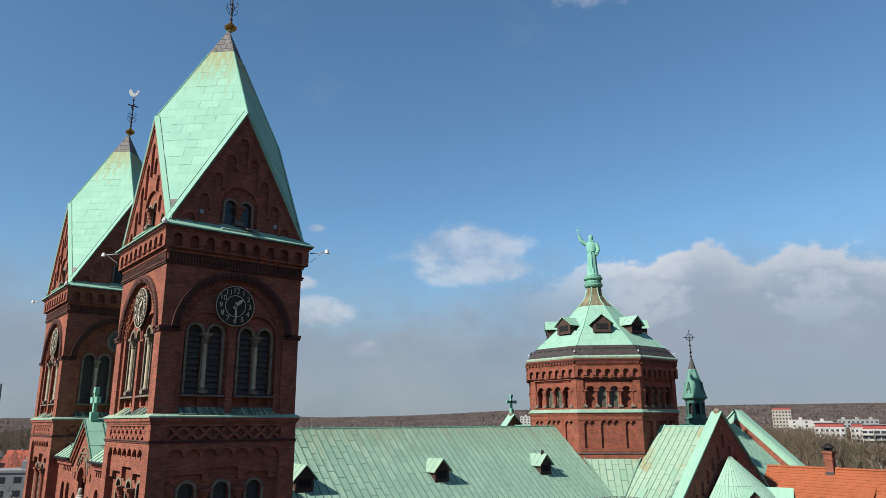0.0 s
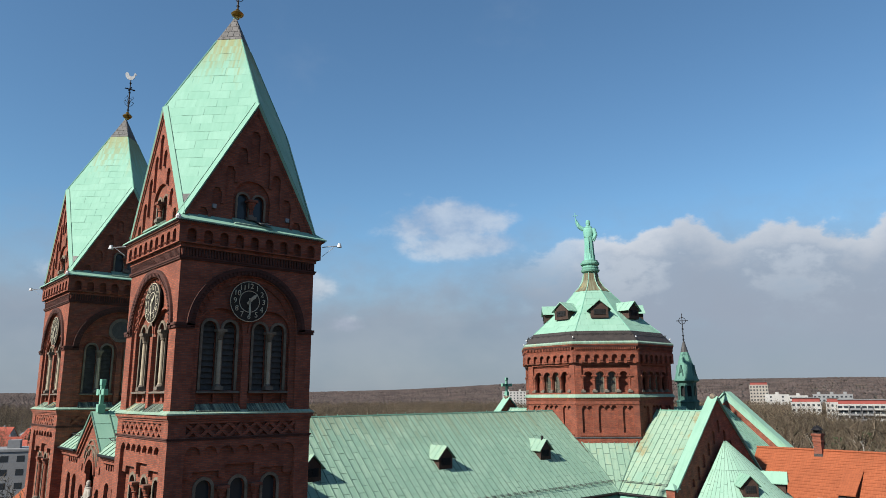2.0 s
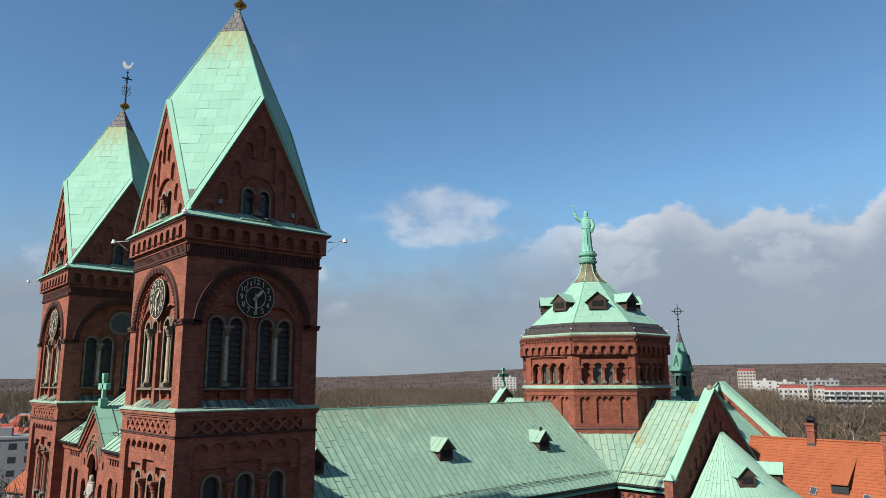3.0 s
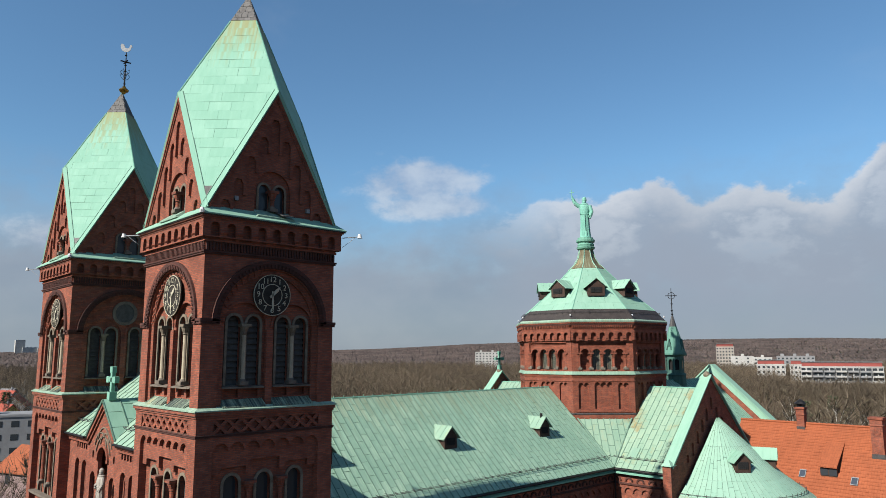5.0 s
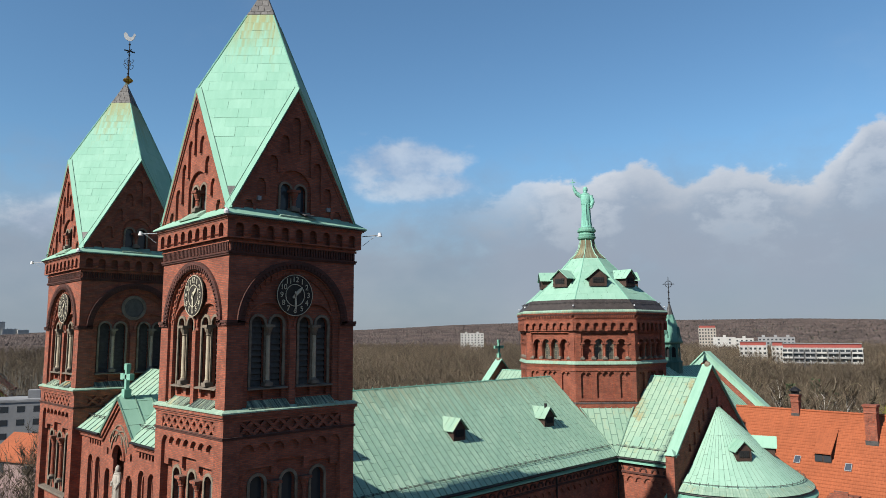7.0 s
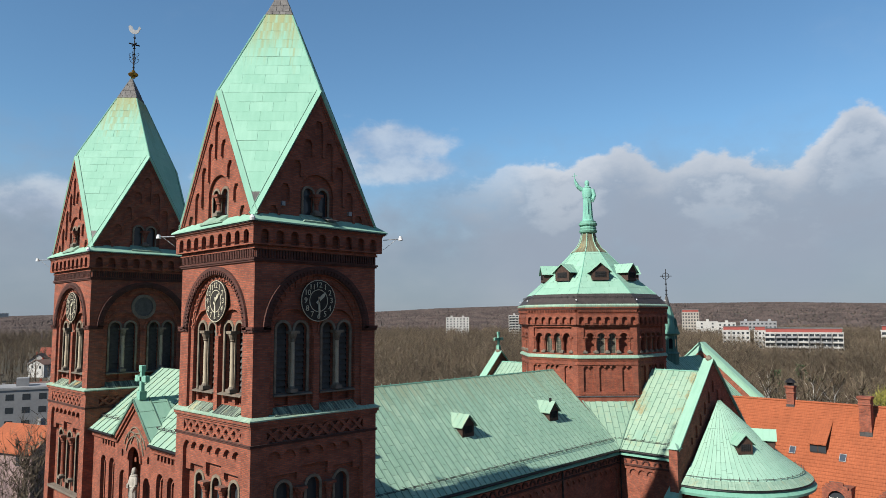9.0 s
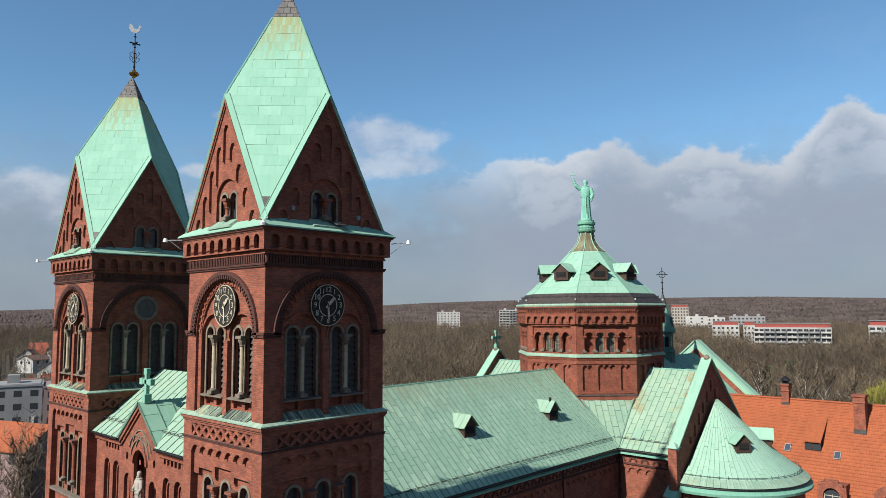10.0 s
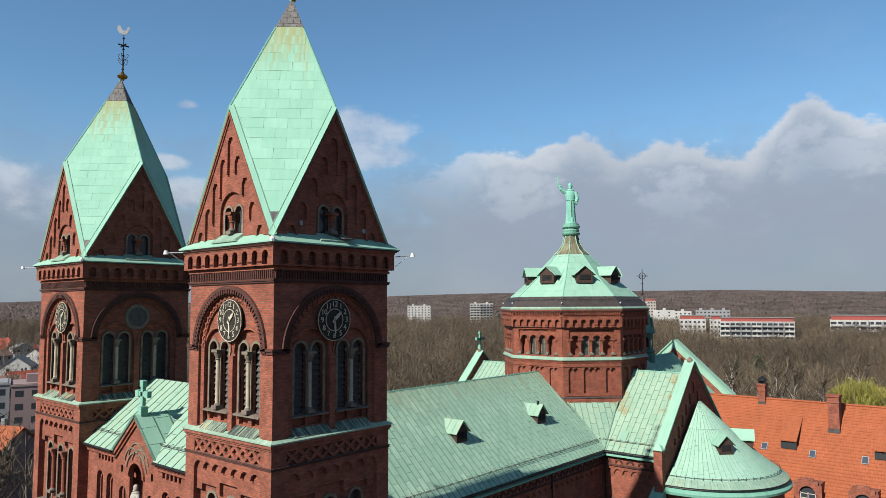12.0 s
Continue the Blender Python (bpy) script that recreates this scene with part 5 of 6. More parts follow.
rear = thing("rear_gable", Matrix(), "second brick gable with wide pale copper coping", "church wing")
GX, GY, GT, GF, GH = 85.0, AXIS - 0.1, 24.63, 17.78, 7.45
m = face_frame(GX, GY, 180, 0.0)
bm = bmesh.new()
slab(bm, [(-GH, GF), (GH, GF), (0, GT - 0.25)], [], -0.5, 0, m)
box(bm, -GH, GH, 0, GF, -0.5, 0, m)
part("gable_wall", bm, BRICK, rear)
for s in (-1, 1):
    nrm = Vector((s * (GT - GF), GH)).normalized()
    a, b = Vector((s * (GH + 0.1), GF - 0.1)), Vector((0, GT - 0.1))
    bm = bmesh.new()
    prism(bm, [m @ Vector((p.x, p.y, w)) for p, w in ((a, -1.2), (b, -1.2), (b, 0.25), (a, 0.25))],
          [m @ Vector((p.x + nrm.x * 0.15, p.y + nrm.y * 0.15, w)) for p, w in ((a, -1.2), (b, -1.2), (b, 0.25), (a, 0.25))])
    part("coping", bm, COPPER, rear, "pale green copper coping")
    bm = bmesh.new()
    drop = Vector((0, -0.95))
    slab(bm, [tuple(a), tuple(b), tuple(b + drop), tuple(a + drop)], [], 0.003, 0.05, m)
    part("gable_cladding", bm, COPPER, rear)

turret = thing("ridge_turret", Matrix.Translation((76.6, AXIS + 0.3, -0.22)), "slender green copper ridge turret with iron cross", "turret")
bm = bmesh.new()
octagon(bm, [(1.25, 21.0), (1.25, 23.6), (1.35, 23.7), (1.2, 23.9)])
part("turret_base", bm, AGED_SHADED_COPPER, turret)
bm = bmesh.new()
octagon(bm, [(0.75, 23.8), (0.75, 25.9)])
part("turret_core", bm, BLACK, turret)
for k in range(8):
    m = face_frame(0, 0, 45 * k, 1.0)
    bm = bmesh.new()
    slab(bm, [(-0.42, 23.8), (0.42, 23.8), (0.42, 25.95), (-0.42, 25.95)], [arch(0, 0.26, 24.3, 25.3, 6)], -0.1, 0.0, m)
    part("turret_panel", bm, AGED_SHADED_COPPER, turret)
bm = bmesh.new()
octagon(bm, [(1.1, 25.9), (1.45, 26.1), (1.45, 26.25), (1.25, 26.4)])
part("turret_eave", bm, TURRET_COPPER, turret)
bm = bmesh.new()
octagon(bm, [(1.38, 26.25), (0.95, 27.9), (0.45, 29.5)])
part("turret_roof", bm, TURRET_COPPER, turret)
bm = bmesh.new()
octagon(bm, [(0.46, 29.45), (0.12, 30.8)])
part("lead_cap", bm, LEAD, turret)
for k in range(4):
    m = face_frame(0, 0, 90 * k, 1.1)
    bm = bmesh.new()
    slab(bm, [(-0.5, 26.3), (0.5, 26.3), (0, 28.0)], [arch(0, 0.18, 26.55, 27.0, 6)], -0.5, 0.08, m)
    part("turret_gablet", bm, AGED_SHADED_COPPER, turret)
bm = bmesh.new()
rod(bm, (0, 0, 30.6), (0, 0, 34.2), 0.07, 0.04, 8)
for h in (30.9, 31.4, 32.2):
    lathe(bm, [(0.05, h), (0.17, h + 0.1), (0.05, h + 0.2)], 8)
m = pose(0, 0, 33.3, 0, 0, -50)
rod(bm, m @ Vector((-0.7, 0, 0)), m @ Vector((0.7, 0, 0)), 0.05, 0.05, 6)
arc_ring(bm, 0, 0, 0.36, 0.43, -0.03, 0.03, m @ pose(0, 0, 0, 90), 0, 359.9, 20)
part("iron_cross", bm, IRON, turret, "black iron wheel cross")

# ---- west front between the towers ----
STATUE_STONE = mottled("statue_stone", (0.46, 0.42, 0.36), (0.32, 0.29, 0.25), 3.0, 0.85)
front = thing("west_front", Matrix(), "brick west front between the towers with small gable", "church facade")
FX = 10.95
Y1, Y2 = TY + HS, 2 * AXIS - TY - HS
m = face_frame(FX, AXIS, 180, 0.0)
fh = (Y2 - Y1) / 2
gw, gt, fz = 2.45, 23.40, 21.25
bm = bmesh.new()
outl = [(-fh, 0), (fh, 0), (fh, fz), (gw, fz), (0, gt), (-gw, fz), (-fh, fz)]
holes = [arch(s * c, 0.13, 20.45, 20.75, 6) for s in (-1, 1) for c in (3.0, 3.42, 3.84, 4.26, 4.68)]
holes += [arch(s * c, 0.42, 14.0, 19.4) for s in (-1, 1) for c in (3.25, 4.55)]
holes += [arch(s * 1.62, 0.45, 14.0, 18.9) for s in (-1, 1)] + [arch(s * 1.75, 0.13, 20.1, 20.4, 6) for s in (-1, 1)]
holes += [arch(0, 0.8, 16.8, 20.05, 14)]
slab(bm, outl, holes, -0.2, 0.0, m)
box(bm, -fh, fh, 0, fz - 0.1, -1.2, -0.75, m)
slab(bm, [(-gw, fz - 0.2), (gw, fz - 0.2), (0, gt - 0.3)], [], -0.75, -0.25, m)
part("facade_wall", bm, BRICK, front)
for c in (-4.55, -3.25, 3.25, 4.55):
    bm = bmesh.new()
    for k in range(2):
        surround(bm, c, 0.20 + 0.09 * k, 14.0, 19.25, 0.09, -0.45 + 0.1 * k, -0.3 + 0.1 * k, m)
    part("arch_order", bm, BRICK, front)
for s in (-1, 1):
    bm = bmesh.new()
    for a, b, o in ((0.42, 0.22, 0.10), (0.22, 0.02, 0.2)):
        pts = [(s * gw, fz - a), (s * gw, fz - b), (0, gt - b), (0, gt - a)]
        slab(bm, pts if s > 0 else pts[::-1], [], 0, o, m)
    part("raking_cornice", bm, BRICK, front)
    x0, x1 = sorted((s * gw, s * fh))
    bm = bmesh.new()
    prism(bm, [m @ Vector((x, z, w)) for x, z, w in ((x0, fz - 0.42, 0), (x0, fz - 0.42, 0.12), (x0, fz - 0.22, 0.12), (x0, fz - 0.22, 0.22), (x0, fz - 0.02, 0.22), (x0, fz - 0.02, 0))],
          [m @ Vector((x, z, w)) for x, z, w in ((x1, fz - 0.42, 0), (x1, fz - 0.42, 0.12), (x1, fz - 0.22, 0.12), (x1, fz - 0.22, 0.22), (x1, fz - 0.02, 0.22), (x1, fz - 0.02, 0))])
    part("cornice", bm, BRICK, front)
for cx, cz, r in ((0, 20.35, 1.15), (-0.42, 20.75, 0.95), (0.42, 20.75, 0.95), (0, 21.1, 0.9)):
    bm = bmesh.new()
    arc_ring(bm, cx, cz - 0.1, r, r + 0.06, -0.02, 0.07, m, 12, 168, 16)
    part("interlaced_arch", bm, STONE, front)
bm = bmesh.new()
arc_ring(bm, 0, 20.05, 0.8, 0.98, 0.0, 0.1, m, 0, 180, 14)
box(bm, -0.7, 0.7, 16.4, 17.35, -0.2, 0.4, m)
part("niche_arch", bm, BRICK, front)
back_x = FX + 4.1
rz = 24.75
rise = (rz - fz) / (back_x - FX + 0.3)
vx = FX - 0.3 + (gt + 0.1 - fz) / rise
for s, y0 in ((-1, Y1), (1, Y2)):
    loopf = [Vector((FX - 0.3, y0, fz + 0.02)), Vector((FX - 0.3, AXIS + s * gw, fz + 0.02)), Vector((vx, AXIS, fz + 0.02 + (vx - FX + 0.3) * rise)), Vector((back_x, AXIS, rz)), Vector((back_x, y0, rz))]
    if (loopf[1] - loopf[0]).cross(loopf[3] - loopf[0]).z < 0:
        loopf = loopf[::-1]
    roof_slope(front, loopf, (0, -1, 0), PALE_COPPER, 0.75, 1.9)
    eave = [Vector((FX - 0.35, y0, fz - 0.02)), Vector((FX - 0.35, AXIS + s * gw, fz - 0.02))]
    gutter(front, eave[0], eave[1], 0.07)
    up = Vector((1, 0, rise)).normalized()
    snow_fence(front, Vector((FX + 0.5, y0, fz + 0.8 * rise)), Vector((FX + 0.5, AXIS + s * (gw - 0.6), fz + 0.8 * rise)), up, Vector((-rise, 0, 1)).normalized())
loopb = [Vector((back_x + 4.1, Y1, fz)), Vector((back_x + 4.1, Y2, fz)), Vector((back_x, Y2, rz)), Vector((back_x, Y1, rz))]
roof_slope(front, loopb, (0, 1, 0), COPPER, 0.75, 1.9)
ex = FX - 0.26
hit_x = vx
for s in (-1, 1):
    loop = [Vector((ex, AXIS + s * (gw + 0.15), fz + 0.04)), Vector((FX + 0.2, AXIS + s * (gw + 0.15), fz + 0.04)), Vector((hit_x, AXIS, gt + 0.12)), Vector((ex, AXIS, gt + 0.12))]
    if (loop[1] - loop[0]).cross(loop[2] - loop[0]).z < 0:
        loop = loop[::-1]
    roof_slope(front, loop, (1, 0, 0), COPPER, 0.95, 1.2)
stone_cross(front, (FX + 0.25, AXIS, gt + 0.05), 1.75, TRIM_COPPER, 90, 0.13)
robed_statue((FX - 0.02, AXIS, 17.35), -90, 2.35, STATUE_STONE, "niche_statue", "pale stone robed statue in a facade niche", False)

# ---- red roofed wing ----
def tiling(name, c1, c2, joint):
    """Clay tiles in rows along the roof, each with a tone of its own, greyed in patches."""
    mat, n, bsdf = material(name, 0.85)
    bsdf.inputs["Specular IOR Level"].default_value = 0.25
    p = place(n)
    xyz = n.add("ShaderNodeSeparateXYZ", {0: p})
    uv = n.add("ShaderNodeCombineXYZ", {0: xyz.outputs[1], 1: xyz.outputs[2], 2: 0.0}).outputs[0]
    bk = n.add("ShaderNodeTexBrick", {"Vector": uv, "Color1": pigment(c1), "Color2": pigment(c2), "Mortar": pigment(joint), "Scale": 1.0, "Mortar Size": 0.012,
                                      "Mortar Smooth": 0.5, "Bias": -0.2, "Brick Width": 0.24, "Row Height": 0.30}, offset=0.0)
    tone = n.smooth(n.math("ADD", n.math("MULTIPLY", n.noise(p, 0.45, 4.0), 0.6), n.math("MULTIPLY", n.noise(p, 5.0), 0.4)), 0.3, 0.7, 0.86, 1.08)
    col = n.mix(1.0, bk.outputs[0], n.add("ShaderNodeCombineColor", {0: tone, 1: tone, 2: tone}).outputs[0], "MULTIPLY")
    n.tree.links.new(col, bsdf.inputs["Base Color"])
    bump(n, bsdf, n.math("ADD", n.math("MULTIPLY", bk.outputs[1], -1.0), n.noise(p, 30.0)), 0.5, 0.02)
    return mat


TILE = tiling("clay_tile", (0.37, 0.106, 0.044), (0.325, 0.090, 0.037), (0.25, 0.07, 0.03))
wing = thing("convent_wing", Matrix(), "brick convent wing with orange clay tile roof and dormers", "building")
WX, WZ, WP = 79.0, 18.44, 1.12     # ridge, its height, slope
WY0, WY1, LOW = -30.0, 39.5, 6.0


def on_wing(y, z):
    return Vector((WX - (WZ - z) / WP, y, z))


bm = bmesh.new()
rows = 42
for i in range(rows):
    z0, z1 = LOW + (WZ - LOW) * i / rows, LOW + (WZ - LOW) * (i + 1.12) / rows
    a, b = on_wing(0, z0), on_wing(0, min(z1, WZ))
    n = Vector((-WP, 0, 1)).normalized()
    prism(bm, [(a.x, WY0, a.z), (a.x, WY1, a.z), (b.x, WY1, b.z), (b.x, WY0, b.z)],
          [(a.x + n.x * 0.05, WY0, a.z + n.z * 0.05), (a.x + n.x * 0.05, WY1, a.z + n.z * 0.05), (b.x + n.x * 0.01, WY1, b.z + n.z * 0.01), (b.x + n.x * 0.01, WY0, b.z + n.z * 0.01)])
tagged(part("roof_tiling", bm, TILE, wing, "orange clay roof tiles"), kind="stuff")
bm = bmesh.new()
prism(bm, [(WX - (WZ - LOW) / WP, WY0, LOW), (WX, WY0, WZ), (WX + (WZ - LOW) / WP, WY0, LOW)], [(WX - (WZ - LOW) / WP, WY1, LOW), (WX, WY1, WZ), (WX + (WZ - LOW) / WP, WY1, LOW)])
part("roof_back", bm, TILE, wing)
bm = bmesh.new()
box(bm, WX - 10.5, WX + 10.5, WY0 + 0.3, WY1 - 0.3, 0, LOW + 0.2)
part("wing_wall", bm, BRICK, wing)
bm = bmesh.new()
for i in range(150):
    y = WY0 + i * (WY1 - WY0) / 150
    rod(bm, (WX, y, WZ + 0.03), (WX, y + 0.47, WZ + 0.06), 0.14, 0.16, 6)
part("ridge_tiles", bm, TILE, wing)


def chimney(y, z, wide, high, cowl):
    c = on_wing(y, z)
    ch = thing("chimney", Matrix.Translation((c.x, y, 0)), "red brick chimney with dark metal cowl" if cowl else "corbelled red brick chimney on the tile roof", "chimney", "roof chimneys")
    bm = bmesh.new()
    h = wide / 2
    r = h * math.sqrt(2)
    lathe(bm, [(r, z - 0.8), (r, z + high - 0.9), (r + 0.1, z + high - 0.82), (r + 0.1, z + high - 0.75), (r + 0.03, z + high - 0.7), (r + 0.03, z + high - 0.3), (r + 0.17, z + high - 0.2), (r + 0.17, z + high)], 4, Matrix(), math.pi / 4)
    if not cowl:
        for k in (-0.25, 0.25):
            box(bm, -h - 0.05, -h, k - 0.1, k + 0.1, z + high - 1.6, z + high - 1.1)
    part("shaft", bm, BRICK, ch)
    bm = bmesh.new()
    box(bm, -h - 0.04, h + 0.04, -h - 0.04, h + 0.04, z - 0.9, z - 0.15)
    part("flashing", bm, LEAD, ch)
    if cowl:
        bm = bmesh.new()
        box(bm, -h * 0.8, h * 0.8, -h * 0.8, h * 0.8, z + high, z + high + 0.35)
        lathe(bm, [(h * 1.7, z + high + 0.35), (h * 1.1, z + high + 0.6), (0.05, z + high + 0.85)], 8)
        part("cowl", bm, IRON, ch)


chimney(32.8, 18.3, 0.78, 1.9, True)
chimney(25.0, 16.3, 1.08, 3.4, False)


def skylight(y, z):
    c = on_wing(y, z)
    m = Matrix.Translation(c) @ pose(0, 0, 0, 0, -math.degrees(math.atan(WP)), 0)
    sk = thing("skylight", m, "small grey framed roof window in clay tiles", "roof window", "skylights")
    bm = bmesh.new()
    for u0, u1, v0, v1 in ((-0.44, 0.44, -0.31, -0.26), (-0.44, 0.44, 0.26, 0.31), (-0.44, -0.38, -0.26, 0.26), (0.38, 0.44, -0.26, 0.26)):
        box(bm, u0, u1, v0, v1, 0, 0.16)
    part("frame", bm, SILVER, sk)
    bm = bmesh.new()
    box(bm, -0.38, 0.38, -0.26, 0.26, 0.06, 0.10)
    part("pane", bm, glass_sky, sk)


glass_sky = glass("sky_pane", (0.04, 0.05, 0.065), 0.25)


for y, z in ((31.6, 13.75), (26.75, 13.55), (21.9, 13.55), (15.9, 13.55)):
    skylight(y, z)


def shed_dormer(y, z):
    """A long dormer whose tiled lid rises from the roof over a dark window."""
    sd = thing("shed_dormer", Matrix(), "tiled shed dormer with dark window on clay roof", "dormer", "shed dormers")
    a, b = on_wing(y, z), on_wing(y, z + 3.1)
    h = 0.85
    bm = bmesh.new()
    prism(bm, [(a.x - 0.25, y - h, a.z + 0.95), (a.x - 0.25, y + h, a.z + 0.95), (b.x, y + h, b.z), (b.x, y - h, b.z)],
          [(a.x - 0.25, y - h, a.z + 1.07), (a.x - 0.25, y + h, a.z + 1.07), (b.x, y + h, b.z + 0.12), (b.x, y - h, b.z + 0.12)])
    part("lid", bm, TILE, sd)
    bm = bmesh.new()
    prism(bm, [(a.x, y - h + 0.1, a.z), (a.x, y + h - 0.1, a.z), (a.x, y + h - 0.1, a.z + 0.95), (a.x, y - h + 0.1, a.z + 0.95)],
          [(b.x, y - h + 0.1, b.z - 0.4), (b.x, y + h - 0.1, b.z - 0.4), (b.x, y + h - 0.1, b.z - 0.1), (b.x, y - h + 0.1, b.z - 0.1)])
    part("cheek", bm, WOOD, sd)
    for k in (-0.42, 0.42):
        bm = bmesh.new()
        box(bm, a.x - 0.05, a.x - 0.01, y + k - 0.36, y + k + 0.36, a.z + 0.18, a.z + 0.85)
        part("pane", bm, PANE, sd)


shed_dormer(29.1, 13.7)
shed_dormer(20.3, 13.7)


def brick_dormer(y, z):
    """A stepped brick dormer with an arched white window."""
    bd = thing("brick_dormer", Matrix(), "stepped brick dormer with arched window on clay roof", "dormer", "brick dormers")
    a = on_wing(y, z)
    m = face_frame(a.x, y, 180, 0.0)
    bm = bmesh.new()
    out = [(-1.3, z - 1), (1.3, z - 1), (1.3, z + 2.4), (1.0, z + 2.4), (1.0, z + 2.75), (0.6, z + 2.75), (0.6, z + 3.05), (-0.6, z + 3.05), (-0.6, z + 2.75), (-1.0, z + 2.75), (-1.0, z + 2.4), (-1.3, z + 2.4)]
    slab(bm, out, [arch(0, 0.75, z, z + 1.5)], -0.25, 0.0, m)
    box(bm, -1.15, 1.15, z - 1, z + 2.5, -3.2, -0.4, m)
    arc_ring(bm, 0, z + 1.5, 0.75, 0.95, 0.0, 0.08, m, 0, 180, 12)
    part("dormer_wall", bm, BRICK, bd)
    bm = bmesh.new()
    slab(bm, arch(0, 0.74, z, z + 1.5), [], -0.24, -0.2, m)
    pane = part("pane", bm, PANE, bd)
    bm = bmesh.new()
    for x in (-0.72, -0.03, 0.66):
        box(bm, x, x + 0.06, z, z + 1.6, -0.2, -0.15, m)
    for zz in (z, z + 0.5, z + 1.0, z + 1.45):
        box(bm, -0.72, 0.72, zz, zz + 0.05, -0.2, -0.15, m)
    part("window_frame", bm, PALE_STONE, pane)


for y in (26.4, 21.5, 16.6, 11.7):
    brick_dormer(y, 8.9)


bm = bmesh.new()
hz = EAVE + 1.0
hatch = Matrix.Translation((DX - SPAN + 1.0 / PITCH + 0.2, 37.3, hz + 0.15)) @ pose(0, 0, 0, 0, -math.degrees(math.atan(PITCH)), 0)
box(bm, -0.55, 0.55, -0.4, 0.4, 0.0, 0.12, hatch)
part("roof_hatch", bm, PALE_COPPER, south, "small pale copper roof hatch")

# ---- ground and distance ----
GROUND = mottled("spring_ground", (0.05, 0.045, 0.027), (0.085, 0.066, 0.044), 0.03, 0.95, fine=0.6)
CX0, CY0 = 40.0, 45.0


def land(x, y):
    """The height of the land: flat round the church, wooded ridges towards the horizon."""
    d = math.hypot(x - CX0, y - CY0)
    az = math.degrees(math.atan2(y - CY0, x - CX0))
    far = min(1.0, max(0.0, (d - 1300) / 1500.0))
    far = far * far * (3 - 2 * far)
    crest = float(np.interp(az, (-60, 8.7, 18, 28, 38, 44.6, 53, 60, 71, 78, 120), (48, 64, 75, 74, 68, 61, 43, 33, 44, 36, 42)))
    return far * (crest + 5.0 * noise.noise(Vector((x / 900, y / 900, 3.1)))) - 0.05


bm = bmesh.new()
radii = [0, 60, 120, 200, 320, 480, 700, 950, 1200, 1400, 1600, 1800, 2000, 2200, 2400, 2600, 2800, 3000, 3400, 4000, 4700]
ring0 = None
count = 180
for r in radii:
    if r == 0:
        ring = [bm.verts.new((CX0, CY0, -0.05))]
    else:
        ring = []
        for i in range(count):
            x, y = CX0 + r * math.cos(2 * math.pi * i / count), CY0 + r * math.sin(2 * math.pi * i / count)
            ring.append(bm.verts.new((x, y, land(x, y))))
    if ring0:
        for i in range(count):
            j = (i + 1) % count
            if len(ring0) == 1:
                bm.faces.new((ring0[0], ring[i], ring[j]))
            else:
                bm.faces.new((ring0[i], ring[i], ring[j], ring0[j]))
    ring0 = ring
g = part("ground", bm, GROUND)
for f in g.data.polygons:
    f.use_smooth = True
tagged(g, "brown spring ground reaching to wooded hills", "ground", kind="structure")

# ---- woods ----
def foliage(name, cols, rough=0.9):
    """A few colours, one drawn for each tree or clump, with fine variation."""
    mat, n, bsdf = material(name, rough)
    geo = n.add("ShaderNodeNewGeometry")
    ramp = n.add("ShaderNodeValToRGB", {0: geo.outputs["Random Per Island"]})
    for i, c in enumerate(cols):
        e = ramp.color_ramp.elements[i] if i < 2 else ramp.color_ramp.elements.new(1.0)
        e.position, e.color = i / (len(cols) - 1), rgb(*c)
    v = n.smooth(n.noise(geo.outputs["Position"], 0.02, 3.0), 0.3, 0.7, 0.6, 1.35)
    col = n.mix(1.0, ramp.outputs[0], n.add("ShaderNodeCombineColor", {0: v, 1: v, 2: v}).outputs[0], "MULTIPLY")
    n.tree.links.new(col, bsdf.inputs["Base Color"])
    return mat


TWIGS = foliage("bare_twigs", [(0.042, 0.029, 0.02), (0.082, 0.058, 0.037), (0.06, 0.044, 0.028), (0.145, 0.115, 0.082), (0.072, 0.061, 0.033)])
FAR_WOOD = foliage("far_woods", [(0.054, 0.040, 0.036), (0.060, 0.044, 0.039), (0.057, 0.042, 0.037), (0.065, 0.049, 0.043), (0.050, 0.041, 0.036)])
PINE = foliage("pine_needles", [(0.025, 0.05, 0.02), (0.045, 0.08, 0.03), (0.035, 0.06, 0.03)])
WILLOW = foliage("willow_shoots", [(0.20, 0.19, 0.035), (0.28, 0.26, 0.05), (0.16, 0.15, 0.03)])
BIRCH = mottled("birch_bark", (0.74, 0.70, 0.63), (0.30, 0.27, 0.24), 4.0, 0.8)
BARK = mottled("bark", (0.06, 0.046, 0.036), (0.10, 0.078, 0.06), 4.0, 0.9)
rng = random.Random(11)


def spike(verts, faces, p, q, wide):
    """A thin three-sided spike from p to q."""
    p, q = Vector(p), Vector(q)
    d = (q - p).normalized()
    s = d.orthogonal().normalized()
    t = d.cross(s)
    k = len(verts)
    for a in (0, 2.094, 4.189):
        verts.append(tuple(p + (s * math.cos(a) + t * math.sin(a)) * wide))
    verts.append(tuple(q))
    faces += [(k, k + 1, k + 3), (k + 1, k + 2, k + 3), (k + 2, k, k + 3)]


def blade(verts, faces, p, q, wide):
    p, q = Vector(p), Vector(q)
    s = (q - p).cross(Vector((rng.uniform(-1, 1), rng.uniform(-1, 1), rng.uniform(-1, 1)))).normalized() * wide
    k = len(verts)
    verts += [tuple(p - s), tuple(p + s), tuple(q)]
    faces.append((k, k + 1, k + 2))


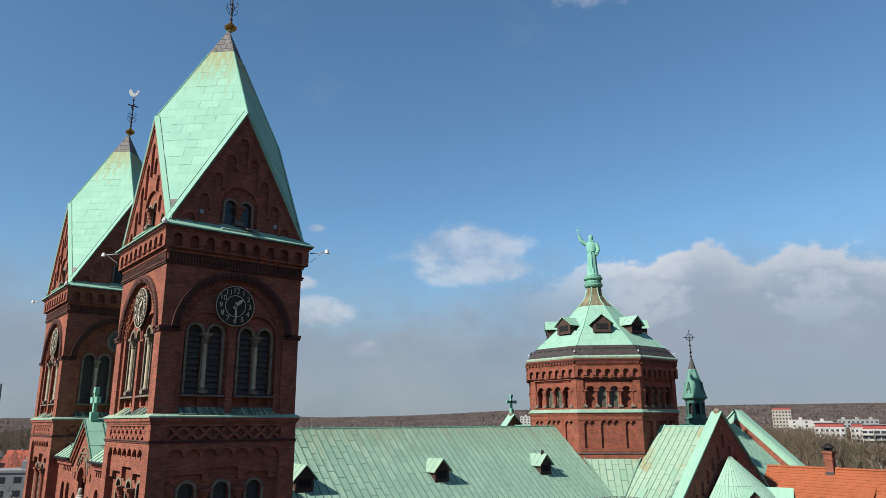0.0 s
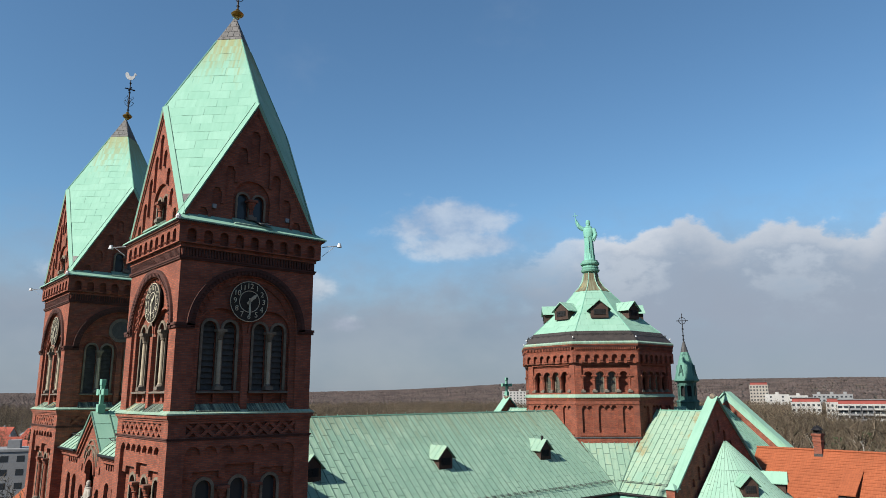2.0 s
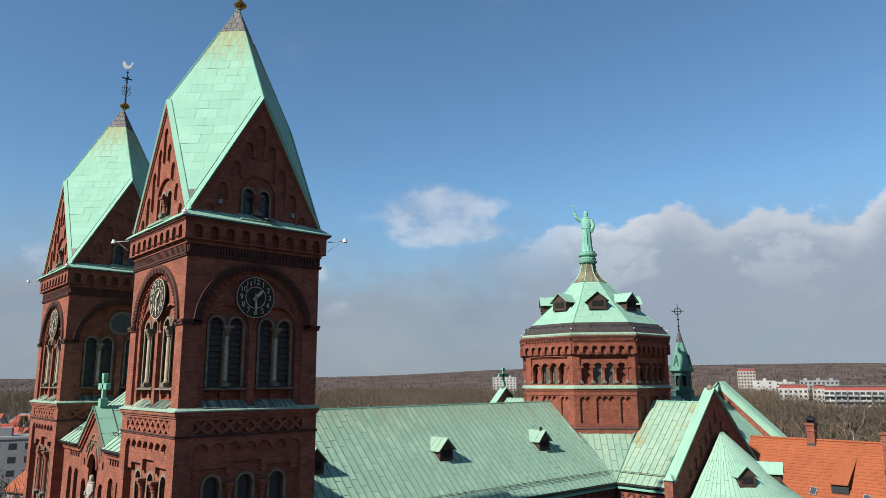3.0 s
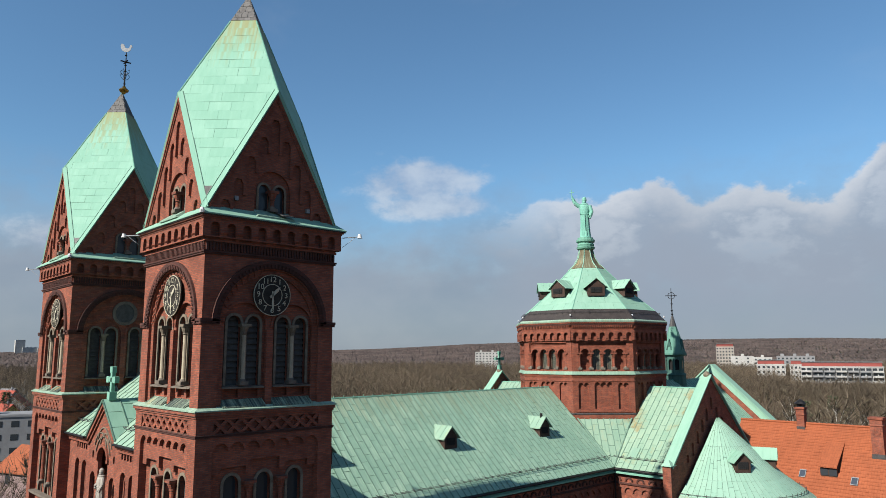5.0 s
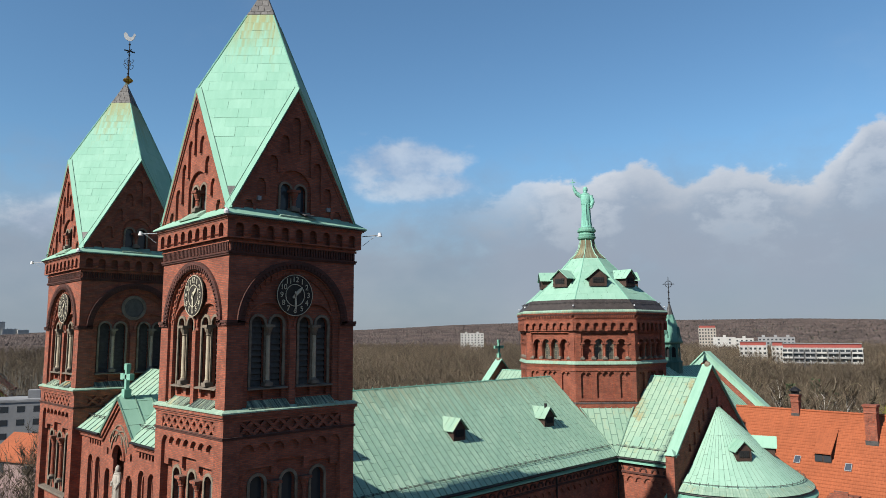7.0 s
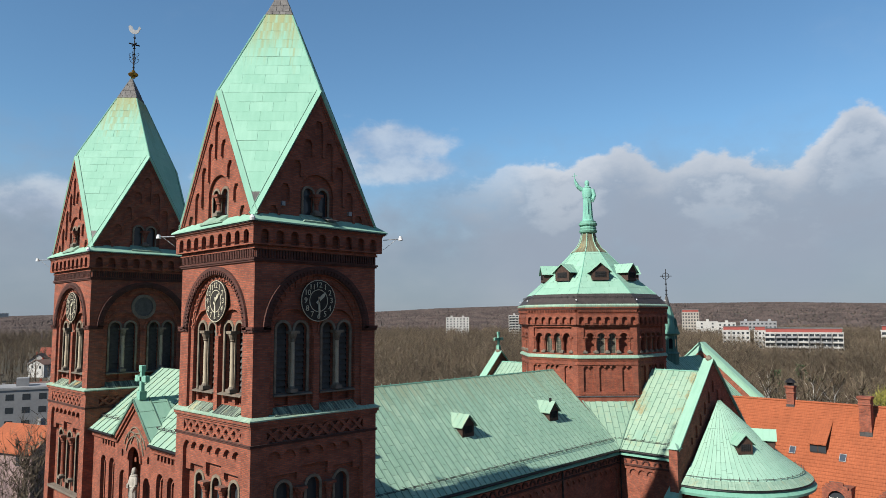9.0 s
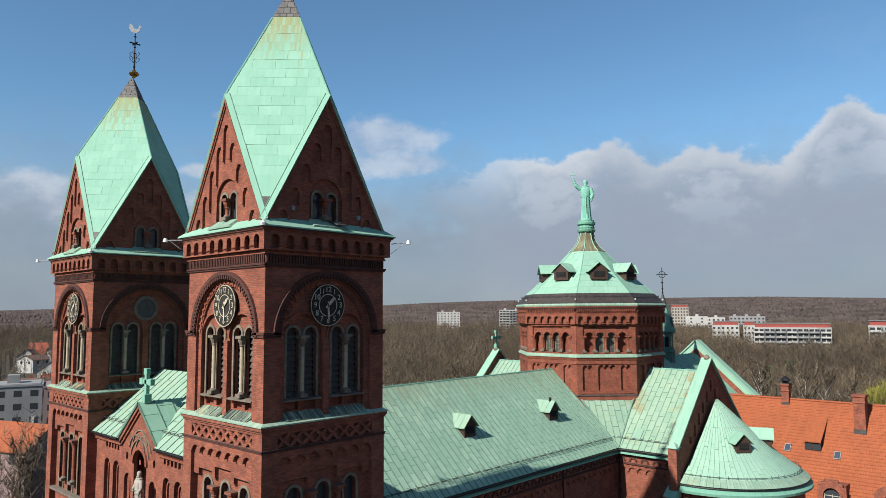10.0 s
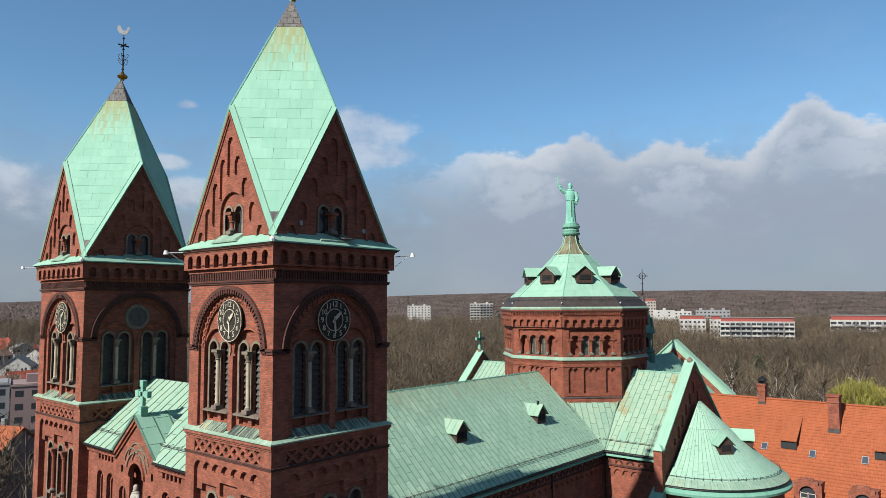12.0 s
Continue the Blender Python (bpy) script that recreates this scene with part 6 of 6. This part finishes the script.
def bare_tree(limbs, twigs, wide=0.004, spread=0.30, low=0.25):
    """A leafless tree one metre high: trunk and limbs apart from the twigs."""
    wv, wf, tv, tf = [], [], [], []
    lean = Vector((rng.uniform(-0.04, 0.04), rng.uniform(-0.04, 0.04), 1))
    spike(wv, wf, (0, 0, -0.02), lean, wide * 3.4)
    for i in range(limbs):
        h = low + (0.93 - low) * (i + rng.random()) / limbs
        a = rng.uniform(0, 6.283)
        reach = spread * (1.05 - 0.75 * h) * rng.uniform(0.6, 1.15)
        p = lean * h
        q = p + Vector((math.cos(a) * reach, math.sin(a) * reach, reach * rng.uniform(1.0, 2.1)))
        spike(wv, wf, p, q, wide * 1.3 * (1.1 - h))
        for j in range(twigs):
            f = rng.uniform(0.25, 1.0)
            b = p.lerp(q, f)
            e = b + Vector((rng.uniform(-0.7, 0.7), rng.uniform(-0.7, 0.7), rng.uniform(0.1, 1.3))).normalized() * rng.uniform(0.07, 0.17)
            blade(tv, tf, b, e, wide * rng.uniform(0.5, 0.9))
    return wv, wf, tv, tf


def from_lists(name, verts, faces, mat, parent=None):
    me = bpy.data.meshes.new(name)
    me.from_pydata(verts, [], faces)
    me.materials.append(mat)
    ob = new(name, me)
    ob.parent = parent
    return ob


def scatter(name, forms, spots, mat, label):
    """Many copies of a few forms in one mesh. spots: x, y, z, height, turn."""
    vs, fs, k = [], [], 0
    for i, (x, y, z, h, a) in enumerate(spots):
        v, f = forms[i % len(forms)]
        c, s = math.cos(a) * h, math.sin(a) * h
        vs.append(np.stack([v[:, 0] * c - v[:, 1] * s + x, v[:, 0] * s + v[:, 1] * c + y, v[:, 2] * h + z], 1))
        fs.append(f + k)
        k += len(v)
    ob = from_lists(name, np.concatenate(vs), np.concatenate(fs), mat)
    return tagged(ob, label, "trees", kind="stuff")


forms = []
for i in range(9):
    wv, wf, tv, tf = bare_tree(13, 9, 0.0042, 0.34)
    forms.append((np.array(wv + tv), np.array(wf + [(a + len(wv), b + len(wv), c + len(wv)) for a, b, c in tf])))
EYE0 = (-4.0, 3.5)


def polar(az, d):
    return EYE0[0] + d * math.cos(radians(az)), EYE0[1] + d * math.sin(radians(az))


def cleared(az, d, h):
    """Younger, lower trees grow in front of the long apartment blocks."""
    if 14.2 < az < 22.8 and 240 < d < 470:
        return min(h, 29.5 - 0.0495 * d + (2.5 if az > 20.6 else 0) + rng.uniform(-1.8, 0.6))
    return h


spots = []
while len(spots) < 8200:
    az = rng.uniform(-4, 88)
    d = 105 + 620 * rng.random() ** 1.25
    x, y = polar(az, d)
    if -25 < x < 101 and -40 < y < 108:
        continue
    if az > 58 and (d < 420 or rng.random() < 0.5) and not (d < 150 and rng.random() < 0.35):
        if rng.random() < 0.86:
            continue
    if az < 30 and d < 152 and rng.random() < 0.8:
        continue
    if 62 < az < 80 and 118 < d < 200:
        continue
    if 400 < d < 470 and az < 28:
        continue
    spots.append((x, y, -0.3, cleared(az, d, rng.uniform(12, 18.5) if 230 < d < 640 and az < 60 else rng.uniform(9, 15)), rng.uniform(0, 6.28)))
for n_extra, az0, az1, d0, d1 in ((1000, 18, 30, 468, 575), (1100, 9, 23, 285, 400), (500, 1, 9, 285, 385)):
    for i in range(n_extra):
        az, d = rng.uniform(az0, az1), rng.uniform(d0, d1)
        x, y = polar(az, d)
        spots.append((x, y, -0.3, cleared(az, d, rng.uniform(12, 17.5)), rng.uniform(0, 6.28)))
scatter("bare_woods", forms, spots, TWIGS, "leafless brown spring woods behind the church")

thin = []
for i in range(6):
    wv, wf, tv, tf = bare_tree(9, 6, 0.011, 0.40)
    thin.append((np.array(wv + tv), np.array(wf + [(a + len(wv), b + len(wv), c + len(wv)) for a, b, c in tf])))
spots = []
while len(spots) < 5600:
    az, d = rng.uniform(-6, 90), 610 + 480 * rng.random() ** 1.1
    if az > 60 and d < 700:
        continue
    x, y = polar(az, d)
    spots.append((x, y, land(x, y) - 0.3, rng.uniform(11, 16), rng.uniform(0, 6.28)))
scatter("middle_woods", thin, spots, TWIGS, "leafless woods thinning out towards the hills")

# far woods as small rounded crowns
crown = np.array([(0.8, 0, 0.5), (0, 0.8, 0.55), (-0.8, 0, 0.5), (0, -0.8, 0.55), (0, 0, 0.9), (0, 0, -0.1)])
crown_f = np.array([(0, 1, 4), (1, 2, 4), (2, 3, 4), (3, 0, 4), (1, 0, 5), (2, 1, 5), (3, 2, 5), (0, 3, 5)])
crowns = [(crown * np.array((sx, sy, 1)), crown_f) for sx, sy in ((0.6, 0.6), (0.5, 0.55), (0.7, 0.5))]
spots = []
while len(spots) < 60000:
    az = rng.uniform(-8, 92)
    d = 900 + 2040 * rng.random() ** 0.85
    x, y = polar(az, d)
    spots.append((x, y, land(x, y) - 5.0, rng.uniform(9.5, 12.5), rng.uniform(0, 6.28)))
far = scatter("far_woods", crowns, spots, FAR_WOOD, "distant leafless woods on the ridge")
for f in far.data.polygons:
    f.use_smooth = True


def single_tree(az, d, h, bark, label, twig=TWIGS, limbs=26, twigs=16, spread=0.30, low=0.2):
    x, y = polar(az, d)
    tree = thing("tree", Matrix.Translation((x, y, -0.1)), label, "tree", "trees behind the wing")
    wv, wf, tv, tf = bare_tree(limbs, twigs, 0.0062, spread, low)
    from_lists("trunk", [tuple(h * c for c in v) for v in wv], wf, bark, tree)
    from_lists("crown", [tuple(h * c for c in v) for v in tv], tf, twig, tree)


for az, d, h in ((26.5, 150, 16), (22.4, 135, 17), (20.2, 150, 17.5), (17.6, 130, 18), (16.0, 150, 17), (9.4, 126, 17), (7.0, 140, 17), (2.5, 132, 16), (18.8, 120, 16), (14.6, 118, 17), (24.3, 128, 16), (12.0, 150, 18)):
    single_tree(az, d, h, BIRCH, "leafless birch with pale bark behind the tiled roof", limbs=30)
for az, d, h in ((33, 140, 14), (36, 160, 15), (39, 150, 13), (43, 170, 15), (28, 170, 15), (46, 150, 12), (70, 70, 9), (74, 82, 9), (77, 75, 8), (66, 120, 11), (72.4, 96, 11), (75.5, 102, 12), (78.5, 96, 11)):
    single_tree(az, d, h, BARK, "leafless brown tree standing in scrub", limbs=30, twigs=20, spread=0.42, low=0.12)

x, y = polar(12.2, 128)
willow = thing("willow_tree", Matrix.Translation((x, y, 0)), "yellow-green weeping willow in early leaf", "tree")
wv, wf, tv, tf = [], [], [], []
spike(wv, wf, (0, 0, 0), (0.2, 0, 10), 0.4)
for i in range(60):
    a, r = rng.uniform(0, 6.283), rng.uniform(1.5, 5.8)
    top = Vector((math.cos(a) * r, math.sin(a) * r, 17.0 - r * r * 0.13 + rng.uniform(-0.8, 0.6)))
    spike(wv, wf, (0, 0, rng.uniform(3, 8)), top, 0.08)
    for j in range(110):
        b = Vector((0, 0, 10)).lerp(top, rng.uniform(0.5, 1.05)) + Vector((rng.gauss(0, 0.6), rng.gauss(0, 0.6), rng.gauss(0, 0.35)))
        blade(tv, tf, b, b + Vector((rng.gauss(0, 0.3), rng.gauss(0, 0.3), -rng.uniform(0.4, 1.3))), 0.05)
from_lists("trunk", wv, wf, BARK, willow)
from_lists("crown", tv, tf, WILLOW, willow)

for az, d, h in ((19.5, 215, 13), (17.8, 225, 14), (16.8, 210, 12), (4.8, 215, 14), (6.6, 235, 15), (1.0, 220, 13), (69, 330, 14), (78, 300, 13), (81, 260, 12), (64, 310, 14)):
    x, y = polar(az, d)
    pine = thing("pine_tree", Matrix.Translation((x, y, 0)), "dark green pine among leafless trees", "tree", "pines")
    wv, wf, tv, tf = [], [], [], []
    spike(wv, wf, (0, 0, 0), (0, 0, h), 0.22)
    for i in range(420):
        z = h * (0.35 + 0.65 * rng.random())
        r = 0.30 * (h - z) + 0.9
        a = rng.uniform(0, 6.283)
        b = Vector((math.cos(a) * r * rng.uniform(0.1, 0.8), math.sin(a) * r * rng.uniform(0.1, 0.8), z))
        blade(tv, tf, b, b + Vector((math.cos(a) * 0.9, math.sin(a) * 0.9, rng.uniform(-0.3, 0.5))), 0.3)
    from_lists("trunk", wv, wf, BARK, pine)
    from_lists("crown", tv, tf, PINE, pine)

# ---- far buildings ----
RENDER_W = mottled("white_render", (0.50, 0.49, 0.46), (0.40, 0.39, 0.37), 0.15, 0.85, fine=2.0)
RENDER_G = mottled("grey_panel", (0.30, 0.30, 0.30), (0.23, 0.23, 0.235), 0.15, 0.85, fine=2.0)
RENDER_B = mottled("beige_panel", (0.40, 0.36, 0.31), (0.31, 0.28, 0.245), 0.15, 0.85, fine=2.0)
RENDER_P = mottled("pink_render", (0.30, 0.21, 0.20), (0.25, 0.18, 0.175), 0.15, 0.85, fine=2.0)
RED_PAINT = mottled("red_facade", (0.34, 0.075, 0.06), (0.25, 0.06, 0.05), 0.2, 0.8, fine=2.0)
DARK_TILE = mottled("brown_tile", (0.12, 0.075, 0.06), (0.19, 0.11, 0.085), 0.5, 0.85, fine=3.0)
RED_TILE = mottled("red_tile", (0.38, 0.08, 0.045), (0.28, 0.06, 0.04), 0.5, 0.85, fine=3.0)
FELT = mottled("roof_felt", (0.16, 0.16, 0.165), (0.24, 0.24, 0.24), 0.3, 0.9, fine=2.0)
WIN = {}


def window_mesh(wd, ht):
    key = (round(wd, 2), round(ht, 2))
    if key not in WIN:
        bm = bmesh.new()
        box(bm, -wd / 2, wd / 2, -ht / 2, ht / 2, -0.05, 0.03)
        me = bpy.data.meshes.new("window")
        bm.to_mesh(me)
        bm.free()
        me.materials.append(PANE)
        WIN[key] = me
    return WIN[key]


def flats(name, p, q, top, deep, storeys, cols, wall, label, crown_mat=None, balconies=0, floor=2.85, mast=0):
    """A block of flats. p, q: its facade's ends, seen from the church from left to right."""
    d = Vector((q[0] - p[0], q[1] - p[1]))
    long = d.length
    ang = math.degrees(math.atan2(-d.x, d.y))
    ob = thing(name, face_frame((p[0] + q[0]) / 2, (p[1] + q[1]) / 2, ang, 0.0) @ pose(0, 0, 0, 90) @ pose(0, 0, 0, -90), label, "apartment block", "far flats")
    m = Matrix()
    h = long / 2
    top -= 0.0036 * math.hypot(*p)
    body_top = top - (2.6 if crown_mat else 0)
    bm = bmesh.new()
    box(bm, -h, h, -1, body_top, -deep, 0, m)
    box(bm, -h - 0.15, h + 0.15, body_top, body_top + 0.4, -deep - 0.15, 0.15, m)
    part("wall", bm, wall, ob)
    if crown_mat:
        bm = bmesh.new()
        box(bm, -h + 0.6, h - 0.6, body_top + 0.4, top, -deep + 1.0, -1.5, m)
        part("penthouse", bm, crown_mat, ob)
        bm = bmesh.new()
        box(bm, -h + 0.2, h - 0.2, top, top + 0.35, -deep + 0.6, -1.0, m)
        part("roof", bm, FELT, ob)
    else:
        bm = bmesh.new()
        box(bm, -h + 0.3, h - 0.3, body_top + 0.4, body_top + 0.55, -deep + 0.3, -0.3, m)
        for k in range(max(1, int(long / 9))):
            x = -h + (k + 0.6) * long / max(1, int(long / 9)) - 1.5
            box(bm, x - 1.2, x + 1.2, body_top + 0.55, body_top + 2.3, -deep * 0.6, -deep * 0.3, m)
        part("roof", bm, wall, ob)
    for j in range(storeys):
        z = body_top - 1.5 - floor * j
        if z < 1:
            break
        for i in range(cols):
            x = -h + (i + 0.5) * long / cols
            win = new("window", window_mesh(long / cols * 0.78, 1.9) if balconies else window_mesh(min(1.5, long / cols * 0.5), 1.3))
            win.parent = ob
            win.matrix_basis = Matrix.Translation((x, z, 0.0))
        ends = int(deep / 4)
        for i in range(ends):
            for s in (-1, 1):
                win = new("window", window_mesh(1.4, 1.45))
                win.parent = ob
                win.matrix_basis = Matrix.Translation((s * h, z, -(i + 0.5) * deep / ends)) @ pose(0, 0, 0, 0, 90, 0)
        if balconies:
            wide = long / balconies
            for i in range(balconies):
                bm = bmesh.new()
                x = -h + (i + 0.5) * wide
                box(bm, x - wide * 0.42, x + wide * 0.42, z - 1.35, z - 1.2, 0.04, 1.4, m)
                box(bm, x - wide * 0.42, x + wide * 0.42, z - 1.2, z - 0.35, 1.32, 1.4, m)
                for s in (-1, 1):
                    box(bm, x + s * wide * 0.44 - 0.1, x + s * wide * 0.44 + 0.1, z - 1.35, z + 1.4, 0.04, 1.45, m)
                part("balcony", bm, RENDER_G if i % 3 else wall, ob)
    return ob


flats("tower_block", (571, 559), (589, 540), 31.0, 14, 10, 7, RENDER_W, "white tower block rising from bare woods")
flats("tower_block", (602, 493), (618, 473), 33.0, 14, 11, 7, RENDER_W, "pale tower block with rooftop plant room", balconies=2)
flats("tower_block", (626, 304), (632, 290), 37.0, 14, 11, 6, RENDER_B, "beige panel tower block with red top storey", crown_mat=RED_PAINT)
flats("flat_block", (585.6, 272), (592.5, 255.7), 25.6, 12, 2, 2, RENDER_W, "plain white apartment gable wall")
flats("flat_block", (583, 252), (588.4, 239), 24.6, 12, 4, 4, RENDER_W, "white apartment block with small windows")
flats("flat_block", (436.5, 188), (442, 173), 23.4, 12, 6, 6, RENDER_W, "white apartment block with red roof storey", RED_PAINT)
flats("flat_block", (446, 172), (448, 165.5), 23.2, 10, 6, 3, RENDER_W, "white linking apartment block with red roof storey", RED_PAINT)
flats("flat_block", (425.7, 158.5), (437.7, 119.5), 22.4, 14, 6, 14, RENDER_W, "long white apartment block with balconies and red top", RED_PAINT, 7)
flats("flat_block", (402.9, 93.7), (412.5, 48), 24.3, 14, 6, 14, RENDER_W, "white apartment block with round end and red top", RED_PAINT, 8)
flats("flat_block", (590, 236), (599, 210), 25.6, 12, 3, 9, RENDER_G, "far long grey apartment block")
flats("flat_block", (17.0, 188), (47.0, 178.5), 13.4, 11, 5, 10, RENDER_G, "grey panel apartment block with small square windows")
flats("flat_block", (47.1, 178.0), (56.0, 175.2), 12.9, 12, 5, 3, RENDER_P, "pink rendered apartment block with white windows")


def house(x, y, turn, wide, deep, eave, ridge, wall, tile, label):
    ob = thing("house", Matrix.Translation((x, y, 0)) @ pose(0, 0, 0, 0, 0, turn), label, "house", "small houses")
    w, d = wide / 2, deep / 2
    bm = bmesh.new()
    prism(bm, [(-w, -d, 0), (w, -d, 0), (w, -d, eave), (0, -d, ridge - 0.2), (-w, -d, eave)], [(-w, d, 0), (w, d, 0), (w, d, eave), (0, d, ridge - 0.2), (-w, d, eave)])
    part("wall", bm, wall, ob)
    for s in (-1, 1):
        bm = bmesh.new()
        a = [(0, -d - 0.4, ridge), (s * (w + 0.5), -d - 0.4, eave - 0.4), (s * (w + 0.5), d + 0.4, eave - 0.4), (0, d + 0.4, ridge)]
        prism(bm, a, [(p[0], p[1], p[2] + 0.2) for p in a])
        part("roof", bm, tile, ob)
    bm = bmesh.new()
    box(bm, w * 0.3, w * 0.3 + 0.7, -0.35, 0.35, eave, ridge + 0.9)
    part("chimney", bm, RED_TILE if tile is DARK_TILE else RENDER_G, ob)
    for s in (-1, 1):
        for k in (-0.5, 0.5):
            win = new("window", window_mesh(1.2, 1.4))
            win.parent = ob
            win.matrix_basis = Matrix.Translation((s * w, k * d, eave - 1.4)) @ pose(0, 0, 0, 90, 0, 90)
            win = new("window", window_mesh(1.2, 1.4))
            win.parent = ob
            win.matrix_basis = Matrix.Translation((k * w, s * d, eave - 1.4)) @ pose(0, 0, 0, 90, 0, 0)


house(28.5, 126, 20, 7.5, 11, 9.0, 12.0, RENDER_P, TILE, "house with orange tiled saddle roof and chimney")
for i in range(46):
    az, d = rng.uniform(63, 86), rng.uniform(215, 520)
    x, y = polar(az, d)
    tile = rng.choice((RED_TILE, RED_TILE, DARK_TILE, DARK_TILE, FELT))
    house(x, y, rng.uniform(0, 180), rng.uniform(8, 11), rng.uniform(10, 14), rng.uniform(4, 6.5), rng.uniform(8, 10.5), rng.choice((RENDER_W, RENDER_G, RENDER_P)), tile,
          {"red_tile": "small house with red tiled roof", "brown_tile": "small house with dark brown tiled roof", "roof_felt": "small house with grey felt roof"}[tile.name])
house(50, 262, 15, 11, 13, 6, 11, mottled("yellow_render", (0.55, 0.42, 0.10), (0.45, 0.35, 0.10), 0.3, 0.85, fine=2.0), RED_TILE, "yellow house with bright red tiled roof")

x, y = polar(82.2, 1500)
st = thing("factory_chimney", Matrix.Translation((x, y, 0)), "tall grey factory chimney on the horizon", "chimney")
bm = bmesh.new()
rod(bm, (0, 0, 0), (0, 0, 92), 4.5, 2.6, 12)
part("stack", bm, RENDER_G, st)
# light render and no windows: distance haze put into the blocks' colour
for az, h, wd in ((77.6, 82, 26), (77.0, 60, 40), (76.2, 57, 30)):
    x, y = polar(az, 2500)
    flats("tower_block", (x - wd / 2, y), (x + wd / 2, y - 2), h, 20, 0, 6, RENDER_W, "distant high-rise paled by haze on the skyline")
